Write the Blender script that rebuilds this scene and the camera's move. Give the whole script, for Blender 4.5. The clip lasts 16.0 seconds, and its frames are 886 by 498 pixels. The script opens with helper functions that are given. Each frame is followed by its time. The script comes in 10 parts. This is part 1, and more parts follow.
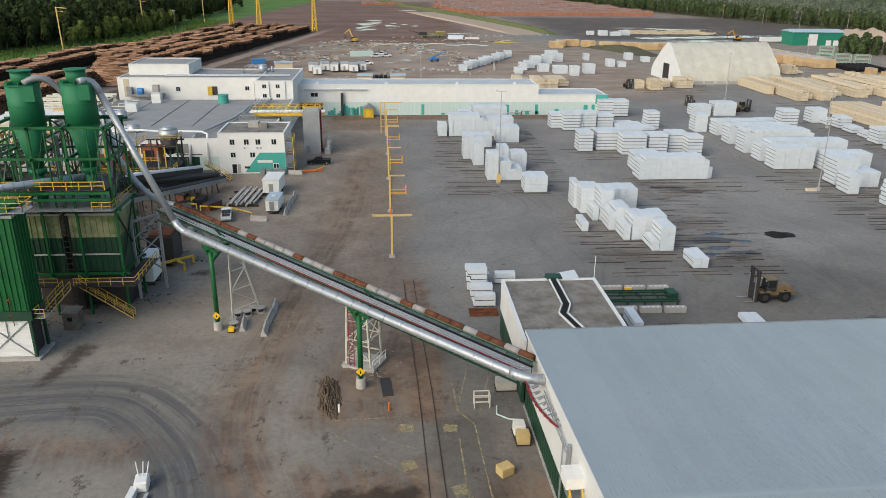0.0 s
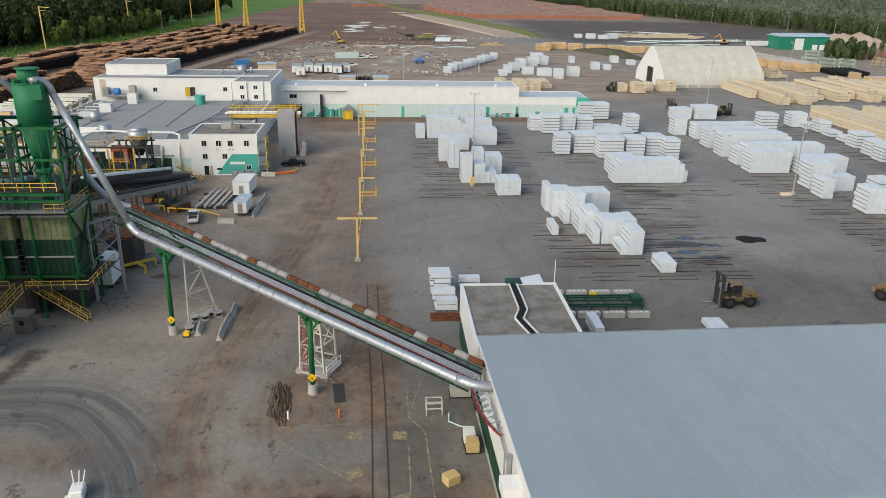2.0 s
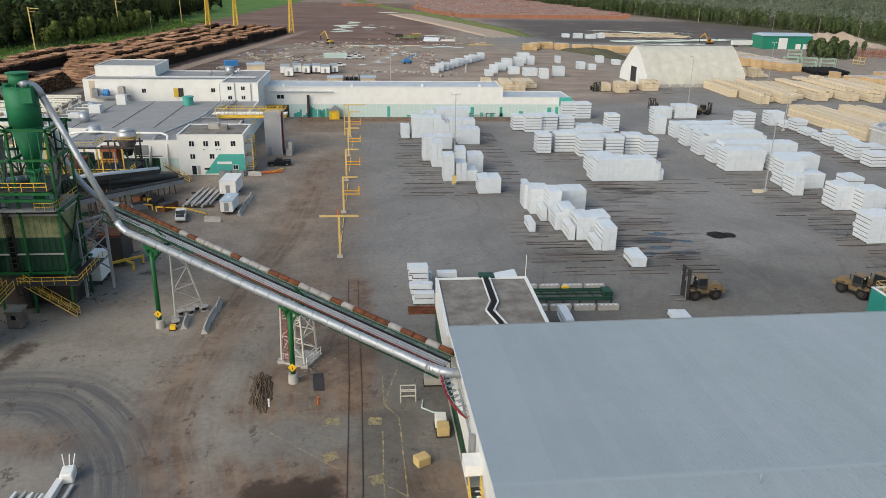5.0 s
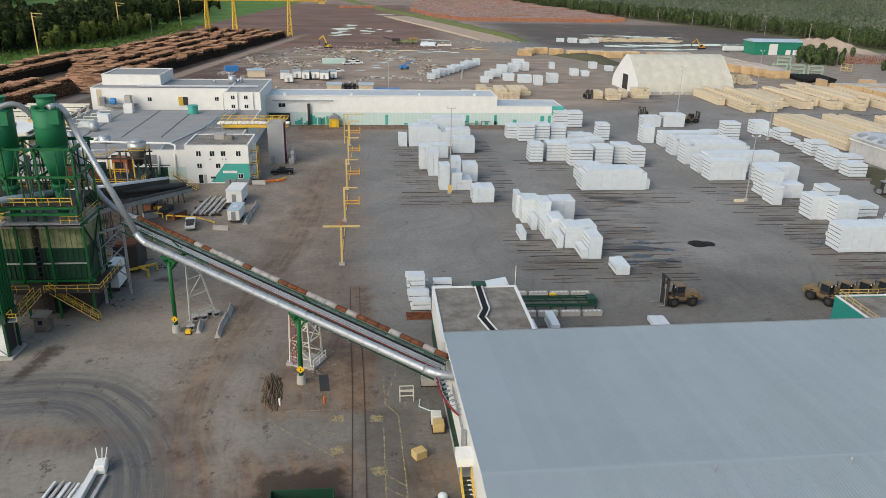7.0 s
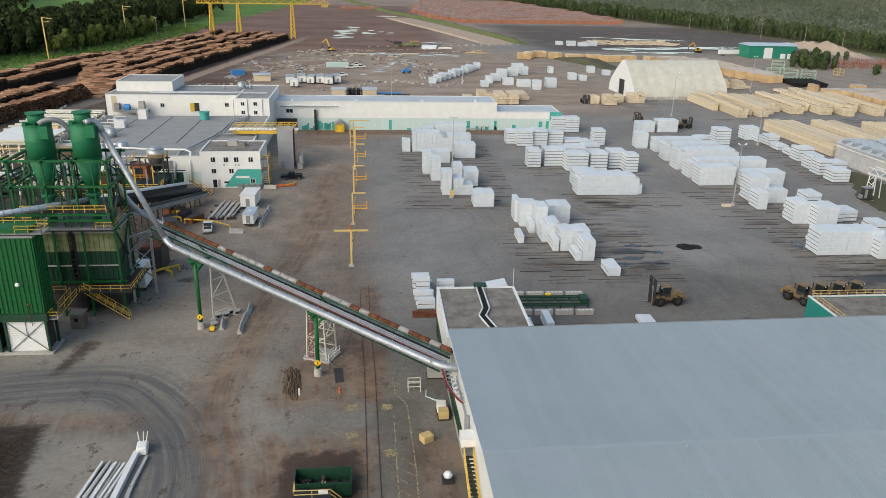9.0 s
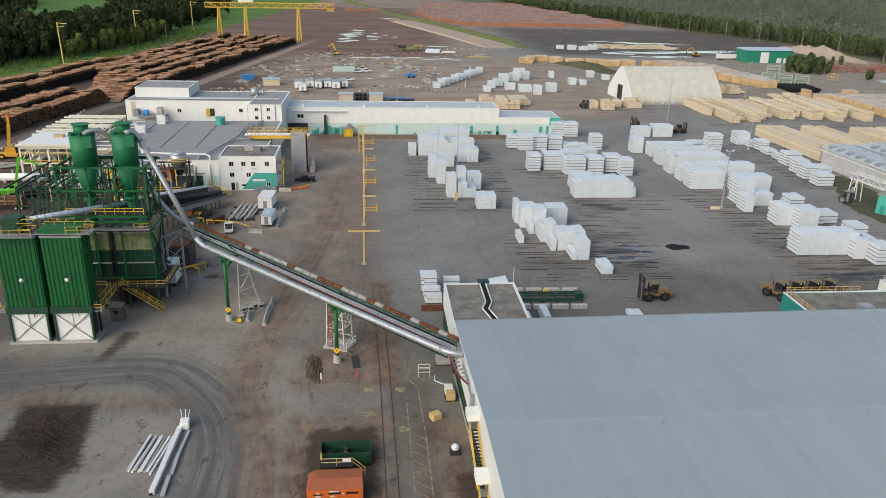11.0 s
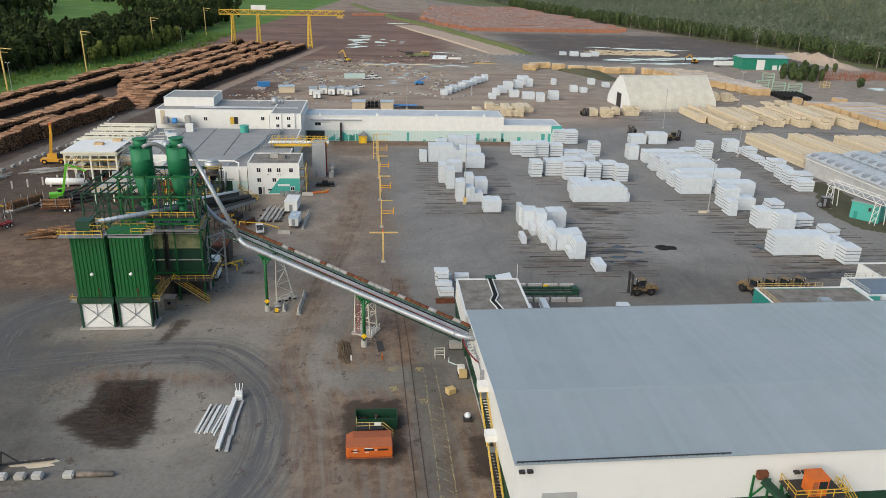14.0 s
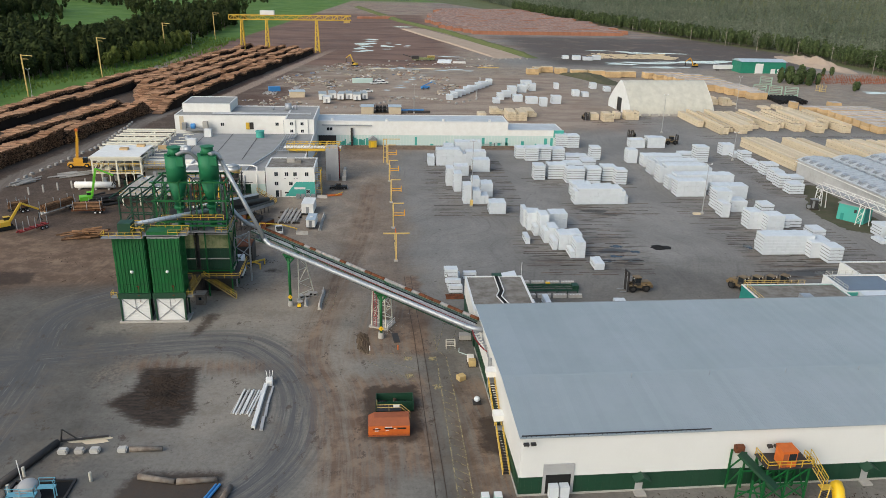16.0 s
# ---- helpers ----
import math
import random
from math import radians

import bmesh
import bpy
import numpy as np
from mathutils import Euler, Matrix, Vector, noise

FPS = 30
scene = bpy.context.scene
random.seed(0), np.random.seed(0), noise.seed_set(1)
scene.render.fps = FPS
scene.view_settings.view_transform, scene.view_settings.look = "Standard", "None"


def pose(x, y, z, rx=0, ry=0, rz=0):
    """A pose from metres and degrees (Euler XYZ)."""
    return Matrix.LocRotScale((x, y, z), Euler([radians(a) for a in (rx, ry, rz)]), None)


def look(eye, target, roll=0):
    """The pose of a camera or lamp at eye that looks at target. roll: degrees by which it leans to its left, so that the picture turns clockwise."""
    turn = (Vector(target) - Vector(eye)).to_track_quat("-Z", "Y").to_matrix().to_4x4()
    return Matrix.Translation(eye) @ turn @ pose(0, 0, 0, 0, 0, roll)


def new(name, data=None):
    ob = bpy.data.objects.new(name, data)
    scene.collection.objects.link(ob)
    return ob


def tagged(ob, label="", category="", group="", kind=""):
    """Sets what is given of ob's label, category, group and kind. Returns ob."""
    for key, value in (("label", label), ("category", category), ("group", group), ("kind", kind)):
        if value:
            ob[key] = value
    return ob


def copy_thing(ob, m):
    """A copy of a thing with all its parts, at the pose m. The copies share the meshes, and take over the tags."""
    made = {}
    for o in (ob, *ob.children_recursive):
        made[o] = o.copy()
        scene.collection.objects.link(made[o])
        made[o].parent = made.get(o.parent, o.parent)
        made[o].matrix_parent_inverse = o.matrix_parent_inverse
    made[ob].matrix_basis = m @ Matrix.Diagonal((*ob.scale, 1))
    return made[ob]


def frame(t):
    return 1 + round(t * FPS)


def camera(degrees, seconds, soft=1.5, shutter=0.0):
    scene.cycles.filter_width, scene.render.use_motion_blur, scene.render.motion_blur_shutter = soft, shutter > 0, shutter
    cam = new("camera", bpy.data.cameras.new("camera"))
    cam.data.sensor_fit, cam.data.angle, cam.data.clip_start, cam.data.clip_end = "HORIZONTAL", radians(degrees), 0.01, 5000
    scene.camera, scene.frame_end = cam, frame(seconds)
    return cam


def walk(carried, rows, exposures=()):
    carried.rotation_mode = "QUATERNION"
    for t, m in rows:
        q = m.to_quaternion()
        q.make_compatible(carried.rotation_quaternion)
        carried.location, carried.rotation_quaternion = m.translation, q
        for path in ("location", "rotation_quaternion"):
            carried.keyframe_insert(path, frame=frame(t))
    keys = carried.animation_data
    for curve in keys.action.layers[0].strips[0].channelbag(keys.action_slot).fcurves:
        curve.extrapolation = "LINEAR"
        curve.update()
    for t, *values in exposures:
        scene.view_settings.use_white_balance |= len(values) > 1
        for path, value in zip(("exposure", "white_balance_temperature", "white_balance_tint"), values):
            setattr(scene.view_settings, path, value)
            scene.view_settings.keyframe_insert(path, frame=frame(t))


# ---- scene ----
cam = camera(61.0, 16.0, soft=0.85)
PATH = [
    (0, (2.939, 15.035, 45.247), (3.075, 16.902, 44.545), 0.6),
    (0.5, (3.582, 15.249, 45.211), (3.723, 17.116, 44.509), 0.7),
    (1, (4.763, 15.515, 45.145), (4.907, 17.383, 44.444), 0.9),
    (1.5, (6.267, 15.77, 45.155), (6.417, 17.638, 44.456), 1.1),
    (2, (7.455, 15.99, 45.074), (7.609, 17.859, 44.377), 1.0),
    (2.5, (8.261, 15.929, 45.103), (8.418, 17.797, 44.406), 1.0),
    (3, (8.744, 15.505, 45.072), (8.905, 17.372, 44.375), 0.9),
    (3.5, (9.065, 14.91, 45.042), (9.231, 16.778, 44.345), 1.0),
    (4, (9.352, 14.081, 45.057), (9.521, 15.948, 44.359), 1.0),
    (6.5, (9.01, 6.61, 49.674), (9.192, 8.475, 48.973), 1.1),
    (7, (8.692, 4.678, 50.648), (8.876, 6.542, 49.946), 1.2),
    (7.5, (8.313, 2.7, 51.601), (8.498, 4.564, 50.899), 1.2),
    (8, (7.969, 0.677, 52.599), (8.154, 2.541, 51.896), 1.2),
    (8.5, (7.558, -1.486, 53.6), (7.743, 0.377, 52.896), 1.3),
    (9, (7.161, -3.771, 54.749), (7.346, -1.909, 54.043), 1.3),
    (11.5, (4.637, -17.37, 59.838), (4.817, -15.508, 59.131), 1.4),
    (12, (4.016, -20.234, 60.93), (4.196, -18.372, 60.223), 1.4),
    (12.5, (3.521, -23.055, 61.932), (3.698, -21.193, 61.225), 1.4),
    (13, (2.913, -25.944, 63.046), (3.09, -24.081, 62.339), 1.5),
    (13.5, (2.402, -28.801, 64.143), (2.575, -26.938, 63.436), 1.5),
    (14, (1.803, -31.372, 65.115), (1.975, -29.509, 64.408), 1.5),
    (14.5, (1.18, -34.117, 66.193), (1.35, -32.254, 65.485), 1.5),
    (15, (0.584, -36.908, 67.087), (0.752, -35.045, 66.381), 1.5),
    (15.5, (-0.058, -39.687, 68.039), (0.109, -37.823, 67.333), 1.4),
    (16, (-0.687, -42.629, 69.3), (-0.523, -40.765, 68.593), 1.4),
]
walk(cam, [(t, look(eye, target, roll)) for t, eye, target, roll in PATH], [(0, 0.07, 6500, 6.5), (16, 0.07, 6500, 6.5)])

# ---- light ----
world = bpy.data.worlds.new("sky")
scene.world = world
world.use_nodes = True
wn = world.node_tree.nodes
sky = wn.new("ShaderNodeTexSky")
sky.sky_type = "NISHITA"
sky.sun_disc = False
SUN_EL, SUN_AZ = 34.0, 226.0          # degrees; azimuth clockwise from +y
sky.sun_elevation, sky.sun_rotation = radians(SUN_EL), radians(SUN_AZ)
sky.air_density, sky.dust_density = 1.2, 2.5
world.node_tree.links.new(sky.outputs[0], wn["Background"].inputs[0])
wn["Background"].inputs[1].default_value = 0.172
sun = new("sun", bpy.data.lights.new("sun", "SUN"))
sun.data.energy, sun.data.angle, sun.data.color = 1.9, radians(55), (1.0, 0.945, 0.87)
sd = Vector((math.sin(radians(SUN_AZ)) * math.cos(radians(SUN_EL)), math.cos(radians(SUN_AZ)) * math.cos(radians(SUN_EL)), math.sin(radians(SUN_EL))))
sun.rotation_mode = "QUATERNION"
sun.rotation_quaternion = sd.to_track_quat("Z", "Y")


# ---- materials ----
class Net:
    """A small builder for node materials."""

    def __init__(self, name):
        self.m = bpy.data.materials.new(name)
        self.m.use_nodes = True
        self.t = self.m.node_tree
        self.b = self.t.nodes["Principled BSDF"]
        self.geo = self.t.nodes.new("ShaderNodeNewGeometry")
        self.pos = self.geo.outputs["Position"]

    def node(self, kind, **inputs):
        n = self.t.nodes.new(kind)
        for k, v in inputs.items():
            self.put(n.inputs[k.replace("_", " ")], v)
        return n

    def put(self, socket, v):
        if isinstance(v, bpy.types.NodeSocket):
            self.t.links.new(v, socket)
        else:
            socket.default_value = (*v, 1) if socket.type == "RGBA" and len(v) == 3 else v

    def math(self, op, a, b=0.0, c=0.0, clamp=False):
        n = self.t.nodes.new("ShaderNodeMath")
        n.operation, n.use_clamp = op, clamp
        for s, v in zip(n.inputs, (a, b, c)):
            self.put(s, v)
        return n.outputs[0]

    def noise(self, scale, detail=4, rough=0.6, vec=None):
        n = self.node("ShaderNodeTexNoise", Vector=vec or self.pos, Scale=scale, Detail=detail, Roughness=rough)
        return n.outputs[0]

    def ramp(self, v, a, b, lo=0.0, hi=1.0):
        n = self.t.nodes.new("ShaderNodeMapRange")
        n.interpolation_type = "SMOOTHSTEP"
        for s, x in zip(n.inputs, (v, a, b, lo, hi)):
            self.put(s, x)
        return n.outputs[0]

    def mix(self, f, a, b, blend="MIX"):
        n = self.t.nodes.new("ShaderNodeMix")
        n.data_type, n.blend_type = "RGBA", blend
        self.put(n.inputs[0], f)
        self.put(n.inputs[6], a)
        self.put(n.inputs[7], b)
        return n.outputs[2]

    def stretch(self, sx, sy, sz):
        n = self.t.nodes.new("ShaderNodeMapping")
        self.put(n.inputs[0], self.pos)
        n.inputs[3].default_value = (sx, sy, sz)
        return n.outputs[0]

    def bump(self, h, strength, dist):
        n = self.node("ShaderNodeBump", Strength=strength, Distance=dist, Height=h)
        self.put(self.b.inputs["Normal"], n.outputs[0])

    def done(self, col, rough=0.8, metal=0.0, spec=None):
        if spec is not None:
            self.b.inputs["Specular IOR Level"].default_value = spec
        self.put(self.b.inputs["Base Color"], col)
        self.put(self.b.inputs["Roughness"], rough)
        self.put(self.b.inputs["Metallic"], metal)
        return self.m


def shade(c, k):
    return tuple(min(1, v * k) for v in c)


def mat(name, col, rough=0.75, metal=0.0, var=0.18, scale=0.35, fine=4.0, col2=None, rnd=0.0, island=False, bump=0.15, amount=0.5):
    """A weathered surface: broad stains towards col2, fine grain, slight relief."""
    n = Net(name)
    broad = n.ramp(n.noise(scale, 5, 0.65), 0.5 - 0.22, 0.5 + 0.22)
    grain = n.noise(fine, 4, 0.7)
    c = n.mix(n.math("MULTIPLY", broad, amount), col, col2 or shade(col, 1 - var))
    c = n.mix(n.math("MULTIPLY", grain, 0.6), c, n.mix(1.0, c, shade((1, 1, 1), 1 - var), "MULTIPLY"))
    if rnd or island:
        src = n.geo.outputs["Random Per Island"] if island else n.node("ShaderNodeObjectInfo").outputs["Random"]
        k = n.math("MULTIPLY_ADD", src, 2 * (rnd or 0.2), 1 - (rnd or 0.2))
        grey = n.t.nodes.new("ShaderNodeCombineColor")
        for s in grey.inputs:
            n.put(s, k)
        c = n.mix(1.0, c, grey.outputs[0], "MULTIPLY")
    if bump:
        n.bump(grain, bump, 0.05)
    return n.done(c, n.math("MULTIPLY_ADD", broad, 0.15, rough - 0.07, clamp=True), metal, 0.12 if rough > 0.7 else 0.35)


M = {}
M["white_steel"] = mat("white_steel", (0.66, 0.66, 0.645), 0.5, col2=(0.61, 0.61, 0.595), var=0.08, scale=0.2, amount=0.4)
M["white_paint"] = mat("white_paint", (0.74, 0.735, 0.71), 0.6, col2=(0.62, 0.6, 0.56), var=0.1, scale=0.5)
M["green_steel"] = mat("green_steel", (0.006, 0.105, 0.026), 0.55, col2=(0.01, 0.075, 0.024), scale=0.4)
M["cream_steel"] = mat("cream_steel", (0.7, 0.67, 0.56), 0.6, col2=(0.6, 0.56, 0.45), scale=0.6)
M["cyclone_green"] = mat("cyclone_green", (0.012, 0.16, 0.066), 0.6, col2=(0.02, 0.13, 0.06), scale=0.3)
M["dark_green"] = mat("dark_green", (0.01, 0.05, 0.026), 0.55, col2=(0.02, 0.05, 0.03))
M["teal"] = mat("teal", (0.06, 0.36, 0.3), 0.55, col2=(0.08, 0.3, 0.26), scale=0.4)
M["pale_teal"] = mat("pale_teal", (0.48, 0.61, 0.57), 0.6, col2=(0.57, 0.63, 0.6), scale=0.3)
M["yellow"] = mat("yellow", (0.62, 0.4, 0.04), 0.5, col2=(0.5, 0.33, 0.06), scale=1.5)
M["orange"] = mat("orange", (0.6, 0.14, 0.02), 0.55, col2=(0.42, 0.1, 0.03), scale=0.8)
M["red"] = mat("red", (0.24, 0.028, 0.028), 0.55)
M["blue"] = mat("blue", (0.05, 0.22, 0.5), 0.55)
M["lime"] = mat("lime", (0.16, 0.55, 0.04), 0.5)
M["galvanised"] = mat("galvanised", (0.43, 0.45, 0.47), 0.45, 0.55, col2=(0.28, 0.3, 0.32), scale=1.2, bump=0.05)
M["grey_steel"] = mat("grey_steel", (0.3, 0.31, 0.32), 0.5, 0.3, col2=(0.2, 0.2, 0.2))
M["dark_steel"] = mat("dark_steel", (0.035, 0.035, 0.037), 0.6, 0.2, col2=(0.07, 0.055, 0.045))
M["rust"] = mat("rust", (0.19, 0.068, 0.032), 0.85, col2=(0.085, 0.04, 0.026), scale=1.1, var=0.3, amount=0.9)
M["rubber"] = mat("rubber", (0.02, 0.02, 0.02), 0.85)
M["glass_dark"] = mat("glass_dark", (0.02, 0.025, 0.03), 0.12, bump=0)
M["concrete"] = mat("concrete", (0.42, 0.4, 0.37), 0.9, col2=(0.3, 0.28, 0.25), scale=0.9)
M["roof_grey"] = mat("roof_grey", (0.3, 0.3, 0.295), 0.85, col2=(0.235, 0.23, 0.222), scale=0.25)
M["roof_brown"] = mat("roof_brown", (0.26, 0.245, 0.22), 0.9, col2=(0.13, 0.11, 0.092), scale=0.45, fine=2.0, var=0.3, amount=0.85)
M["roof_metal"] = mat("roof_metal", (0.34, 0.38, 0.4), 0.5, 0.2, col2=(0.29, 0.345, 0.355), var=0.06, scale=0.08, fine=1.5, bump=0.03, rnd=0.03)
M["wrap"] = mat("wrap", (0.58, 0.613, 0.64), 0.42, col2=(0.515, 0.545, 0.57), var=0.1, scale=0.8, fine=3, rnd=0.025, bump=0.3)
M["pack_gap_shade"] = mat("pack_gap_shade", (0.11, 0.1, 0.09), 0.9, col2=(0.05, 0.045, 0.04), scale=1.5)
M["lumber"] = mat("lumber", (0.61, 0.515, 0.375), 0.8, col2=(0.52, 0.42, 0.285), scale=0.8, fine=6, rnd=0.1)
M["lumber_aged"] = mat("lumber_aged", (0.55, 0.39, 0.215), 0.85, col2=(0.45, 0.3, 0.155), scale=0.8, fine=6, rnd=0.12)
M["grey_top"] = mat("grey_top", (0.5, 0.455, 0.41), 0.85, col2=(0.36, 0.335, 0.31), scale=0.5, rnd=0.15)
M["bridge_grating"] = mat("bridge_grating", (0.16, 0.18, 0.165), 0.7, 0.2, col2=(0.08, 0.12, 0.09), scale=1.6, fine=12, amount=0.9, rnd=0.25)
M["old_rail"] = mat("old_rail", (0.06, 0.04, 0.03), 0.7, 0.2, col2=(0.1, 0.06, 0.04), scale=0.8)
M["bearer_old"] = mat("bearer_old", (0.11, 0.074, 0.052), 0.9, col2=(0.034, 0.028, 0.024), scale=0.25, island=True, rnd=0.6, amount=1.0)
M["crate_wood"] = mat("crate_wood", (0.5, 0.375, 0.175), 0.85, col2=(0.4, 0.28, 0.12), scale=1.5)
M["bearer"] = mat("bearer", (0.045, 0.036, 0.03), 0.9, island=True)
M["log"] = mat("log", (0.25, 0.132, 0.076), 0.95, col2=(0.41, 0.275, 0.185), scale=0.1, fine=3, island=True, rnd=0.6)
# dark copy of log: shade of the decks' ends and undersides held in colour
M["log_end_shade"] = mat("log_end_shade", (0.085, 0.047, 0.026), 0.95, col2=(0.15, 0.078, 0.035), scale=1.2, island=True, rnd=0.8)
M["bark_dark"] = mat("bark_dark", (0.045, 0.032, 0.024), 0.95, col2=(0.09, 0.06, 0.042), scale=0.5, island=True, rnd=0.5)
M["bark"] = mat("bark", (0.13, 0.1, 0.08), 0.95, col2=(0.3, 0.28, 0.25), scale=1.0)
M["leaves"] = mat("leaves", (0.046, 0.06, 0.016), 0.8, col2=(0.015, 0.025, 0.009), scale=0.09, fine=0.9, island=True, rnd=0.35, bump=0, amount=1.0)
M["birch_leaves"] = mat("birch_leaves", (0.13, 0.15, 0.034), 0.8, col2=(0.075, 0.095, 0.025), scale=0.2, fine=0.9, island=True, rnd=0.3, bump=0)
M["edge_leaves"] = mat("edge_leaves", (0.088, 0.118, 0.045), 0.8, col2=(0.04, 0.06, 0.025), scale=0.1, fine=0.9, island=True, rnd=0.4, bump=0, amount=1.0)
# far woods' green, paled and greyed to hold the distance haze in its colour
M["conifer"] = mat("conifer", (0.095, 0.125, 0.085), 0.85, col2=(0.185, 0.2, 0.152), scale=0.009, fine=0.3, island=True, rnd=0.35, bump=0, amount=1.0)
M["grass"] = mat("grass", (0.15, 0.22, 0.045), 0.9, col2=(0.085, 0.14, 0.03), scale=0.2, fine=2, island=True, rnd=0.3, bump=0)
M["tent"] = mat("tent", (0.54, 0.52, 0.445), 0.6, col2=(0.43, 0.41, 0.35), scale=0.3, var=0.14, amount=0.8)
M["pale_block"] = mat("pale_block", (0.5, 0.49, 0.46), 0.85, col2=(0.33, 0.31, 0.28), scale=1.2)
M["pole_wood"] = mat("pole_wood", (0.3, 0.27, 0.23), 0.9, col2=(0.2, 0.175, 0.15), scale=0.8)
M["mulch"] = mat("mulch", (0.02, 0.015, 0.012), 0.95, col2=(0.055, 0.038, 0.027), scale=0.16, fine=8, bump=0.6, amount=1.0)

M["machine_tan"] = mat("machine_tan", (0.21, 0.145, 0.07), 0.6, col2=(0.09, 0.07, 0.05), scale=1.6)
M["black_paint"] = mat("black_paint", (0.012, 0.013, 0.015), 0.25, bump=0)
M["log_cut"] = mat("log_cut", (0.23, 0.125, 0.065), 0.9, col2=(0.11, 0.065, 0.04), scale=1.0, rnd=0.55, amount=0.9)
M["washer_blue"] = mat("washer_blue", (0.12, 0.36, 0.48), 0.5, col2=(0.2, 0.36, 0.42), scale=1.5)
M["sky_roof"] = mat("sky_roof", (0.42, 0.5, 0.56), 0.6)
M["pale_duct"] = mat("pale_duct", (0.5, 0.55, 0.6), 0.45, 0.4)
M["orange_rust"] = mat("orange_rust", (0.3, 0.085, 0.033), 0.7, col2=(0.2, 0.07, 0.035), scale=0.8)
M["dirt_brown"] = mat("dirt_brown", (0.13, 0.095, 0.065), 0.95, col2=(0.065, 0.048, 0.035), scale=0.6, fine=5, bump=0.5)
M["white_wood"] = mat("white_wood", (0.66, 0.64, 0.6), 0.7)
M["puddle"] = mat("puddle", (0.03, 0.033, 0.038), 0.04, bump=0, var=0.02)
M["wet"] = mat("wet", (0.034, 0.031, 0.029), 0.45, col2=(0.085, 0.076, 0.068), scale=0.5)
# pale base colour carries part of the sky's reflection in far puddles
M["sky_tinted_water"] = mat("sky_tinted_water", (0.4, 0.4, 0.405), 0.03, bump=0, var=0.02)
M["tan_bank"] = mat("tan_bank", (0.42, 0.33, 0.255), 0.95, col2=(0.33, 0.25, 0.19), scale=0.1)
M["verge_turf"] = mat("verge_turf", (0.075, 0.08, 0.045), 0.95, col2=(0.14, 0.115, 0.09), scale=0.35, bump=0.4)
M["grass_bank"] = mat("grass_bank", (0.105, 0.135, 0.045), 0.95, col2=(0.19, 0.17, 0.095), scale=0.1)
M["far_log"] = mat("far_log", (0.25, 0.165, 0.135), 0.95, col2=(0.33, 0.25, 0.215), scale=0.06, fine=0.8, island=True, rnd=0.2, amount=0.9)
M["far_cut"] = mat("far_cut", (0.34, 0.155, 0.095), 0.95, col2=(0.26, 0.115, 0.07), scale=0.12, fine=0.9, island=True, rnd=0.08)
M["roof_wet"] = mat("roof_wet", (0.12, 0.14, 0.17), 0.15, bump=0)
M["green_shop"] = mat("green_shop", (0.02, 0.2, 0.13), 0.55)
M["pale_mint"] = mat("pale_mint", (0.3, 0.42, 0.32), 0.7)
M["water"] = mat("water", (0.1, 0.12, 0.13), 0.08, bump=0.02)
M["faded"] = mat("faded", (0.3, 0.29, 0.16), 0.8, col2=(0.08, 0.13, 0.05), scale=0.5, amount=0.9)
M["pale_green"] = mat("pale_green", (0.07, 0.16, 0.1), 0.6, col2=(0.2, 0.22, 0.19), scale=1.2)
M["grey_pipe"] = mat("grey_pipe", (0.33, 0.325, 0.32), 0.6, col2=(0.26, 0.16, 0.11), scale=0.9, amount=0.5)
M["sign_yellow"] = mat("sign_yellow", (0.8, 0.5, 0.02), 0.4)
M["grey_clad"] = mat("grey_clad", (0.38, 0.38, 0.38), 0.6, col2=(0.3, 0.3, 0.31), scale=0.3)
M["yellow_pale"] = mat("yellow_pale", (0.62, 0.45, 0.17), 0.5, col2=(0.56, 0.36, 0.08), scale=1.0)
M["orange_yellow"] = mat("orange_yellow", (0.65, 0.33, 0.03), 0.55)
M["pole_grey"] = mat("pole_grey", (0.42, 0.42, 0.41), 0.5, 0.3)
# near-black fill that stands for the shade between stacked logs
M["gap_shade"] = mat("gap_shade", (0.03, 0.02, 0.015), 0.95)
M["tent_end"] = mat("tent_end", (0.72, 0.73, 0.72), 0.6, col2=(0.6, 0.6, 0.58))
M["kiln_wall"] = mat("kiln_wall", (0.56, 0.56, 0.55), 0.6, 0.2, col2=(0.38, 0.36, 0.34), scale=0.3)
M["kiln_roof"] = mat("kiln_roof", (0.55, 0.58, 0.6), 0.5, 0.25, col2=(0.42, 0.42, 0.42), scale=0.2)
M["teal_dark"] = mat("teal_dark", (0.02, 0.24, 0.2), 0.55, col2=(0.03, 0.2, 0.17))


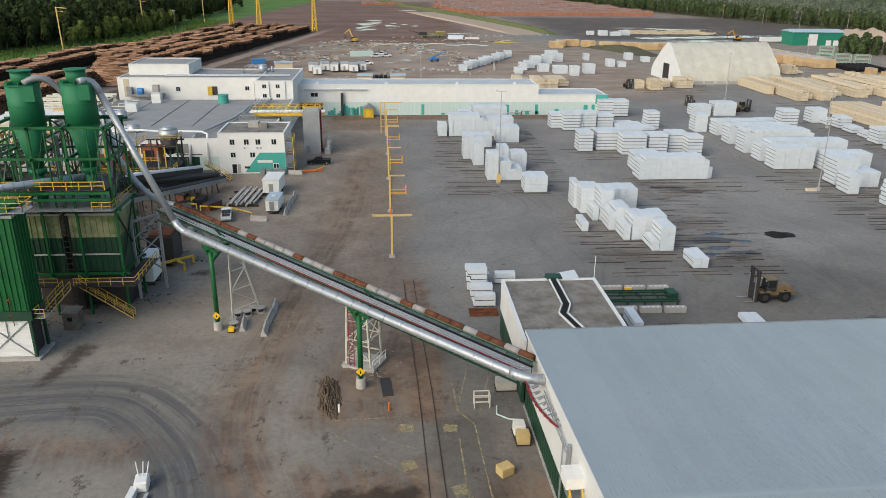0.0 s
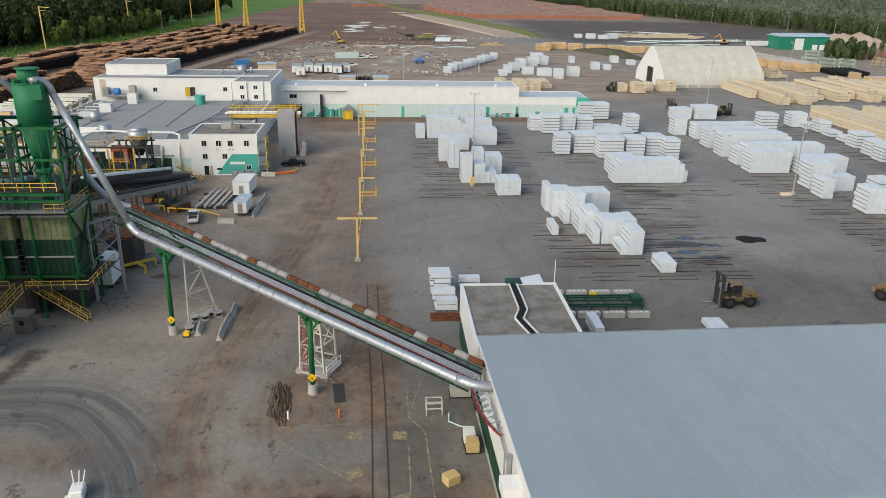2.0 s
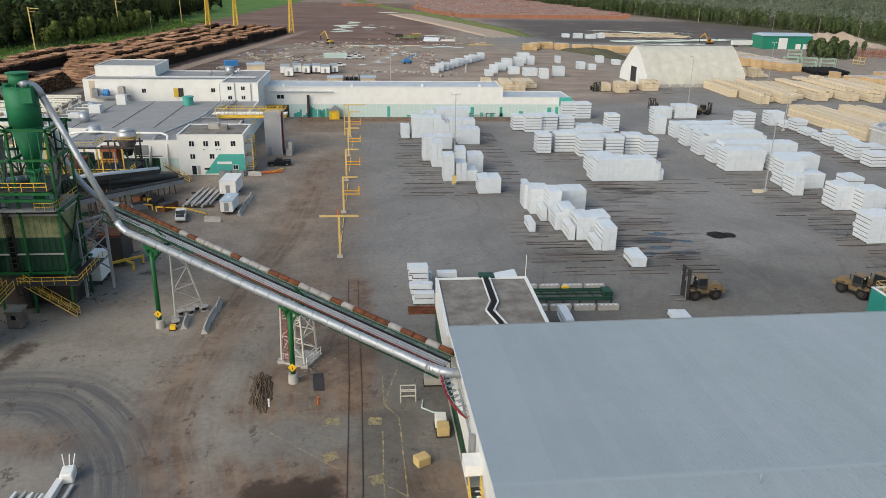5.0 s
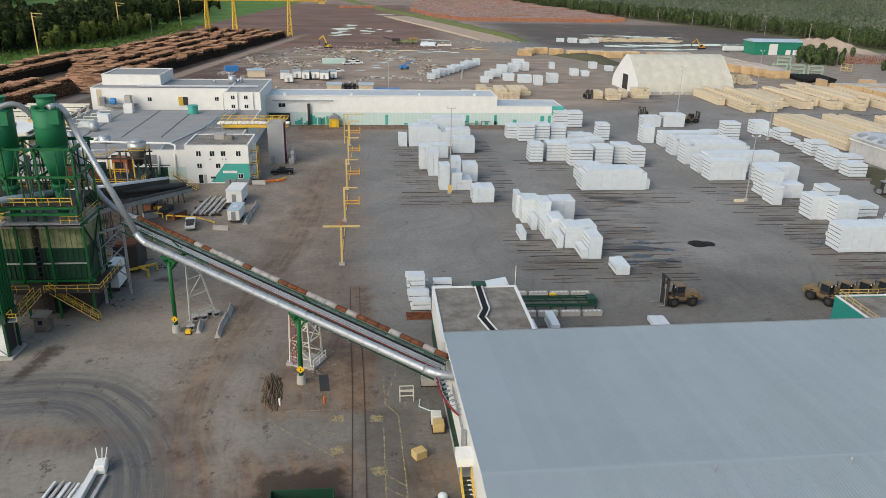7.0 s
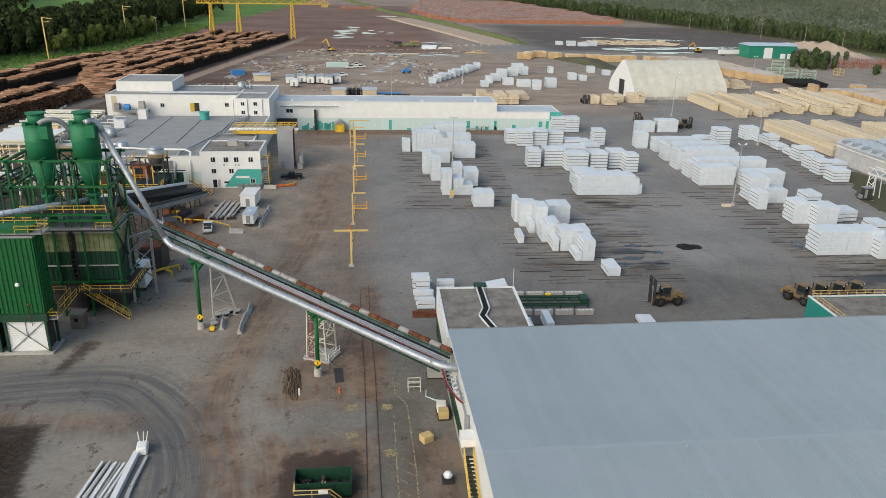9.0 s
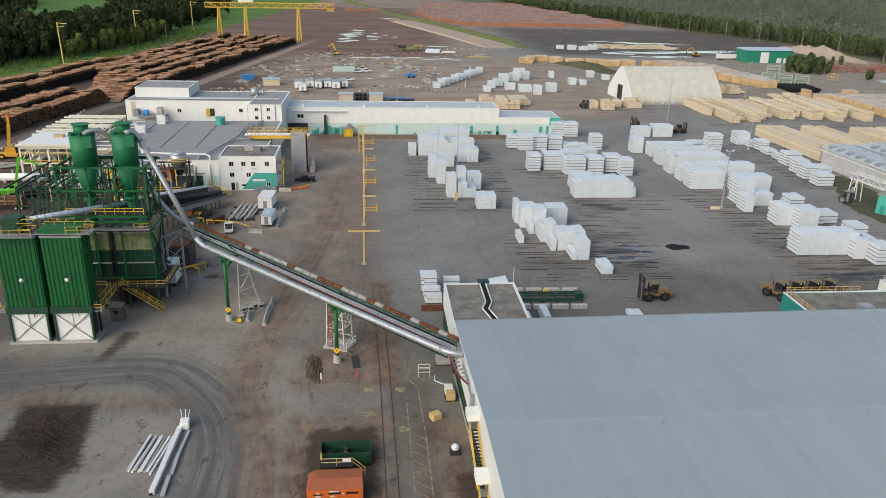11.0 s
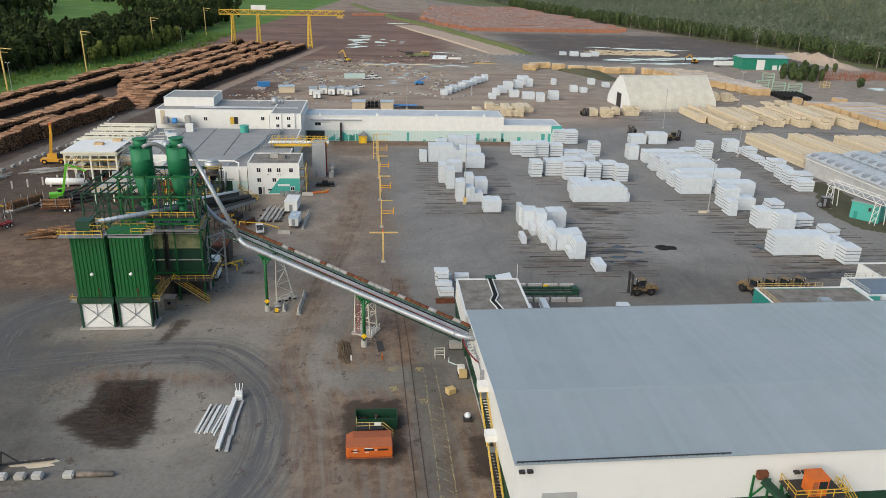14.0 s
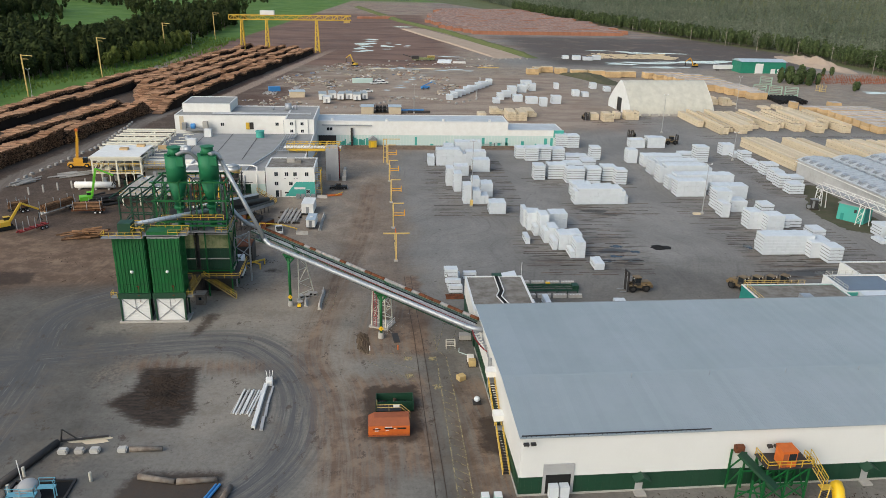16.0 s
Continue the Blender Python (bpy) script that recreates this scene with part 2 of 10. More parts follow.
def ground_material():
    n = Net("yard_ground")
    sep = n.t.nodes.new("ShaderNodeSeparateXYZ")
    n.put(sep.inputs[0], n.pos)
    big = n.math("MULTIPLY_ADD", n.noise(0.035, 5, 0.6), 34.0, -17.0)
    big2 = n.math("MULTIPLY_ADD", n.noise(0.05, 5, 0.6, n.stretch(1, 0.5, 1)), 30.0, -15.0)
    small = n.math("MULTIPLY_ADD", n.noise(0.22, 6, 0.7), 7.0, -3.5)
    far_xy = (n.math("ADD", sep.outputs[0], big), n.math("ADD", sep.outputs[1], big2))
    near_xy = (n.math("ADD", sep.outputs[0], small), n.math("ADD", sep.outputs[1], n.math("MULTIPLY", small, -0.8)))
    warp = n.node("ShaderNodeTexNoise", Vector=n.pos, Scale=0.012, Detail=2.0)
    bent = n.t.nodes.new("ShaderNodeVectorMath")
    bent.operation = "MULTIPLY_ADD"
    n.put(bent.inputs[0], warp.outputs["Color"])
    bent.inputs[1].default_value = (90, 90, 0)
    n.put(bent.inputs[2], n.pos)
    lanes = n.t.nodes.new("ShaderNodeMapping")
    n.put(lanes.inputs[0], bent.outputs[0])
    lanes.inputs[3].default_value = (1.0, 0.05, 1)
    tyre = n.noise(0.9, 6, 0.7, lanes.outputs[0])
    fine = n.noise(1.3, 7, 0.8)
    grit = n.noise(9.0, 3, 0.7)
    broad = n.noise(0.045, 7, 0.68)
    worn = n.mix(n.ramp(broad, 0.34, 0.66), (0.162, 0.153, 0.138), (0.232, 0.217, 0.193))
    paved = n.mix(n.ramp(broad, 0.34, 0.66), (0.2, 0.192, 0.18), (0.275, 0.264, 0.247))
    asphalt = n.mix(n.math("MULTIPLY", n.ramp(far_xy[1], 92, 122), n.ramp(far_xy[0], -2, 16)), worn, paved)
    dirt = n.mix(n.ramp(n.noise(0.13, 7, 0.72), 0.32, 0.68), (0.38, 0.31, 0.24), (0.24, 0.186, 0.14))
    earth = n.mix(n.ramp(n.noise(0.5, 6, 0.75), 0.35, 0.65), (0.235, 0.152, 0.1), (0.12, 0.075, 0.05))
    mud = n.mix(n.ramp(fine, 0.3, 0.7), (0.095, 0.063, 0.043), (0.052, 0.036, 0.027))

    def zone(xy, x0, x1, y0, y1, soft, k=1.0):
        x, y = xy
        u = n.math("MULTIPLY", n.ramp(x, x0 - soft, x0 + soft), n.ramp(x, x1 - soft, x1 + soft, 1, 0))
        v = n.math("MULTIPLY", n.ramp(y, y0 - soft, y0 + soft), n.ramp(y, y1 - soft, y1 + soft, 1, 0))
        return n.math("MULTIPLY", n.math("MULTIPLY", u, v), k)

    c = asphalt
    south = n.ramp(sep.outputs[1], 96, 124, 0.35, 1.0)
    c = n.mix(n.math("MULTIPLY", n.ramp(tyre, 0.53, 0.66), n.math("MULTIPLY", south, 0.26)), c, (0.1, 0.095, 0.088))
    c = n.mix(n.math("MULTIPLY", n.ramp(tyre, 0.47, 0.34), n.math("MULTIPLY", south, 0.28)), c, (0.3, 0.275, 0.24))
    patchy = n.ramp(n.math("ADD", n.math("MULTIPLY", tyre, 0.6), n.math("MULTIPLY", broad, 0.5)), 0.3, 0.68)
    for a in ((far_xy, -34, 3, 104, 262, 8, 0.9), (far_xy, -300, 90, 285, 1500, 16, 1.0), (far_xy, 80, 400, 330, 520, 20, 0.85), (near_xy, -14, 26, 248, 256, 3, 0.6)):
        c = n.mix(n.math("MULTIPLY", zone(*a), n.math("MULTIPLY_ADD", patchy, 0.75, 0.25)), c, dirt)
    c = n.mix(zone(far_xy, -420, -44, 114, 420, 10, 0.92), c, n.mix(n.ramp(n.noise(0.16, 7, 0.75), 0.3, 0.62), n.mix(n.ramp(fine, 0.3, 0.7), (0.17, 0.12, 0.088), (0.105, 0.073, 0.054)), mud))
    for a in ((near_xy, 4.6, 8.2, 84, 122, 1.0, 0.8), (near_xy, -3, 5.5, 116, 210, 3.5, 0.4), (near_xy, -13, -5, 112, 200, 3, 0.15), (near_xy, -16, 75, 252, 260, 1.6, 0.95), (near_xy, -16, 4, 236, 256, 3, 0.5)):
        c = n.mix(n.math("MULTIPLY", zone(*a), n.ramp(fine, 0.2, 0.6, 0.55, 1)), c, earth)
    c = n.mix(n.math("MULTIPLY", zone(far_xy, -140, -46, 20, 118, 9, 0.72), n.ramp(broad, 0.3, 0.6, 1.0, 0.55)), c, n.mix(1.0, c, (0.36, 0.36, 0.36), "MULTIPLY"))
    tan = n.mix(n.ramp(n.noise(0.05, 6, 0.7, n.stretch(0.6, 1.4, 1)), 0.35, 0.65), (0.39, 0.315, 0.25), (0.25, 0.18, 0.137))
    c = n.mix(zone(far_xy, -70, 120, 292, 470, 14, 0.8), c, tan)
    blot = n.ramp(n.noise(0.09, 6, 0.7, n.stretch(1, 0.45, 1)), 0.53, 0.66)
    c = n.mix(n.math("MULTIPLY", zone(far_xy, -60, 14, 30, 106, 8), n.math("MULTIPLY", blot, 0.35)), c, n.mix(n.ramp(fine, 0.35, 0.65), dirt, mud))
    dark = n.math("MULTIPLY", zone(far_xy, -190, 420, 590, 1600, 25), n.ramp(n.noise(0.018, 6, 0.65, n.stretch(0.6, 1.6, 1)), 0.34, 0.62))
    c = n.mix(dark, c, n.mix(n.ramp(broad, 0.4, 0.6), (0.195, 0.135, 0.108), (0.33, 0.242, 0.19)))
    red = n.mix(n.ramp(n.noise(0.03, 6, 0.7, n.stretch(0.5, 1.5, 1)), 0.35, 0.65), (0.235, 0.142, 0.108), (0.135, 0.083, 0.065))
    c = n.mix(zone(far_xy, -150, 62, 505, 1100, 14, 0.92), c, red)
    c = n.mix(n.math("MULTIPLY", zone(far_xy, -90, -48, 330, 500, 8, 0.9), n.ramp(broad, 0.3, 0.6)), c, (0.115, 0.072, 0.055))
    haul = n.math("ABSOLUTE", n.math("SUBTRACT", near_xy[0], n.math("MULTIPLY_ADD", sep.outputs[1], 0.178, -150.5)))
    haul = n.math("MULTIPLY", n.ramp(haul, 2.6, 4.6, 1, 0), n.math("MULTIPLY", n.ramp(sep.outputs[1], 320, 350), n.ramp(sep.outputs[1], 640, 560)))
    c = n.mix(n.math("MULTIPLY", haul, 0.85), c, n.mix(n.ramp(fine, 0.3, 0.7), (0.43, 0.335, 0.262), (0.31, 0.228, 0.175)))
    c = n.mix(zone(far_xy, 126, 370, 530, 770, 18, 0.88), c, n.mix(n.ramp(broad, 0.5, 0.72), (0.096, 0.079, 0.07), (0.2, 0.165, 0.142)))
    c = n.mix(n.math("MULTIPLY", n.ramp(fine, 0.38, 0.78), 0.6), c, n.mix(1.0, c, (0.5, 0.47, 0.44), "MULTIPLY"))
    pitted = n.noise(3.2, 5, 0.8)
    c = n.mix(n.ramp(pitted, 0.55, 0.72, 0.0, 0.45), c, n.mix(1.0, c, (0.45, 0.43, 0.41), "MULTIPLY"))
    c = n.mix(n.ramp(pitted, 0.45, 0.3, 0.0, 0.4), c, n.mix(1.0, c, (1.4, 1.38, 1.34), "MULTIPLY"))
    c = n.mix(n.math("MULTIPLY", grit, 0.5), c, n.mix(1.0, c, (0.72, 0.71, 0.7), "MULTIPLY"))
    c = n.mix(n.math("MULTIPLY", zone(near_xy, -58, -31.5, 122, 186, 2.5, 0.9), n.ramp(broad, 0.35, 0.65, 1.0, 0.6)), c, n.mix(n.ramp(fine, 0.35, 0.65), (0.1, 0.082, 0.066), (0.05, 0.041, 0.034)))
    road = n.math("ABSOLUTE", n.math("SUBTRACT", near_xy[0], n.math("MULTIPLY_ADD", sep.outputs[1], 0.152, -152.9)))
    road = n.math("MULTIPLY", n.ramp(road, 2.8, 4.8, 1, 0), n.math("MULTIPLY", n.ramp(sep.outputs[1], 110, 150), n.ramp(sep.outputs[1], 460, 400)))
    c = n.mix(n.math("MULTIPLY", road, 0.85), c, n.mix(n.ramp(tyre, 0.4, 0.6), (0.2, 0.172, 0.145), (0.145, 0.12, 0.1)))
    # wear of the near yard: swept lanes, dust, brown dirt and wet mud
    def field(name):
        f = n.node("ShaderNodeAttribute")
        f.attribute_name = name
        return f.outputs["Fac"]

    def spread(name, a, b, rough, amp):
        return n.ramp(n.math("ADD", field(name), n.math("MULTIPLY_ADD", rough, amp, -0.5 * amp)), a, b)

    lanev = n.t.nodes.new("ShaderNodeCombineXYZ")
    n.put(lanev.inputs[0], field("lane_u"))
    n.put(lanev.inputs[1], n.math("MULTIPLY", field("lane_v"), 0.035))
    swept = n.noise(0.75, 6, 0.68, lanev.outputs[0])
    scuff = n.noise(2.2, 5, 0.7, lanev.outputs[0])
    mottle = n.noise(0.2, 7, 0.72)
    dust = spread("pale_d", -4.0, 2.0, mottle, 12.0)
    c = n.mix(n.math("MULTIPLY", dust, n.ramp(fine, 0.25, 0.65, 0.95, 0.4)), c, n.mix(mottle, (0.325, 0.288, 0.235), (0.215, 0.194, 0.166)))
    lane = spread("lane_d", -3.5, 2.5, mottle, 6.0)
    c = n.mix(n.math("MULTIPLY", lane, n.ramp(swept, 0.4, 0.58, 0.25, 0.9)), c, (0.082, 0.084, 0.088))
    c = n.mix(n.math("MULTIPLY", lane, n.ramp(scuff, 0.55, 0.68, 0.0, 0.5)), c, (0.25, 0.238, 0.22))
    c = n.mix(n.math("MULTIPLY", spread("lane_d", -7.0, -2.0, mottle, 8.0), n.ramp(swept, 0.56, 0.7, 0.0, 0.4)), c, (0.2, 0.165, 0.128))
    dragv = n.t.nodes.new("ShaderNodeCombineXYZ")
    n.put(dragv.inputs[0], field("dirt_u"))
    n.put(dragv.inputs[1], n.math("MULTIPLY", field("dirt_v"), 0.05))
    drag = n.noise(0.9, 7, 0.72, dragv.outputs[0])
    c = n.mix(n.math("MULTIPLY", n.ramp(sep.outputs[1], 118, 100), n.ramp(n.noise(0.11, 7, 0.75), 0.5, 0.66, 0.0, 0.5)), c, (0.14, 0.115, 0.092))
    brown = spread("dirt_d", -4.5, 1.0, n.mix(0.55, mottle, drag), 10.0)
    c = n.mix(n.math("MULTIPLY", brown, n.ramp(drag, 0.34, 0.6, 0.3, 0.9)), c, n.mix(n.ramp(mottle, 0.36, 0.6), (0.235, 0.162, 0.11), (0.13, 0.086, 0.059)))
    c = n.mix(n.math("MULTIPLY", brown, n.ramp(n.noise(0.3, 7, 0.78), 0.53, 0.64, 0.0, 0.6)), c, (0.115, 0.076, 0.053))
    wetmud = spread("mud_d", -1.2, 0.6, n.noise(0.6, 6, 0.7), 4.0)
    c = n.mix(n.math("MULTIPLY", wetmud, n.ramp(fine, 0.25, 0.7, 0.96, 0.7)), c, n.mix(n.ramp(fine, 0.35, 0.65), (0.055, 0.037, 0.027), (0.027, 0.02, 0.016)))
    raked = n.noise(1.5, 5, 0.7, n.stretch(0.35, 1.0, 1))
    bark = spread("mulch_d", -1.2, 0.6, raked, 4.0)
    c = n.mix(n.math("MULTIPLY", bark, 0.95), c, n.mix(n.ramp(raked, 0.35, 0.68), (0.017, 0.013, 0.011), (0.055, 0.039, 0.029)))
    splash = n.math("MULTIPLY", n.ramp(n.noise(0.33, 6, 0.78, n.stretch(1, 0.7, 1)), 0.575, 0.64), zone(far_xy, -70, 20, 20, 108, 8, 0.75))
    c = n.mix(splash, c, (0.075, 0.058, 0.047))
    specks = n.ramp(n.noise(0.55, 3, 0.5), 0.69, 0.74)
    c = n.mix(n.math("MULTIPLY", specks, 0.5), c, (0.06, 0.05, 0.045))
    green = n.mix(n.ramp(n.noise(0.03, 5, 0.7), 0.3, 0.7), (0.062, 0.135, 0.024), (0.115, 0.19, 0.042))
    edge = n.math("ADD", sep.outputs[0], n.math("MULTIPLY", n.math("MAXIMUM", n.math("SUBTRACT", sep.outputs[1], 314.0), 0.0), -0.1))
    c = n.mix(n.math("MAXIMUM", n.ramp(n.math("ADD", edge, small), -175, -170, 1, 0), n.ramp(sep.outputs[1], 1450, 1540)), c, green)
    # shade beneath the western wood, painted into the ground as near black
    wood_shade = n.math("MULTIPLY", n.ramp(n.math("ADD", sep.outputs[0], n.math("MULTIPLY", n.math("MAXIMUM", n.math("SUBTRACT", sep.outputs[1], 400.0), 0.0), -0.28)), -222, -234), n.ramp(n.math("ADD", sep.outputs[1], big2), 680, 650))
    c = n.mix(wood_shade, c, (0.016, 0.019, 0.009))
    east = n.math("ADD", n.math("ADD", sep.outputs[0], small), n.math("MULTIPLY", n.math("MAXIMUM", n.math("SUBTRACT", sep.outputs[1], 640.0), 0.0), 0.29))
    c = n.mix(n.ramp(east, 362, 372), c, n.mix(n.noise(0.06, 5, 0.7), (0.075, 0.105, 0.035), (0.15, 0.14, 0.075)))
    # damp, bark-stained storage rows, streaked along the bearers
    streak = n.noise(0.55, 6, 0.72, n.stretch(0.16, 1, 1))
    blotch = n.noise(0.16, 5, 0.65, n.stretch(0.5, 1, 1))
    for a in ((near_xy, 51, 69, 125, 157, 3.0, 1.0), (near_xy, 35, 50, 128, 156, 3.5, 0.7), (near_xy, 57, 75, 162, 180, 2.5, 0.95), (near_xy, 94, 130, 117, 135, 3.0, 0.9), (near_xy, 93, 108, 134, 158, 3.0, 0.7), (near_xy, 14, 42, 166, 232, 4.0, 0.5), (near_xy, 94, 120, 160, 186, 3.0, 0.5), (near_xy, 130, 150, 186, 240, 3.0, 0.5)):
        k = zone(*a)
        c = n.mix(n.math("MULTIPLY", k, n.ramp(blotch, 0.42, 0.62, 0.0, 0.55)), c, (0.15, 0.118, 0.093))
        c = n.mix(n.math("MULTIPLY", k, n.ramp(streak, 0.5, 0.6, 0.0, 0.85)), c, (0.062, 0.055, 0.05))
    c = n.mix(n.math("MULTIPLY", n.math("MAXIMUM", zone(far_xy, 18, 112, 94, 130, 8, 0.85), zone(near_xy, 6.6, 13.5, 40, 84, 1.2, 0.75)), n.ramp(broad, 0.3, 0.6, 1.0, 0.7)), c, n.mix(1.0, c, (0.58, 0.57, 0.56), "MULTIPLY"))
    n.bump(n.math("ADD", fine, n.math("MULTIPLY", grit, 0.4)), 0.3, 0.1)
    return n.done(c, n.ramp(broad, 0.3, 0.7, 0.72, 0.95), 0.0, 0.15)


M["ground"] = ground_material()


# ---- mesh helpers ----
def box(bm, x0, x1, y0, y1, z0, z1, rot=0.0, pivot=None):
    vs = bmesh.ops.create_cube(bm, size=1.0)["verts"]
    cx, cy = (x0 + x1) / 2, (y0 + y1) / 2
    c, s = math.cos(radians(rot)), math.sin(radians(rot))
    px, py = pivot or (cx, cy)
    for v in vs:
        X, Y, Z = cx + v.co.x * (x1 - x0) - px, cy + v.co.y * (y1 - y0) - py, (z0 + z1) / 2 + v.co.z * (z1 - z0)
        v.co = (px + c * X - s * Y, py + s * X + c * Y, Z)
    return vs


def tube(bm, p, q, r, r2=None, n=8, caps=True):
    """A round bar or pipe from p to q."""
    p, q = Vector(p), Vector(q)
    m = Matrix.Translation((p + q) / 2) @ (q - p).to_track_quat("Z", "Y").to_matrix().to_4x4()
    return bmesh.ops.create_cone(bm, cap_ends=caps, segments=n, radius1=r, radius2=r if r2 is None else r2, depth=(q - p).length, matrix=m)["verts"]


def bar(bm, p, q, w, h=None):
    """A square bar from p to q."""
    p, q = Vector(p), Vector(q)
    m = Matrix.Translation((p + q) / 2) @ (q - p).to_track_quat("Z", "Y").to_matrix().to_4x4() @ Matrix.Diagonal((w, h or w, (q - p).length, 1))
    return bmesh.ops.create_cube(bm, size=1.0, matrix=m)["verts"]


def sheet(bm, pts):
    return bm.faces.new([bm.verts.new(p) for p in pts])


def prism(bm, poly, axis, a, b):
    """A polygon in a plane, drawn out along an axis from a to b."""
    def at(u, v, w):
        return {"x": (w, u, v), "y": (u, w, v), "z": (u, v, w)}[axis]
    lo, hi = [bm.verts.new(at(u, v, a)) for u, v in poly], [bm.verts.new(at(u, v, b)) for u, v in poly]
    k = len(poly)
    bm.faces.new(lo), bm.faces.new(hi[::-1])
    for i in range(k):
        bm.faces.new((lo[i], hi[i], hi[(i + 1) % k], lo[(i + 1) % k]))
    bmesh.ops.recalc_face_normals(bm, faces=bm.faces)


def mesh_of(name, bm, material, smooth=False):
    me = bpy.data.meshes.new(name)
    bm.normal_update()
    bm.to_mesh(me)
    bm.free()
    me.materials.append(M[material] if isinstance(material, str) else material)
    if smooth:
        for f in me.polygons:
            f.use_smooth = len(f.vertices) == 4
    return me


def part(name, bm, material, parent=None, label="", smooth=False):
    me = bm if isinstance(bm, bpy.types.Mesh) else mesh_of(name, bm, material, smooth)
    ob = new(name, me)
    if parent:
        ob.parent = parent
    if label:
        ob["label"] = label
    if name in ("dunnage", "web", "bracing", "leg_bracing", "cable_ladder", "cross_member"):
        ob["kind"] = "stuff"
    return ob


def thing(name, label, category, group="", kind="", at=(0, 0, 0), rot=0.0):
    ob = new(name)
    ob.matrix_basis = pose(*at, 0, 0, rot)
    return tagged(ob, label, category, group, kind)


def raw(name, verts, faces, material):
    me = bpy.data.meshes.new(name)
    me.from_pydata(verts, [], faces)
    me.materials.append(M[material])
    return me


def B():
    return bmesh.new()



def block(parent, name, x0, x1, y0, y1, z0, z1, material, label=""):
    bm = B()
    box(bm, x0, x1, y0, y1, z0, z1)
    return part(name, bm, material, parent, label)


# ---- ground ----
def hill(x, y):
    e = max(0.0, min(1.0, (x - 400) / 900))
    w = max(0.0, min(1.0, (-230 - x) / 500)) * max(0.0, min(1.0, (y - 250) / 400))
    n = max(0.0, min(1.0, (y - 1900) / 1500))
    return 85 * e * e * (3 - 2 * e) + 16 * w + 40 * n * n


def curve_through(pts, k=8):
    """A smooth line through the points."""
    p = [pts[0]] + list(pts) + [pts[-1]]
    out = []
    for i in range(1, len(p) - 2):
        a, b, c, d = (np.array(q, float) for q in p[i - 1:i + 3])
        for t in (j / k for j in range(k)):
            out.append(0.5 * (2 * b + (c - a) * t + (2 * a - 5 * b + 4 * c - d) * t * t + (3 * b - a - 3 * c + d) * t ** 3))
    return np.array(out + [np.array(pts[-1], float)])


def along_line(P, line):
    """Distance to a line, signed offset across it and the way along it, for many points."""
    best, off, way = np.full(len(P), 1e6), np.zeros(len(P)), np.zeros(len(P))
    gone = 0.0
    for a, b in zip(line, line[1:]):
        d = b - a
        L = np.hypot(*d)
        f = np.clip(((P - a) @ d) / (L * L), 0, 1)
        r = P - a - f[:, None] * d
        e = np.hypot(r[:, 0], r[:, 1])
        near = e < best
        best = np.where(near, e, best)
        off = np.where(near, np.sign(d[0] * r[:, 1] - d[1] * r[:, 0]) * e, off)
        way = np.where(near, gone + f * L, way)
        gone += L
    return best, off, way


def in_patch(P, poly):
    """Signed distance to a polygon's edge, positive inside."""
    q = np.array(poly, float)
    best, odd = np.full(len(P), 1e6), np.zeros(len(P), bool)
    for a, b in zip(q, np.roll(q, -1, 0)):
        d = b - a
        f = np.clip(((P - a) @ d) / (d @ d), 0, 1)
        r = P - a - f[:, None] * d
        best = np.minimum(best, np.hypot(r[:, 0], r[:, 1]))
        cross = (a[1] > P[:, 1]) != (b[1] > P[:, 1])
        with np.errstate(divide="ignore", invalid="ignore"):
            odd ^= cross & (P[:, 0] < (b[0] - a[0]) * (P[:, 1] - a[1]) / (b[1] - a[1]) + a[0])
    return np.where(odd, best, -best)


LANES = [([(-84, 82), (-56, 86.7), (-47.8, 88.2), (-39.5, 89.6), (-30.7, 90.2), (-24.8, 88), (-18, 79.8), (-14.6, 71.9), (-13.6, 63.8), (-14.5, 54), (-19.3, 45), (-28, 38), (-40, 33)], 4.2),
         ([(-62, 40), (-63, 68.7), (-64.5, 84), (-67, 100), (-62.1, 109), (-52, 116), (-40, 124)], 4.5)]
DIRT = [([(-4, 200), (-4.2, 175), (-6.3, 148), (-10.6, 117), (-13.0, 100), (-13.8, 88), (-12.6, 79), (-9.5, 70), (-7.4, 54), (-7, 40)], 1.0),
        ([(-45, 81.4), (-36.9, 81.3), (-24.8, 80.2)], 0.2), ([(-3, 62), (-4.3, 54), (-4.0, 40)], 2.5)]
DIRT_PATCH = [[(-4.8, 84.6), (-3.1, 96), (-0.9, 105), (4.5, 112), (7.8, 104), (6.6, 84.4)], [(-5.6, 74), (5.8, 74), (6.2, 50), (-5.6, 50)], [(13.6, 72), (18, 73), (18, 42), (12.6, 44), (13.6, 58)], [(-110, 118), (-50, 122), (-58, 150), (-110, 160)]]
MUD_PATCH = [[(-3.4, 72.2), (5.2, 72.6), (5.4, 60), (4.5, 56), (-3.6, 57)], [(15.2, 62), (17.6, 62), (17.6, 52), (14.8, 53)], [(-89, 127), (-81, 126), (-80, 120), (-88, 119)], [(-36, 50), (-24, 49.5), (-23, 42), (-38, 42)], [(-37.6, 93.2), (-36.2, 94.2), (-34.7, 102), (-36.6, 102.2), (-37.2, 97)], [(-28.4, 127.4), (-25.4, 127.2), (-25.2, 125.6), (-28, 125.8)]]
MULCH_PATCH = [[(-43.4, 80.2), (-34.0, 80.2), (-32.6, 71), (-31.4, 65.4), (-36.0, 64.6), (-39.5, 64.5), (-46.0, 68.6), (-43.0, 73)], [(-43.5, 66.4), (-37.8, 62.0), (-33, 61.6), (-33, 65), (-40, 67)]]
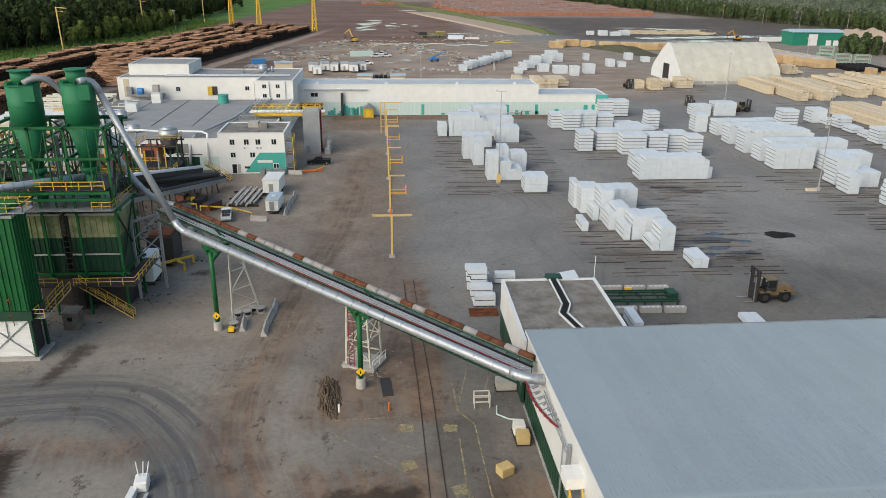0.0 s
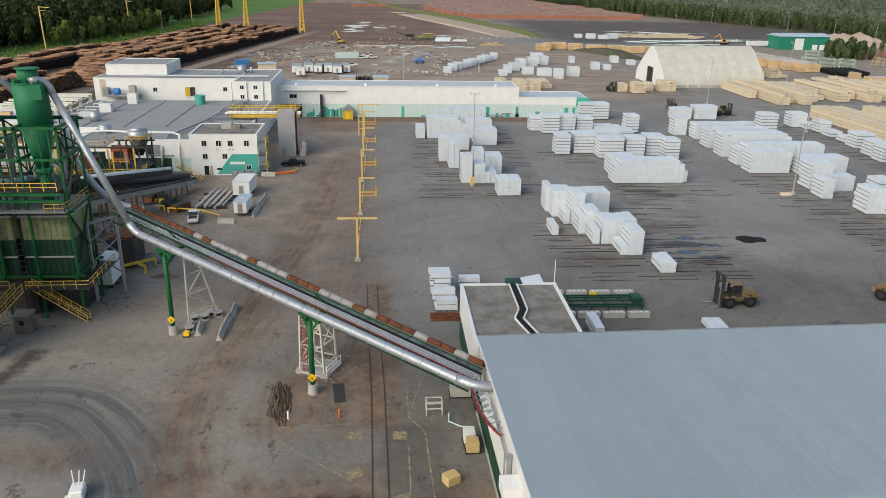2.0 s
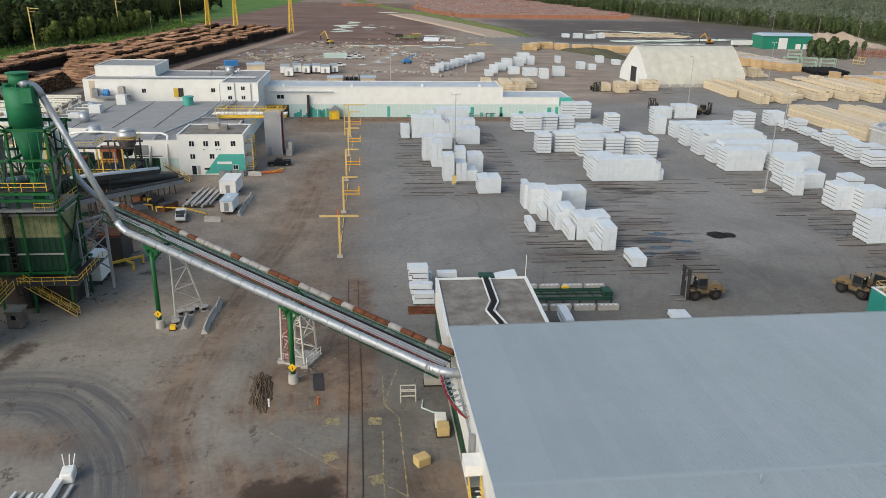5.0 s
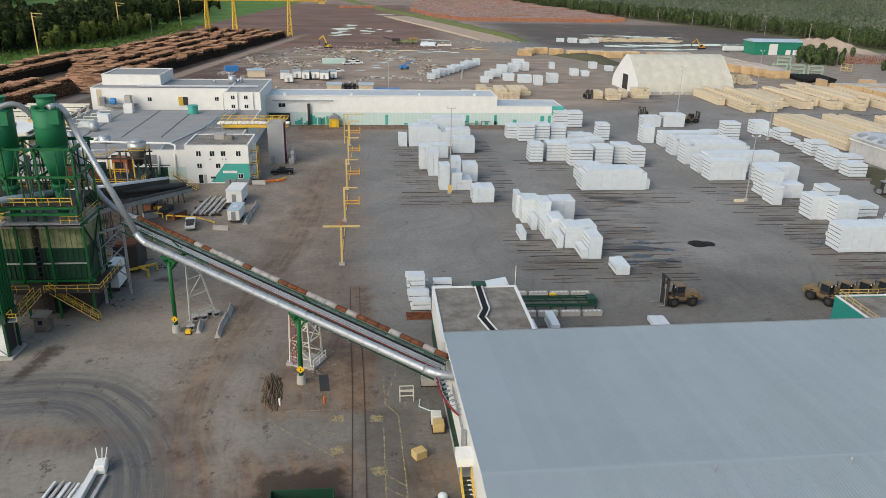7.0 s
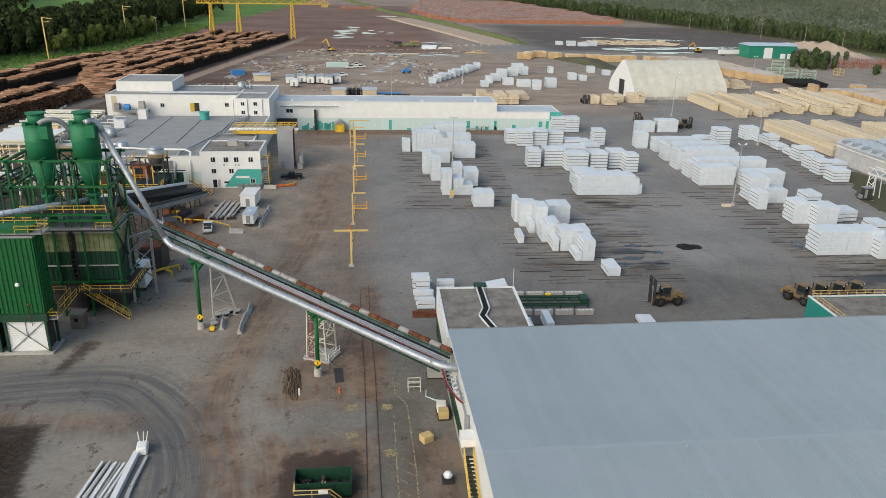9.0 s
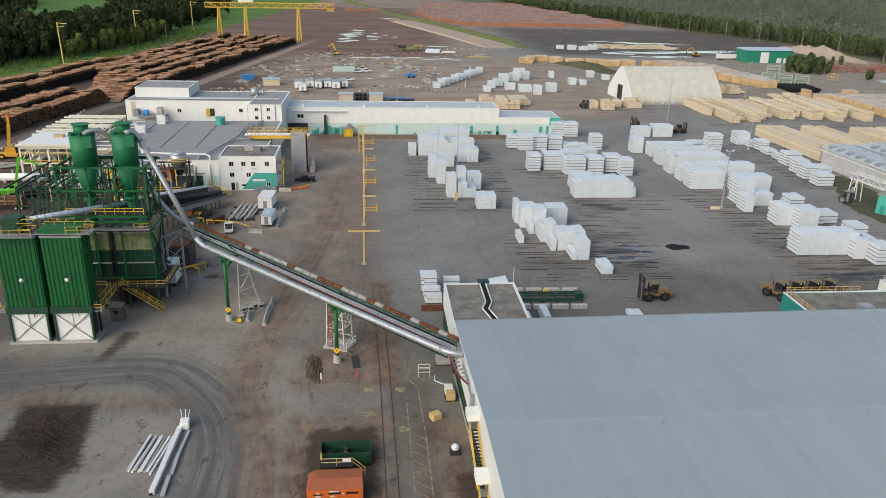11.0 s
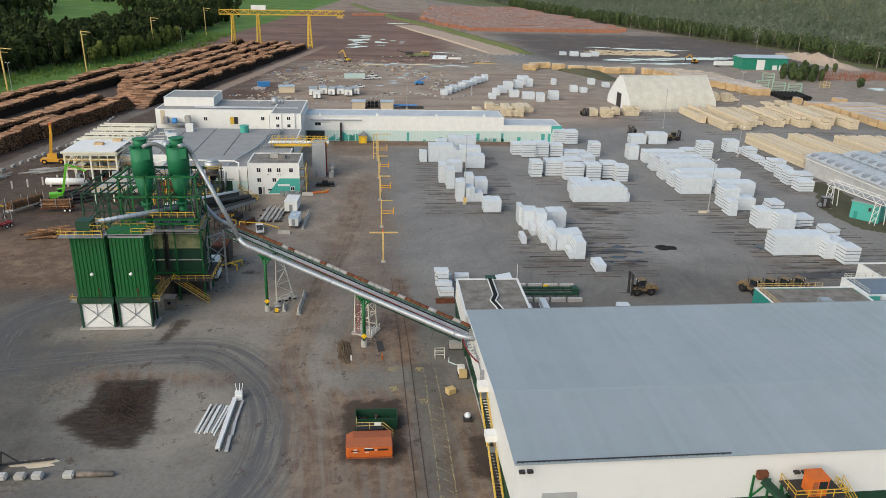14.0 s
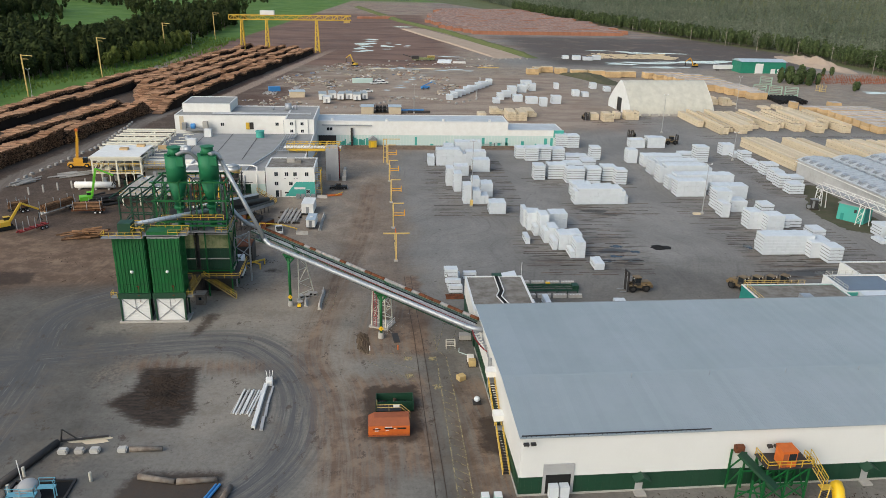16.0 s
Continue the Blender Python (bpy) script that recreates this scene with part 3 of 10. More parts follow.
PALE_PATCH = [[(-44, 111), (-27, 111), (-22, 98), (-36, 96.5), (-56, 96), (-57, 99), (-40, 100)], [(-31, 108), (-13, 113), (-11, 92), (-19, 86), (-31, 94)], [(-30, 76), (-22, 77), (-18, 64), (-30, 60)], [(-13, 96), (-6.6, 93), (-5.4, 76), (-6, 60), (-5.4, 44), (-12.5, 44), (-12, 60), (-11, 76)]]


def build_ground():
    fine_x, fine_y = [-92 + 0.75 * i for i in range(153)], [34 + 0.75 * i for i in range(124)]
    xs = [-2600, -1800, -1200, -900] + list(range(-700, -99, 50)) + fine_x + list(range(50, 1301, 50)) + [1500, 1900, 2600]
    ys = [-900, -400, -100, -50, 0] + fine_y + list(range(150, 1601, 50)) + [1800, 2200, 2800, 3600, 4600]
    vs = [(x, y, hill(x, y)) for y in ys for x in xs]
    k = len(xs)
    fs = [(j * k + i, j * k + i + 1, (j + 1) * k + i + 1, (j + 1) * k + i) for j in range(len(ys) - 1) for i in range(k - 1)]
    me = raw("ground", vs, fs, "ground")
    P = np.array(vs)[:, :2]
    best = np.full(len(P), -1e3)
    u, v = np.zeros(len(P)), np.zeros(len(P))
    for n, (pts, half) in enumerate(LANES):
        e, off, way = along_line(P, curve_through(pts))
        near = half - e > best
        best, u, v = np.where(near, half - e, best), np.where(near, off + 40 * n, u), np.where(near, way, v)
    dirt = np.max([half - along_line(P, curve_through(p))[0] for p, half in DIRT] + [in_patch(P, p) for p in DIRT_PATCH], axis=0)
    _, du, dv = along_line(P, curve_through(DIRT[0][0]))
    fields = {"lane_d": best, "lane_u": u, "lane_v": v, "dirt_d": dirt, "dirt_u": du, "dirt_v": dv}
    for nm, ps in (("mud_d", MUD_PATCH), ("mulch_d", MULCH_PATCH), ("pale_d", PALE_PATCH)):
        fields[nm] = np.max([in_patch(P, p) for p in ps], axis=0)
    for nm, f in fields.items():
        me.attributes.new(nm, "FLOAT", "POINT").data.foreach_set("value", np.clip(f, -60, 400).astype(np.float32))
    g = new("ground", me)
    tagged(g, "grey asphalt and brown dirt mill yard", "ground", kind="structure")


build_ground()

bm = B()
sheet(bm, [(-420, 1560, 0.4), (60, 1560, 0.4), (120, 1720, 0.4), (-560, 1720, 0.4)])
tagged(part("water", bm, "water"), "pale still river far behind the mill", "water", kind="structure")


# ---- planer shed ----
SX0, SX1, SY0, SY1, SYR = 17.25, 150.0, 42.4, 85.5, 57.0
SHED_TURN = Matrix.Translation((17.25, 85.5, 0)) @ Matrix.Rotation(radians(1.15), 4, "Z") @ Matrix.Translation((-17.25, -85.5, 0))
ZN, ZS, ZR = 9.3, 9.7, 10.6


def build_shed():
    shed = thing("planer_building", "long white and dark green steel-clad mill shed with pale metal roof", "building")
    G = 3.1
    for nm, m, z0, z1, o in (("lower_cladding", "dark_green", 0.25, G, 0.0), ("upper_cladding", "white_steel", G + 0.004, 0, 0.06)):
        for side in ("west", "south", "north", "east"):
            bm = B()
            if side in ("west", "east"):
                x = SX0 if side == "west" else SX1
                y0, y1 = SY0, SY1
                if nm == "lower_cladding":
                    box(bm, x - o, x + 0.3, y0, y1, z0, z1)
                    k = 50
                    for i in range(k):
                        yy = y0 + (i + 0.5) * (y1 - y0) / k
                        box(bm, x - o - 0.04, x - o, yy - 0.06, yy + 0.06, z0, z1)
                else:
                    prism(bm, [(y0, z0), (y1, z0), (y1, ZN - 0.08), (SYR, ZR - 0.08), (y0, ZS - 0.08)], "x", x - o, x + 0.3)
                    k = 50
                    for i in range(k):
                        yy = y0 + (i + 0.5) * (y1 - y0) / k
                        zt = ZS + (ZR - ZS) * (yy - y0) / (SYR - y0) if yy < SYR else ZR + (ZN - ZR) * (yy - SYR) / (y1 - SYR)
                        box(bm, x - o - 0.006, x - o, yy - 0.04, yy + 0.04, z0, zt - 0.1)
            else:
                y = SY0 if side == "south" else SY1
                zt = (ZS if side == "south" else ZN) - 0.1
                if nm == "lower_cladding":
                    zt = z1
                s = -1 if side == "south" else 1
                box(bm, SX0 + 0.31, SX1 - 0.01, min(y, y + s * o), max(y, y + s * o) + 0.2, z0, zt)
                k = 130
                for i in range(k):
                    xx = SX0 + 0.4 + (i + 0.5) * (SX1 - SX0 - 1) / k
                    ya, yb = sorted((y + s * o, y + s * (o + (0.03 if nm == "lower_cladding" else 0.005))))
                    box(bm, xx - 0.04, xx + 0.04, ya, yb, z0, zt)
            part(nm, bm, m, shed)
    bm = B()
    box(bm, SX0 - 0.15, SX1, SY0 - 0.15, SY1 + 0.1, 0, 0.25)
    part("foundation", bm, "concrete", shed)
    pitch = 1.0
    k = int((SX1 - SX0 + 0.6) / pitch)
    for y0, z0, y1, z1 in ((SY0 - 0.35, ZS, SYR, ZR), (SYR, ZR, SY1 + 0.3, ZN)):
        bm = B()
        a = math.atan2(z1 - z0, y1 - y0)
        L = math.hypot(y1 - y0, z1 - z0)
        box(bm, -pitch / 2, pitch / 2 - 0.004, 0, L, -0.08, 0.0)
        for rx in (-0.5, -0.17, 0.17):
            box(bm, rx * pitch, rx * pitch + 0.055, 0, L, 0.0, 0.026)
        me = mesh_of("roof_panel", bm, "roof_metal")
        for i in range(k):
            p = part("roof_panel", me, None, shed)
            p.matrix_basis = Matrix.Translation((SX0 - 0.3 + (i + 0.5) * pitch, y0, z0)) @ Matrix.Rotation(a, 4, "X")
    bm = B()
    prism(bm, [(SYR - 0.35, ZR + 0.005), (SYR, ZR + 0.035), (SYR + 0.35, ZR + 0.005)], "x", SX0 - 0.3, SX1)
    part("ridge_cap", bm, "roof_metal", shed)
    bm = B()
    box(bm, SX0 - 0.36, SX0 - 0.31, SY0 - 0.4, SYR, ZS - 0.25, ZS)
    for v in bm.verts:
        if v.co.y > SYR - 1:
            v.co.z += ZR - ZS
    part("rake_trim", bm, "white_steel", shed)
    bm = B()
    box(bm, SX0 - 0.36, SX0 - 0.31, SYR + 0.01, SY1 + 0.35, ZN - 0.25, ZN + 0.02)
    for v in bm.verts:
        if v.co.y < SYR + 1:
            v.co.z += ZR - ZN
    part("rake_trim", bm, "white_steel", shed)
    bm = B()
    box(bm, SX0 - 0.3, SX1, SY1 + 0.3, SY1 + 0.42, ZN - 0.2, ZN + 0.06)
    for i in range(200):
        xx = SX0 + i * 0.66
        box(bm, xx, xx + 0.1, SY1 + 0.2, SY1 + 0.44, ZN + 0.06, ZN + 0.1)
    part("gutter", bm, "grey_steel", shed)
    return shed


build_shed()


def build_annex():
    a = thing("annex", "flat-roofed white and dark green annex with gravelled roof", "building")
    x0, x1, y0, y1, z = 17.0, 29.1, 86.5, 103.4, 7.6
    for nm, m, za, zb, o in (("lower_wall", "dark_green", 0, 3.6, 0.0), ("upper_wall", "white_paint", 3.604, z, 0.05)):
        bm = B()
        box(bm, x0 - o, x0 + 0.3, y0, y1, za, zb)
        box(bm, x1 - 0.3, x1 + o, y0, y1, za, zb)
        box(bm, x0 + 0.301, x1 - 0.301, y1 - 0.3, y1 + o, za, zb)
        part(nm, bm, m, a)
    bm = B()
    box(bm, x0 + 0.3, x1 - 0.3, y0, y1 - 0.3, z - 0.4, z - 0.05)
    part("roof", bm, "roof_brown", a)
    bm = B()
    box(bm, x0 - 0.1, x0 + 0.32, y0, y1 + 0.1, z + 0.002, z + 0.12)
    box(bm, x1 - 0.32, x1 + 0.1, y0, y1 + 0.1, z + 0.002, z + 0.12)
    box(bm, x0 + 0.33, x1 - 0.33, y1 - 0.32, y1 + 0.1, z + 0.002, z + 0.12)
    part("parapet_cap", bm, "white_steel", a)
    # cable tray
    bm = B()
    pts = [(23.6, 103.0), (23.6, 95.5), (22.7, 93.0), (24.2, 86.6)]
    for p, q in zip(pts, pts[1:]):
        bar(bm, (*p, z + 0.15), (*q, z + 0.15), 0.62, 0.12)
    part("cable_tray", bm, "rubber", a)
    bm = B()
    for p, q in zip(pts, pts[1:]):
        d = (Vector(q) - Vector(p)).normalized()
        nx, ny = -d.y * 0.5, d.x * 0.5
        for s in (1, -1):
            bar(bm, (p[0] + s * nx, p[1] + s * ny, z + 0.2), (q[0] + s * nx, q[1] + s * ny, z + 0.2), 0.16, 0.2)
    part("tray_rail", bm, "white_steel", a)
    bm = B()
    box(bm, 22.8, 24.8, 103.1, 104.6, z - 0.4, z + 0.35)
    part("tray_hood", bm, "dark_green", a)
    bm = B()
    tube(bm, (29.0, 103.3, z), (29.0, 103.3, z + 3.2), 0.05)
    part("antenna", bm, "white_paint", a)


build_annex()


# ---- dust bins and cyclone tower ----
def rails(bm, pts, h=1.1, r=0.045, closed=False):
    """A pipe handrail with posts along a line of points."""
    pts = [Vector(p) for p in pts]
    seq = list(zip(pts, pts[1:])) + ([(pts[-1], pts[0])] if closed else [])
    for p, q in seq:
        n = max(1, round((q - p).length / 1.6))
        for i in range(n + 1):
            b = p.lerp(q, i / n)
            bar(bm, b, b + Vector((0, 0, h)), r * 1.6)
        for k in (0.52, 1.0):
            bar(bm, p + Vector((0, 0, h * k)), q + Vector((0, 0, h * k)), r * 1.6)


def build_bin(x0):
    x1, y0, y1, zt, zw = x0 + 6.0, 99.5, 103.0, 18.0, 5.2
    b = thing("dust_bin", "tall green ribbed steel dust bin over white lower panels", "bin", "dust bins")
    bm = B()
    box(bm, x0, x1, y0, y1, zw + 1.2, zt)
    part("shell", bm, "green_steel", b)
    bm = B()
    box(bm, -0.08, 0.08, -0.12, 0, zw + 1.25, zt - 0.1)
    rib = mesh_of("rib", bm, "green_steel")
    for i in range(9):
        part("rib", rib, None, b).matrix_basis = pose(x0 + (i + 0.5) * 6 / 9, y0, 0)
    for i in range(5):
        part("rib", rib, None, b).matrix_basis = pose(x1, y0 + (i + 0.5) * 0.7, 0, 0, 0, 90)
        part("rib", rib, None, b).matrix_basis = pose(x0, y0 + (i + 0.5) * 0.7, 0, 0, 0, -90)
    for zz in (8.2, 11.6, 15.2):
        bm = B()
        box(bm, x0 - 0.02, x1 + 0.02, y0 - 0.03, y0, zz, zz + 0.08)
        part("seam", bm, "dark_green", b)
    bm = B()
    box(bm, x0 - 0.25, x1 + 0.25, y0 - 0.25, y1, zw, zw + 1.19)
    part("skirt", bm, "dark_green", b)
    bm = B()
    box(bm, x0 + 0.3, x1 - 0.3, y0 + 0.05, y0 + 0.2, 0.35, zw - 0.004)
    part("lower_panel", bm, "white_steel", b)
    block(b, "hopper", x0 + 0.5, x1 - 0.5, y0 + 0.4, y1 - 0.4, 0.35, zw - 0.01, "dark_steel", "dark hopper behind the white panel")
    for i in range(14):
        bm = B()
        box(bm, x0 + 0.3, x1 - 0.3, y0 + 0.01, y0 + 0.05, 0.5 + i * 0.34, 0.55 + i * 0.34)
        part("panel_rib", bm, "white_steel", b)
    for x in (x0 + 0.15, x1 - 0.15):
        for y in (y0 - 0.05, y1 - 0.2):
            block(b, "leg", x - 0.16, x + 0.16, y - 0.16, y + 0.16, 0.3, zw, "dark_green")
    bm = B()
    bar(bm, (x0 + 0.3, y0 - 0.06, 0.4), (x1 - 0.3, y0 - 0.06, zw), 0.1)
    bar(bm, (x1 - 0.3, y0 - 0.09, 0.4), (x0 + 0.3, y0 - 0.09, zw), 0.1)
    bar(bm, (x0 + 3.0, y0 - 0.06, 2.7), (x0 + 3.0, y0 - 0.06, zw), 0.08)
    part("cross_brace", bm, "grey_steel", b)
    bm = B()
    box(bm, x0 - 0.4, x1 + 0.4, y0 - 0.6, y1 + 0.3, 0, 0.3)
    part("plinth", bm, "concrete", b)
    bm = B()
    box(bm, x0 - 0.1, x1 + 0.1, y0 - 0.1, y0 + 0.6, zt, zt + 0.35)
    part("top_flashing", bm, "galvanised", b)
    bm = B()
    box(bm, x0 - 0.1, x1 + 0.1, y0 + 0.6, y1, zt, zt + 0.2)
    part("roof", bm, "roof_brown", b)
    bm = B()
    tube(bm, (x0 + 3.4, y0 - 0.9, 11.3), (x0 + 3.4, y0, 11.0), 0.06)
    part("lamp_arm", bm, "galvanised", b)
    bm = B()
    bmesh.ops.create_uvsphere(bm, u_segments=10, v_segments=6, radius=0.32, matrix=pose(x0 + 3.4, y0 - 1.0, 11.35))
    part("floodlight", bm, "white_paint", b)
    for zz in (7.9, 5.9):
        bm = B()
        bar(bm, (x0 + 4.0, y0 - 0.15, zz - 1.4), (x0 + 4.0, y0 - 0.15, zz), 0.07)
        tube(bm, (x0 + 3.7, y0 - 0.2, zz), (x0 + 4.1, y0 - 0.2, zz), 0.13)
        part("valve_pipe", bm, "rust", b)
    return b


for x in (-53.0, -46.2):
    build_bin(x)


def build_walkway():
    w = thing("bin_walkway", "yellow-railed steel walkway on top of the dust bins", "walkway")
    bm = B()
    box(bm, -54.6, -46.8, 98.3, 100.2, 18.36, 18.5)
    box(bm, -46.79, -38.4, 98.9, 101.6, 18.7, 18.84)
    part("deck", bm, "grey_steel", w)
    bm = B()
    rails(bm, [(-46.9, 98.35, 18.5), (-54.5, 98.35, 18.5), (-54.5, 100.1, 18.5)])
    part("railing", bm, "yellow", w)
    bm = B()
    rails(bm, [(-42.0, 98.95, 18.84), (-38.5, 98.95, 18.84), (-38.5, 101.5, 18.84), (-46.0, 101.5, 18.84)])
    part("railing", bm, "yellow", w)
    bm = B()
    rails(bm, [(-49, 99.0, 18.5), (-47, 99.0, 18.5), (-47, 101.0, 18.5), (-49, 101.0, 18.5)], h=2.0, closed=True)
    part("ladder_cage", bm, "yellow", w)
    bm = B()
    box(bm, -46.2, -40.2, 99.0, 102.0, 18.85, 19.5)
    part("top_hatch", bm, "green_steel", w)
    bm = B()
    box(bm, -51.9, -49.3, 100.3, 102.8, 18.2, 20.8)
    part("inlet_box", bm, "dark_green", w)
    # small side landings
    for xa in (-54.7, -39.9):
        bm = B()
        box(bm, xa, xa + 1.3, 99.6, 101.2, 5.3, 5.4)
        part("side_landing", bm, "grey_steel", w)
        bm = B()
        rails(bm, [(xa + 0.05, 101.1, 5.4), (xa + 0.05, 99.65, 5.4), (xa + 1.25, 99.65, 5.4)])
        part("landing_rail", bm, "yellow", w)


build_walkway()


def build_cyclone(x, y, zt):
    c = thing("cyclone", "green steel cyclone separator with conical base", "cyclone", "cyclones")
    R = 2.03
    bm = B()
    tube(bm, (x, y, zt - 7.0), (x, y, zt - 1.6), R, n=28)
    part("barrel", bm, "cyclone_green", c, smooth=True)
    for z in (zt - 1.65, zt - 4.2, zt - 6.95):
        bm = B()
        tube(bm, (x, y, z - 0.07), (x, y, z + 0.07), R + 0.07, n=28)
        part("rim", bm, "cyclone_green", c)
    bm = B()
    tube(bm, (x, y, zt - 12.6), (x, y, zt - 7.0), 0.75, R, n=28)
    part("cone", bm, "cyclone_green", c, smooth=True)
    bm = B()
    tube(bm, (x, y, zt - 13.3), (x, y, zt - 12.6), 1.15, n=20)
    tube(bm, (x, y, zt - 18.0), (x, y, zt - 13.3), 0.72, n=16)
    part("outlet", bm, "cyclone_green", c, smooth=True)
    bm = B()
    tube(bm, (x, y, zt - 1.6), (x, y, zt), 1.2, n=24)
    part("cap", bm, "cyclone_green", c, smooth=True)
    for i in range(8):
        a = i * math.pi / 4 + 0.2
        u = Vector((math.cos(a), math.sin(a), 0))
        bm = B()
        bar(bm, Vector((x, y, zt - 1.45)) + u * 1.2, Vector((x, y, zt - 1.45)) + u * 2.0, 0.12, 0.45)
        part("fin", bm, "cyclone_green", c)
    bm = B()
    tube(bm, (x, y, zt), (x, y, zt + 0.12), 1.45, n=24)
    part("top_flange", bm, "cyclone_green", c)
    bm = B()
    vs = box(bm, x + 0.4, x + 2.1, y - 1.9, y - 0.9, zt - 3.6, zt - 1.7)
    part("inlet", bm, "cyclone_green", c)
    return c


CY = 115.5
for x, z in ((-36.9, 32.6), (-43.7, 32.4)):
    build_cyclone(x, CY, z)


def build_tower():
    t = thing("cyclone_tower", "green steel frame tower with platforms under the cyclones", "tower")
    X = (-47.6, -42.6, -38.2, -33.2)
    Y = (112.0, 119.0)
    for x in X:
        for y in Y:
            bm = B()
            bar(bm, (x, y, 0), (x, y, 26.0), 0.28)
            part("column", bm, "green_steel", t)
    for z in (25.8, 21.8, 15.0, 6.0):
        for y in Y:
            bm = B()
            bar(bm, (X[0] - 0.8, y, z), (X[-1] + 0.8, y, z), 0.22, 0.32)
            part("beam", bm, "green_steel", t)
        for x in X:
            bm = B()
            bar(bm, (x, Y[0] - 0.8, z), (x, Y[1] + 0.8, z), 0.28, 0.36)
            part("beam", bm, "green_steel", t)
    for xa, xb in zip(X, X[1:]):
        for za, zb in ((15.2, 21.6), (22.0, 25.6)):
            bm = B()
            bar(bm, (xa, Y[1], za), (xb, Y[1], zb), 0.16)
            part("brace", bm, "dark_green", t)
            bm = B()
            bar(bm, (xb, Y[1], za), (xa, Y[1], zb), 0.16)
            part("brace", bm, "dark_green", t)
    for xa in (-47.6, -33.2):
        for za, zb in ((6.2, 14.8), (15.2, 25.6)):
            bm = B()
            bar(bm, (xa, Y[0], za), (xa, Y[1], zb), 0.18)
            bar(bm, (xa, Y[1], za), (xa, Y[0], zb), 0.18)
            part("brace", bm, "dark_green", t)
    bm = B()
    box(bm, -45.5, -33.0, 110.6, 119.0, 15.2, 15.3)
    part("platform", bm, "grey_steel", t)
    bm = B()
    rails(bm, [(-35.6, 110.7, 15.3), (-33.1, 110.7, 15.3), (-33.1, 118.9, 15.3)])
    part("railing", bm, "yellow", t)
    for x in (-45.2, -40.6, -39.4, -35.4, -34.2):
        for y in (112.0, 119.0):
            bm = B()
            bar(bm, (x, y, 15.2), (x, y, 25.7), 0.14)
            part("post", bm, "green_steel", t)
    for x0, x1 in ((-47.6, -45.2), (-42.6, -40.6), (-39.4, -38.2), (-35.4, -33.2)):
        bm = B()
        bar(bm, (x0, 112.0, 18.2), (x1, 112.0, 25.6), 0.1)
        part("brace", bm, "dark_green", t)
    bm = B()
    box(bm, -46.4, -33.6, 110.9, 119.0, 17.9, 18.0)
    part("platform", bm, "dark_steel", t)
    for y in (110.8, 119.2):
        bm = B()
        rails(bm, [(-46.3, y, 18.0), (-33.7, y, 18.0)], r=0.06)
        part("railing", bm, "yellow", t)
    for z in (17.6, 16.7):
        bm = B()
        bar(bm, (-47.6, 110.9, z), (-33.2, 110.9, z), 0.3, 0.35)
        part("beam", bm, "green_steel", t)
    for x in (-46.2, -41.4, -40.2, -35.0):
        bm = B()
        bar(bm, (x, 119.0, 5.2), (x, 119.0, 24.4), 0.22)
        part("post", bm, "dark_green", t)
    for i, (x, y) in enumerate(((-45.0, 117.4), (-42.2, 118.0), (-38.0, 117.8), (-35.2, 117.2), (-34.2, 114.0))):
        bm = B()
        tube(bm, (x, y, 14.5), (x + 0.4, y, 23.6), 0.35 if i % 2 else 0.22, n=10)
        part("drop_pipe", bm, "grey_steel" if i % 2 else "dark_steel", t)
    bm = B()
    box(bm, -47.6, -33.0, 119.02, 119.2, 25.9, 26.1)
    part("top_beam", bm, "dark_green", t)
    # clad lower house, faded upper panels
    for xa, xb in ((-46.4, -40.6), (-39.6, -33.4)):
        bm = B()
        box(bm, xa, xb, 112.4, 118.8, 6.2, 11.0)
        for i in range(8):
            xx = xa + (i + 0.5) * (xb - xa) / 8
            box(bm, xx - 0.07, xx + 0.07, 112.3, 112.4, 6.25, 10.95)
        part("lower_cladding", bm, "dark_green", t)
        bm = B()
        box(bm, xa, xb, 112.45, 118.8, 11.01, 14.2)
        for i in range(8):
            xx = xa + (i + 0.5) * (xb - xa) / 8
            box(bm, xx - 0.07, xx + 0.07, 112.37, 112.45, 11.05, 14.15)
        part("faded_cladding", bm, M["faded"], t, "sun-faded green panel")
        bm = B()
        box(bm, xa - 0.2, xb + 0.2, 112.0, 119.0, 14.21, 14.5)
        part("ledge", bm, "concrete", t)
        bm = B()
        box(bm, xa - 0.05, xb + 0.05, 112.15, 112.3, 8.6, 8.8)
        part("ledge_strip", bm, "concrete", t)
    # dark open base with ladders
    bm = B()
    box(bm, -40.55, -39.65, 113.5, 118.5, 0.0, 14.0)
    box(bm, -46.0, -34.0, 115.2, 118.6, 0.0, 6.0)
    part("base_core", bm, "dark_steel", t)
    bm = B()
    for i in range(28):
        box(bm, -40.5, -39.7, 112.0, 112.1, 1.0 + i * 0.8, 1.1 + i * 0.8)
    bar(bm, (-40.5, 112.05, 0.5), (-40.5, 112.05, 24), 0.1)
    bar(bm, (-39.7, 112.05, 0.5), (-39.7, 112.05, 24), 0.1)
    part("ladder", bm, "dark_steel", t)
    # service platform and yellow stair
    bm = B()
    box(bm, -46.5, -31.0, 109.4, 112.0, 5.1, 5.25)
    box(bm, -33.0, -31.0, 112.01, 119.5, 5.1, 5.25)
    part("service_deck", bm, "dark_steel", t)
    bm = B()
    rails(bm, [(-39.0, 109.5, 5.25), (-31.1, 109.5, 5.25), (-31.1, 119.4, 5.25)])
    rails(bm, [(-46.4, 109.5, 5.25), (-41.0, 109.5, 5.25)])
    part("railing", bm, "yellow", t)
    return t


build_tower()


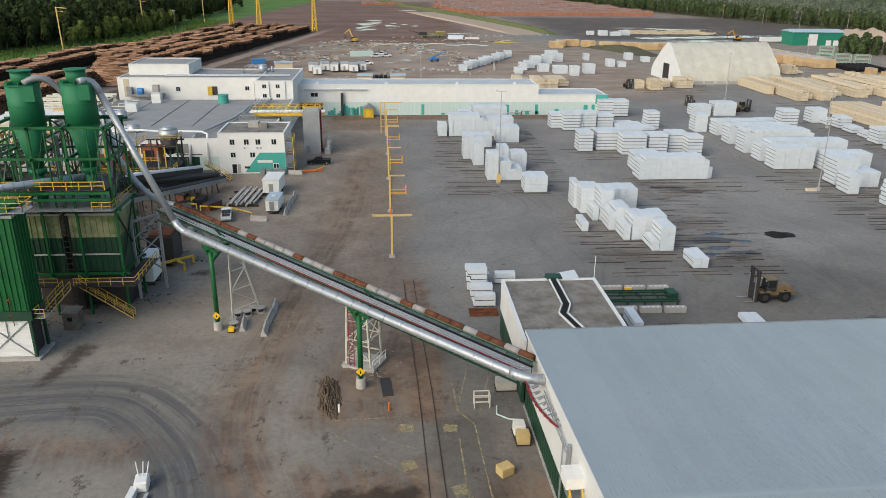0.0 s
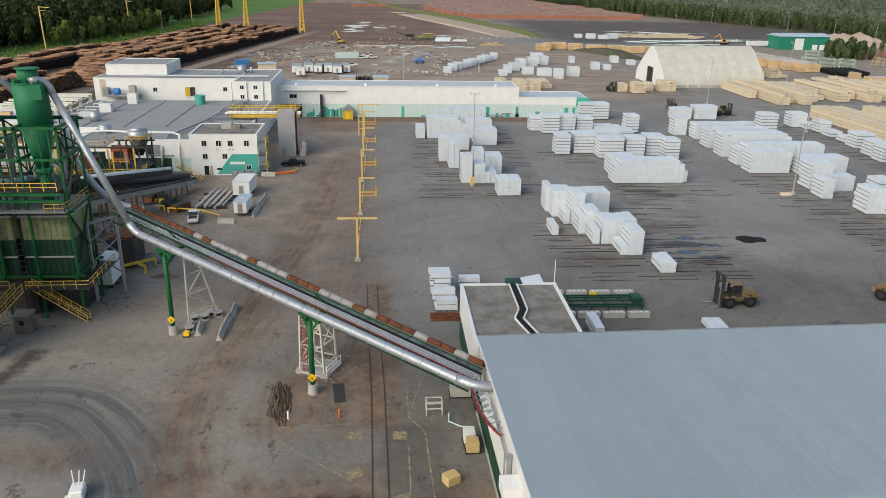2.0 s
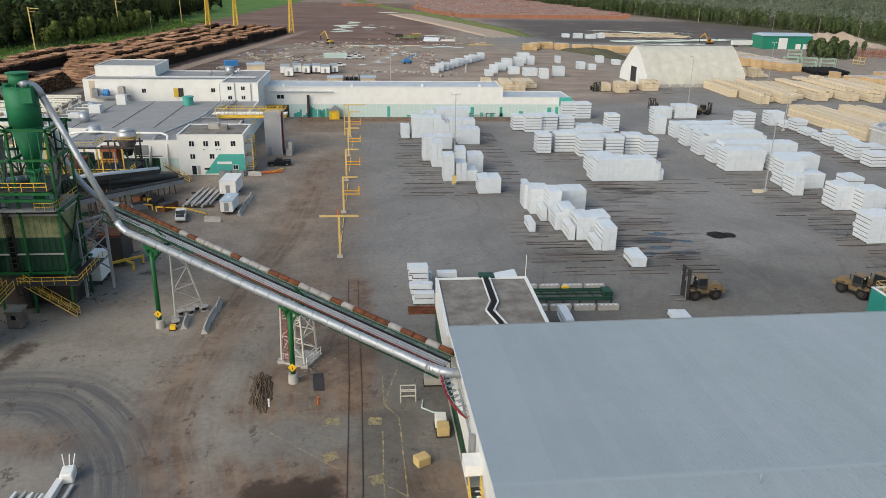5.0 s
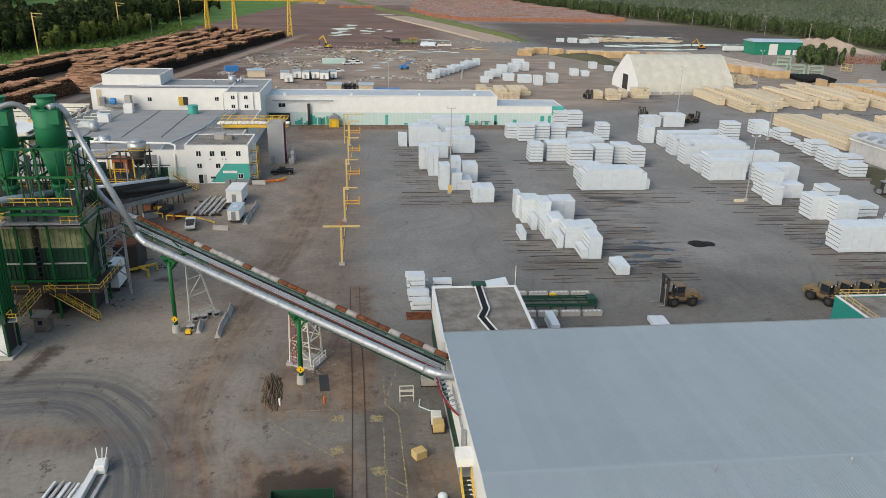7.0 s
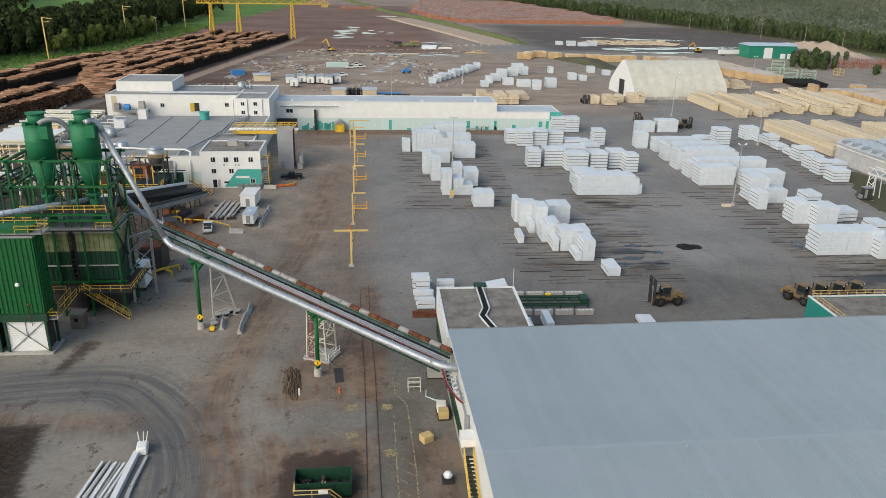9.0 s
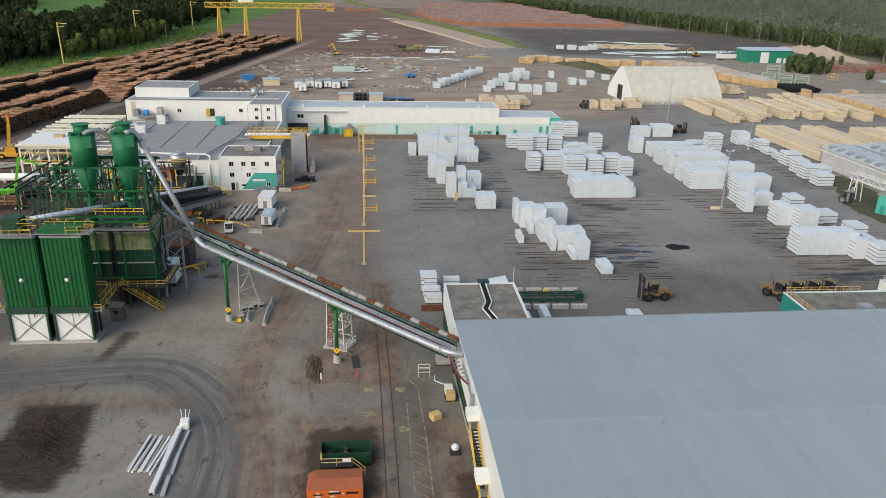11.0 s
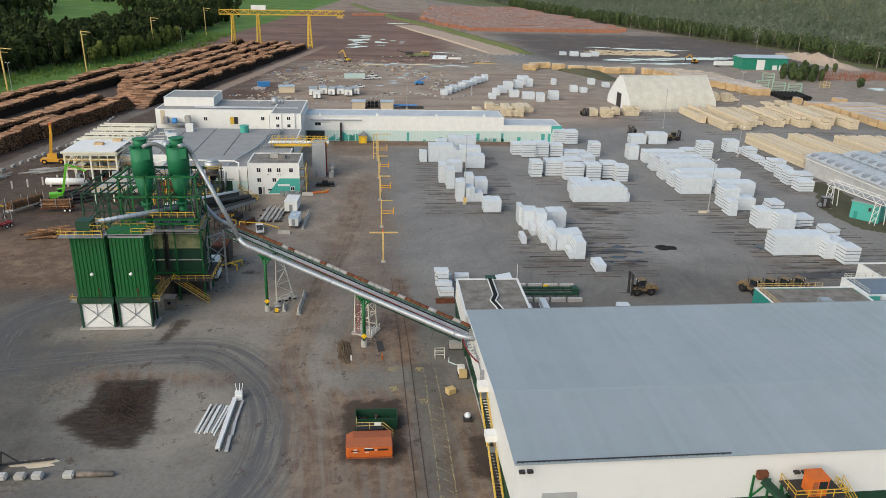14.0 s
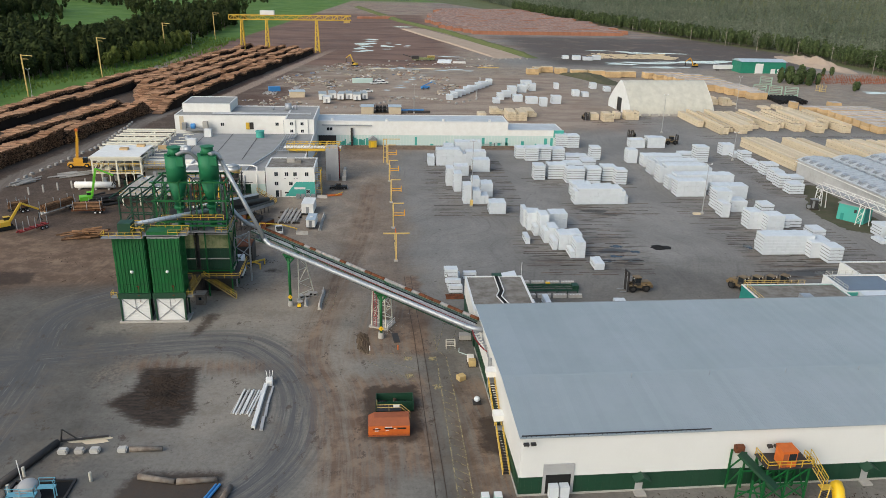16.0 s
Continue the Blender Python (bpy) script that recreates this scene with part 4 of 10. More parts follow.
def build_stair(p, q, width, name="steel_stair", label="yellow-railed steel stair beside the dust bins"):
    """A flight from p (foot) to q (head)."""
    s = thing(name, label, "stair")
    p, q = Vector(p), Vector(q)
    d = (q - p)
    side = Vector((-d.y, d.x, 0)).normalized() * width / 2
    for k in (1, -1):
        bm = B()
        bar(bm, p + side * k, q + side * k, 0.12, 0.1)
        part("stringer", bm, "yellow_pale", s)
        bm = B()
        up = Vector((0, 0, 1.05))
        bar(bm, p + side * k + up, q + side * k + up, 0.07)
        bar(bm, p + side * k + up * 0.5, q + side * k + up * 0.5, 0.05)
        n = max(2, round(d.length / 1.5))
        for i in range(n + 1):
            b = p.lerp(q, i / n) + side * k
            bar(bm, b, b + up, 0.07)
        part("handrail", bm, "yellow", s)
    n = max(3, round(abs(d.z) / 0.19))
    bm = B()
    bar(bm, -side, side, max(0.26, 0.92 * math.hypot(d.x, d.y) / n), 0.04)
    me = mesh_of("tread", bm, "dark_steel")
    for i in range(n):
        o = part("tread", me, None, s)
        o.matrix_basis = Matrix.Translation(p.lerp(q, (i + 0.5) / n))
    return s


build_stair((-32.3, 110.9, 0.0), (-38.9, 110.6, 5.1), 1.1)
build_stair((-41.5, 103.2, 3.0), (-39.8, 109.2, 5.1), 1.1)

# equipment hut by the bins
hut = thing("equipment_hut", "small grey-brown steel equipment hut beside the stair", "hut")
bm = B()
box(bm, -40.1, -38.2, 107.0, 108.9, 0.1, 2.5)
part("body", bm, "bark", hut)
bm = B()
box(bm, -40.25, -38.05, 106.85, 109.05, 2.5, 2.62)
part("roof", bm, "pole_wood", hut)
block(hut, "window", -39.5, -38.9, 106.96, 106.995, 1.3, 1.9, "glass_dark")
block(hut, "skid", -40.1, -38.2, 107.2, 107.4, 0, 0.1, "dark_steel")
block(hut, "skid", -40.1, -38.2, 108.5, 108.7, 0, 0.1, "dark_steel")


# ---- conveyor bridge ----
CA, CB, ELBOW = Vector((16.6, 76.0, 8.55)), Vector((-25.0, 111.0, 12.5)), Vector((17.5, 77.2, 8.4))
CD = (CB - CA).normalized()
CN = Vector((CD.y, -CD.x, 0)).normalized() * -1          # away from the camera
if CN.y < 0:
    CN = -CN


def along(s, off=0.0, dz=0.0):
    return CA.lerp(CB, s) + CN * off + Vector((0, 0, dz - (0.85 * (1 - s) if off else 0)))


def ringed(bm, pts, r, n=16):
    """One skin swept along a line of points."""
    pts = [Vector(p) for p in pts]
    old = None
    side = (pts[1] - pts[0]).orthogonal().normalized()
    for i, p in enumerate(pts):
        d = (pts[min(i + 1, len(pts) - 1)] - pts[max(i - 1, 0)]).normalized()
        side = (side - d * side.dot(d)).normalized()
        up = d.cross(side)
        ring = [bm.verts.new(p + (side * math.cos(2 * math.pi * k / n) + up * math.sin(2 * math.pi * k / n)) * r) for k in range(n)]
        if old:
            for k in range(n):
                bm.faces.new((old[k], old[(k + 1) % n], ring[(k + 1) % n], ring[k]))
        else:
            bm.faces.new(ring[::-1])
        old = ring
    bm.faces.new(old)
    bmesh.ops.recalc_face_normals(bm, faces=bm.faces)


def arc(p0, p1, p2, k=6):
    """Points on a soft bend from p0 to p2 with its corner at p1."""
    p0, p1, p2 = Vector(p0), Vector(p1), Vector(p2)
    return [p0.lerp(p1, t).lerp(p1.lerp(p2, t), t) for t in (i / k for i in range(k + 1))]


def build_duct():
    d = thing("dust_duct", "large galvanised round dust duct running down to the shed", "duct")
    n = 22
    for i in range(n):
        a, b = along(0.05 + 0.93 * i / n), along(0.05 + 0.93 * (i + 1) / n)
        bm = B()
        tube(bm, a, b, 0.47, n=20, caps=False)
        part("duct_section", bm, "galvanised", d, smooth=True)
        bm = B()
        tube(bm, a - CD * 0.05, a + CD * 0.05, 0.53, n=20)
        part("flange", bm, "galvanised", d)
    bm = B()
    bend = arc(along(0.06), along(0.015), ELBOW, 6)
    ringed(bm, bend, 0.5)
    part("elbow", bm, "galvanised", d, smooth=True)
    for a, b in zip(bend, bend[1:]):
        bm = B()
        tube(bm, a, a.lerp(b, 0.15), 0.56, n=20)
        part("flange", bm, "galvanised", d)
    bend = arc(along(0.97), along(1.0), along(1.0).lerp(Vector((-34.6, 116.0, 30.6)), 0.06), 4)
    bm = B()
    ringed(bm, bend, 0.47)
    part("elbow", bm, "galvanised", d, smooth=True)
    top = Vector((-34.2, 115.4, 29.6))
    bm = B()
    tube(bm, bend[-1], top, 0.44, n=20)
    part("riser", bm, "galvanised", d, smooth=True)
    bm = B()
    ringed(bm, arc(top, (-35.0, 115.8, 31.8), (-36.2, CY - 1.4, 31.2), 5), 0.47)
    part("elbow", bm, "galvanised", d, smooth=True)
    bm = B()
    ringed(bm, arc((-43.0, CY - 1.2, 31.0), (-40.4, CY - 0.4, 32.8), (-38.9, CY + 0.6, 29.2), 8), 0.4)
    part("link_elbow", bm, "grey_steel", d, smooth=True)


build_duct()


def build_bridge():
    t = thing("pipe_bridge", "green steel truss bridge carrying pipes and cables", "bridge")
    s0, s1 = 0.05, 1.12
    for off in (1.2, 3.4):
        for dz in (-0.9, 0.5):
            bm = B()
            bar(bm, along(s0, off, dz), along(s1, off, dz), 0.16)
            part("chord", bm, "dark_green", t)
        bm = B()
        k = 26
        for i in range(k):
            a, b = s0 + (s1 - s0) * i / k, s0 + (s1 - s0) * (i + 1) / k
            bar(bm, along(a, off, -0.9), along(b, off, 0.5) if i % 2 else along(a, off, 0.5), 0.09)
            bar(bm, along(a, off, -0.9 if i % 2 else 0.5), along(b, off, 0.5 if i % 2 else -0.9), 0.09)
        part("web", bm, "pale_green", t)
    bm = B()
    k = 52
    for i in range(k + 1):
        a, b = s0 + (s1 - s0) * i / k, s0 + (s1 - s0) * (i + 1) / k
        bar(bm, along(a, 1.2, 0.5), along(a, 3.4, 0.5), 0.08)
        if i < k:
            bar(bm, along(a, 1.2 if i % 2 else 3.4, 0.5), along(b, 3.4 if i % 2 else 1.2, 0.5), 0.06)
    part("cross_member", bm, "pale_green", t)
    for off, r, m, nm in ((1.2, 0.07, "red", "sprinkler_pipe"), (1.45, 0.06, "galvanised", "water_pipe"), (2.45, 0.07, "rubber", "cable"), (2.65, 0.07, "rubber", "cable"), (1.85, 0.05, "galvanised", "conduit"), (2.1, 0.06, "galvanised", "conduit"), (3.6, 0.05, "pale_green", "conduit")):
        bm = B()
        tube(bm, along(0.04, off, 0.62), along(s1 if m != "red" else 0.75, off, 0.62), r, n=8)
        part(nm, bm, m, t)
    for i in range(40):
        a = s0 + (s1 - s0) * i / 40
        bm = B()
        bar(bm, along(a, 3.1, 0.55), along(a + 0.024, 3.1, 0.55), 0.75, 0.06)
        part("grating_panel", bm, "bridge_grating", t)
    bm = B()
    for i in range(90):
        a = 0.04 + i / 90 * 0.93
        bar(bm, along(a, 1.72, 0.6), along(a, 2.3, 0.6), 0.06)
    bar(bm, along(0.04, 1.72, 0.6), along(0.97, 1.72, 0.6), 0.07)
    bar(bm, along(0.04, 2.3, 0.6), along(0.97, 2.3, 0.6), 0.07)
    part("cable_ladder", bm, "galvanised", t)


build_bridge()


def build_blow_pipe():
    d = thing("blow_pipe", "rusty and grey painted steel blow pipe", "pipe")
    n = 34
    for i in range(n):
        s = 0.055 + i / n * 1.07
        bm = B()
        tube(bm, along(s, 4.3, 0.45), along(s + 1.07 / n - 0.001, 4.3, 0.45), 0.42, n=18)
        r = i in {0, 2, 3, 5, 6, 7, 9, 13, 14, 15, 19, 24, 26, 27, 28, 29, 30, 31, 32, 33}
        part("pipe_section", bm, "rust" if r else "grey_pipe", d, "rusty steel" if r else "grey paint with rust spots", smooth=True)


build_blow_pipe()


def build_leg(x, y, z):
    g = thing("support_post", "green steel pipe post with a yellow warning sign", "post", "conveyor supports")
    bm = B()
    tube(bm, (x, y, 1.2), (x, y, z), 0.3, n=16)
    part("post", bm, "green_steel", g, smooth=True)
    bm = B()
    tube(bm, (x, y, 0), (x, y, 1.2), 0.62, 0.55, n=16)
    part("footing", bm, "concrete", g)
    bm = B()
    bar(bm, Vector((x, y, z)) - CD * 1.6, Vector((x, y, z)) + CD * 1.6, 0.3)
    bar(bm, Vector((x, y, z)) - CN * 0.8, Vector((x, y, z)) + CN * 4.0, 0.3)
    for k in (1, -1):
        bar(bm, (x, y, z - 1.6), Vector((x, y, z)) + CD * 1.4 * k, 0.16)
    bar(bm, (x, y, z - 1.8), Vector((x, y, z)) + CN * 2.6, 0.16)
    part("head_beam", bm, "green_steel", g)
    bm = B()
    for k in (1, -1):
        bar(bm, Vector((x, y, z)) + CN * 3.2 + CD * 0.8 * k, Vector((x, y, z + 2.6)) + CN * 0.9, 0.12)
    part("pipe_yoke", bm, "green_steel", g)
    bm = B()
    vs = box(bm, -0.38, 0.38, -0.03, 0.03, -0.38, 0.38)
    for v in vs:
        X, Z = v.co.x, v.co.z
        v.co = (x + (X - Z) * 0.7071, y - 0.42 + v.co.y, 2.2 + (X + Z) * 0.7071)
    part("warning_sign", bm, "sign_yellow", g)
    bm = B()
    tube(bm, (x, y - 0.47, 2.3), (x, y - 0.44, 2.3), 0.07)
    box(bm, x - 0.06, x + 0.06, y - 0.465, y - 0.455, 1.95, 2.2)
    part("sign_mark", bm, "rubber", g)


build_leg(-20.1, 106.4, 11.3)
build_leg(-0.8, 90.8, 9.4)


def build_trestle(pts_low, pts_high, name, label):
    t = thing(name, label, "trestle")
    k = len(pts_low)
    for a, b in zip(pts_low, pts_high):
        bm = B()
        bar(bm, a, b, 0.2)
        part("leg", bm, "tent", t)
        bm = B()
        box(bm, a[0] - 0.45, a[0] + 0.45, a[1] - 0.45, a[1] + 0.45, 0, max(0.3, a[2]))
        part("footing", bm, "concrete", t)
    bm = B()
    for i in range(k):
        if k == 2 and i == 1:
            break
        j = (i + 1) % k
        A0, A1, B0, B1 = (Vector(v) for v in (pts_low[i], pts_high[i], pts_low[j], pts_high[j]))
        lv = [0.1, 0.38, 0.66, 0.95]
        for n, (u, v) in enumerate(zip(lv, lv[1:])):
            bar(bm, A0.lerp(A1, u), B0.lerp(B1, u), 0.13)
            bar(bm, A0.lerp(A1, u if n % 2 else v), B0.lerp(B1, v if n % 2 else u), 0.12)
    part("bracing", bm, "tent", t)
    return t


build_trestle([(-18.6, 108.6, 0.6), (-15.6, 111.9, 0.6)], [(-18.3, 108.4, 10.8), (-17.4, 109.6, 10.8)], "trestle", "white steel A-frame trestle under the pipe bridge")
tw = build_trestle([(-2.7, 95.7, 0.4), (0.2, 94.4, 0.4), (1.5, 97.2, 0.4), (-1.3, 98.6, 0.4)], [(-2.4, 95.5, 9.2), (-0.2, 94.6, 9.2), (1.1, 96.8, 9.2), (-1.0, 98.0, 9.2)], "trestle_tower", "white steel trestle tower on a concrete pad")
bm = B()
box(bm, -2.7, 1.6, 94.6, 98.4, 0.0, 0.25, rot=-25)
part("pad", bm, "concrete", tw)
for x, y in ((-2.3, 95.2), (-1.7, 94.9)):
    bm = B()
    bar(bm, (x, y, 0.4), (x, y, 9.4), 0.08)
    part("ladder_rail", bm, "red", tw)
for i in range(18):
    bm = B()
    bar(bm, (-2.3, 95.2, 0.7 + i * 0.48), (-1.7, 94.9, 0.7 + i * 0.48), 0.07)
    part("ladder_rung", bm, "red", tw)
bm = B()
rails(bm, [(0.5, 94.0, 0.3), (2.0, 97.0, 0.3)], h=1.1)
part("guard_rail", bm, "white_paint", tw)


# ---- lumber ----
def pack_mesh(name, w, L, h, material, skirt=True):
    """A wrapped pack: the shroud may hang to the layer below at its front end; it clears the dunnage along its sides
    and leaves the bare underside open. A slab there is coloured dark for the shade of the gap.
    """
    bm = B()
    if skirt:
        prism(bm, [(0, 0.012), (0.1, 0.012), (0.13, 0.12), (L, 0.12), (L, h), (0, h)], "x", -w / 2, w / 2)
    else:
        box(bm, -w / 2, w / 2, 0, L, 0.13, h)
    bmesh.ops.bevel(bm, geom=[e for e in bm.edges if e.calc_length() > 0.5], offset=0.025, segments=1, affect="EDGES")
    # bare underside as a slab, darkened in colour to shade the layer gap
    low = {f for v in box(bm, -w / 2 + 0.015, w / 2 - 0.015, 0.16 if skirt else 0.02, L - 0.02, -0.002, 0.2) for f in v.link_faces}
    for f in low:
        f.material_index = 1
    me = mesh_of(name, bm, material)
    me.materials.append(M["pack_gap_shade"])
    return me


PW, PH, PL = 1.22, 0.86, 4.9
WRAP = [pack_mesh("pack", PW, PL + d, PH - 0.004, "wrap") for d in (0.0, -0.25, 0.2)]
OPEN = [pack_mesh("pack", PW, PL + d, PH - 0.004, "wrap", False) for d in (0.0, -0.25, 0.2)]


def stack(x, y, cols, layers, L=PL, meshes=WRAP, label="stack of white-wrapped lumber packs on bearers", group="wrapped lumber stacks", seed=0, w=PW, h=PH, rot=0.0):
    rnd = random.Random(seed)
    s = thing("lumber_stack", label, "lumber", group, at=(x, y, 0), rot=rot)
    off = [rnd.uniform(-0.05, 0.05) for _ in range(cols)]
    tall = []
    for i in range(cols):
        n = layers - (1 if rnd.random() < 0.3 and layers > 2 and cols > 6 and i in (0, 1, cols - 1) else 0)
        tall.append(n)
        for j in range(n):
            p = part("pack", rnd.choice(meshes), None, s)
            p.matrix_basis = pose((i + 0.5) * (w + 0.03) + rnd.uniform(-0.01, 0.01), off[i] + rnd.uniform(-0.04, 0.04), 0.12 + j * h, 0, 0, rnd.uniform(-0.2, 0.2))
    bm = B()
    for yy in (0.5, L * 0.5, L - 0.5):
        box(bm, 0.05, cols * (w + 0.03) - 0.05, yy - 0.09, yy + 0.09, 0, 0.3)
        for i, n in enumerate(tall):
            for j in range(1, n):
                box(bm, i * (w + 0.03) + 0.04, (i + 1) * (w + 0.03) - 0.04, yy - 0.05, yy + 0.05, 0.12 + j * h - 0.006, 0.12 + j * h + 0.1)
    part("dunnage", bm, "bearer", s)
    return s


WHITE = """16.6 226.3 2 4; 19.7 226.3 7 7; 28.1 226.4 8 6; 23.0 233.1 3 7; 27.4 234.9 8 8; 32.1 217.6 5 5; 25.1 212.1 4 4; 21.2 199.2 2 7; 23.1 192.5 2 7; 24.8 179.0 2 7; 27.6 178.9 2 5; 30.1 178.9 2 3; 28.6 189.3 2 6; 31.3 186.8 3 5; 31.5 168.8 4 4; 51.2 237.0 3 5; 54.3 233.5 4 6; 59.3 234.4 4 6; 64.8 235.4 4 5; 71.0 256.4 4 6; 75.5 255.5 4 6; 70.3 235.5 5 2; 77.4 238.3 2 1; 79.9 234.7 3 6; 52.3 206.3 3 6; 57.4 207.8 5 6; 62.7 202.1 5 6; 63.9 210.1 5 6; 69.8 202.8 4 6; 75.9 205.0 4 6; 79.5 200.7 3 6; 73.9 224.3 4 3; 59.5 178.2 13 6; 75.6 178.7 1 3; 60.7 186.1 5 5; 69.4 189.2 5 3; 39.4 157.3 1 6; 40.0 153.9 3 6; 42.6 149.2 2 7; 41.2 149.2 1 3; 46.9 155.8 4 5; 44.0 143.8 2 5; 42.8 143.8 1 4; 45.5 138.3 3 5; 44.0 138.3 1 3; 48.6 132.5 2 5; 47.3 132.6 1 2; 49.2 138.6 2 5; 51.4 124.5 2 2; 37.7 143.1 1 2; 93.0 230.5 3 6; 102.2 256.0 5 4; 109.5 256.1 6 5; 97.3 225.4 12 5; 96.2 214.1 14 6; 95.6 203.6 15 7; 95.7 194.5 18 6; 95.5 186.6 8 6; 107.0 184.0 9 5; 102.4 172.1 4 7; 106.7 170.3 4 4; 101.3 164.9 2 5; 120.5 232.5 4 7; 117.2 239.7 5 2; 136.1 243.8 4 5; 138.9 240.0 3 2; 140.0 234.5 3 4; 139.7 227.5 3 2; 139.8 219.9 2 2; 138.4 212.7 4 5; 136.7 202.9 3 5; 135.6 196.5 3 5; 135.4 189.1 4 4; 140.0 197.9 4 4; 104.4 154.0 3 6; 112.9 163.7 3 5; 108.1 150.6 4 6; 114.9 154.9 2 2; 116.1 155.4 4 3; 98.7 133.9 12 6; 110.3 131.3 3 5; 119.1 145.7 3 3; 115.4 137.4 3 3; 112.9 127.3 3 5"""
for n, row in enumerate(WHITE.split(";")):
    x, y, c, l = (float(v) for v in row.split())
    stack(x, y, int(c), int(l), seed=n, meshes=OPEN if 50 < x < 82 and 196 < y < 260 or (x > 112 and y < 240) else WRAP)


RAW = {}


def sawn_pack(w, L, h, material, top):
    """One long run of sawn packs, with its own face on top."""
    key = (w, round(L, 1), h, material)
    if key not in RAW:
        bm = B()
        box(bm, -w / 2, w / 2, 0, L, 0.07, h)
        bmesh.ops.bevel(bm, geom=list(bm.edges), offset=0.03, segments=1, affect="EDGES")
        me = mesh_of("pack", bm, material)
        me.materials.append(M[top])
        for f in me.polygons:
            if f.normal.z > 0.9:
                f.material_index = 1
        RAW[key] = me
    return RAW[key]


def lumber_pile(x, y, cols, layers, length, seed, rot=0.0, w=1.3, h=1.03, material="lumber", top="lumber", label="stack of bare pale sawn lumber packs", ragged=True):
    """Sawn packs side by side and one on another, long ways front to back."""
    rnd = random.Random(seed)
    s = thing("lumber_stack", label, "lumber", "sawn lumber stacks", at=(x, y, 0), rot=rot)
    front = [rnd.uniform(-0.25, 0.25) if ragged else rnd.uniform(-0.08, 0.08) for _ in range(cols)]
    for i in range(cols):
        down = 1 if ragged and layers > 2 and rnd.random() < 0.16 else 0
        for j in range(layers - down):
            cut = 5.0 if ragged and length > 12 and j == layers - 1 and rnd.random() < 0.3 else 0.0
            p = part("pack", sawn_pack(w, length - cut, h, material, top), None, s)
            p.matrix_basis = pose((i + 0.5) * (w + 0.04), cut + front[i] + rnd.uniform(-0.12, 0.12), 0.14 + j * h)
    bm = B()
    k = max(2, int(length / 3))
    for q in range(k):
        yy = 0.6 + (length - 1.2) * q / (k - 1)
        for j in range(layers):
            box(bm, 0.02, cols * (w + 0.04) - 0.06, yy - 0.06, yy + 0.06, 0.02 + j * h, 0.14 + j * h + 0.08)
    part("dunnage", bm, "bearer", s)
    return s


SAWN = [(148.9, 299.5, 2, 3, 26), (152.7, 283.5, 3, 4, 42), (157.2, 289, 3, 3, 37), (162.2, 285, 3, 4, 41), (166.4, 291.4, 4, 3, 35), (173.0, 296, 3, 3, 30), (179.4, 291.6, 4, 4, 35), (185.2, 298.5, 4, 3, 28), (191.5, 290.8, 4, 4, 36), (197.2, 296, 2, 3, 30), (200.4, 287.4, 3, 4, 39), (204.8, 296.7, 5, 4, 30), (213.5, 287.8, 3, 4, 40),
        (101.2, 314.7, 3, 3, 6), (106.5, 311.1, 4, 4, 6), (113, 318, 3, 3, 6), (119, 316, 5, 4, 6),
        (183.1, 362, 2, 4, 6), (186.6, 358.6, 2, 4, 6), (189.6, 358.8, 2, 4, 6), (193.5, 361, 2, 1, 6), (205, 350, 4, 1, 6), (212, 348, 3, 2, 6), (217, 346, 3, 1, 6), (60, 312, 7, 4, 12), (68, 322, 6, 3, 10), (54, 328, 5, 3, 6), (46, 314, 3, 3, 6), (104, 258.5, 4, 3, 5)]
for n, (x, y, c, l, L) in enumerate(SAWN):
    lumber_pile(x, y, c, l, L, n)
# charges waiting before the kilns
for n, (x, y, c, l, L) in enumerate(((153.2, 219, 2, 4, 41), (156.4, 219, 2, 4, 41), (159.4, 221, 3, 4, 38), (171.2, 220, 3, 4, 40), (175.6, 221, 4, 4, 38), (189.0, 221, 3, 4, 36), (193.4, 222, 3, 4, 34), (199.0, 221, 4, 4, 36), (206.0, 222, 3, 4, 34), (211.0, 222, 4, 4, 34))):
    lumber_pile(x, y, c, l, L, 60 + n, 3.0)
# older stacks in rows
OLD = "row of weathered orange-brown lumber packs with grey tops"
for n, (x0, x1, y) in enumerate(((213, 225, 381), (210, 226, 388.5), (207, 226, 396), (204.5, 225, 403.5), (199, 224, 411), (196, 222, 419), (193, 222, 427), (190, 220, 436), (187, 220, 445), (183, 218, 454), (178, 206, 463))):
    lumber_pile(x0, y, int((x1 - x0) / 2.7), 2, 6.2, 80 + n, 0, 2.64, 2.0, "lumber_aged", "grey_top", OLD, False)
for n, (x0, x1, y, l) in enumerate(((222, 262, 337, 2), (228, 262, 330, 2), (229.5, 264, 322.5, 2), (229.5, 264, 315.5, 2), (230, 264, 308.5, 2), (230, 266, 301.5, 2), (229.5, 262, 294, 2), (230, 262, 287, 2), (246, 254, 352, 2), (224, 229, 352, 2))):
    lumber_pile(x0, y, int((x1 - x0) / 2.7), l, 5.8, 95 + n, 0, 2.64, 1.7, "lumber_aged", "grey_top", OLD, False)
for n, (x, y, c) in enumerate(((100, 476, 3), (106, 484, 2), (112.5, 488, 3), (121, 481, 3), (130, 472, 4), (142, 470, 4), (152, 466, 4), (163, 468, 4))):
    lumber_pile(x, y, c, 2, 6, 110 + n, 0, 2.64, 1.9, "lumber_aged", "lumber", "weathered lumber packs behind the fabric hall", False)


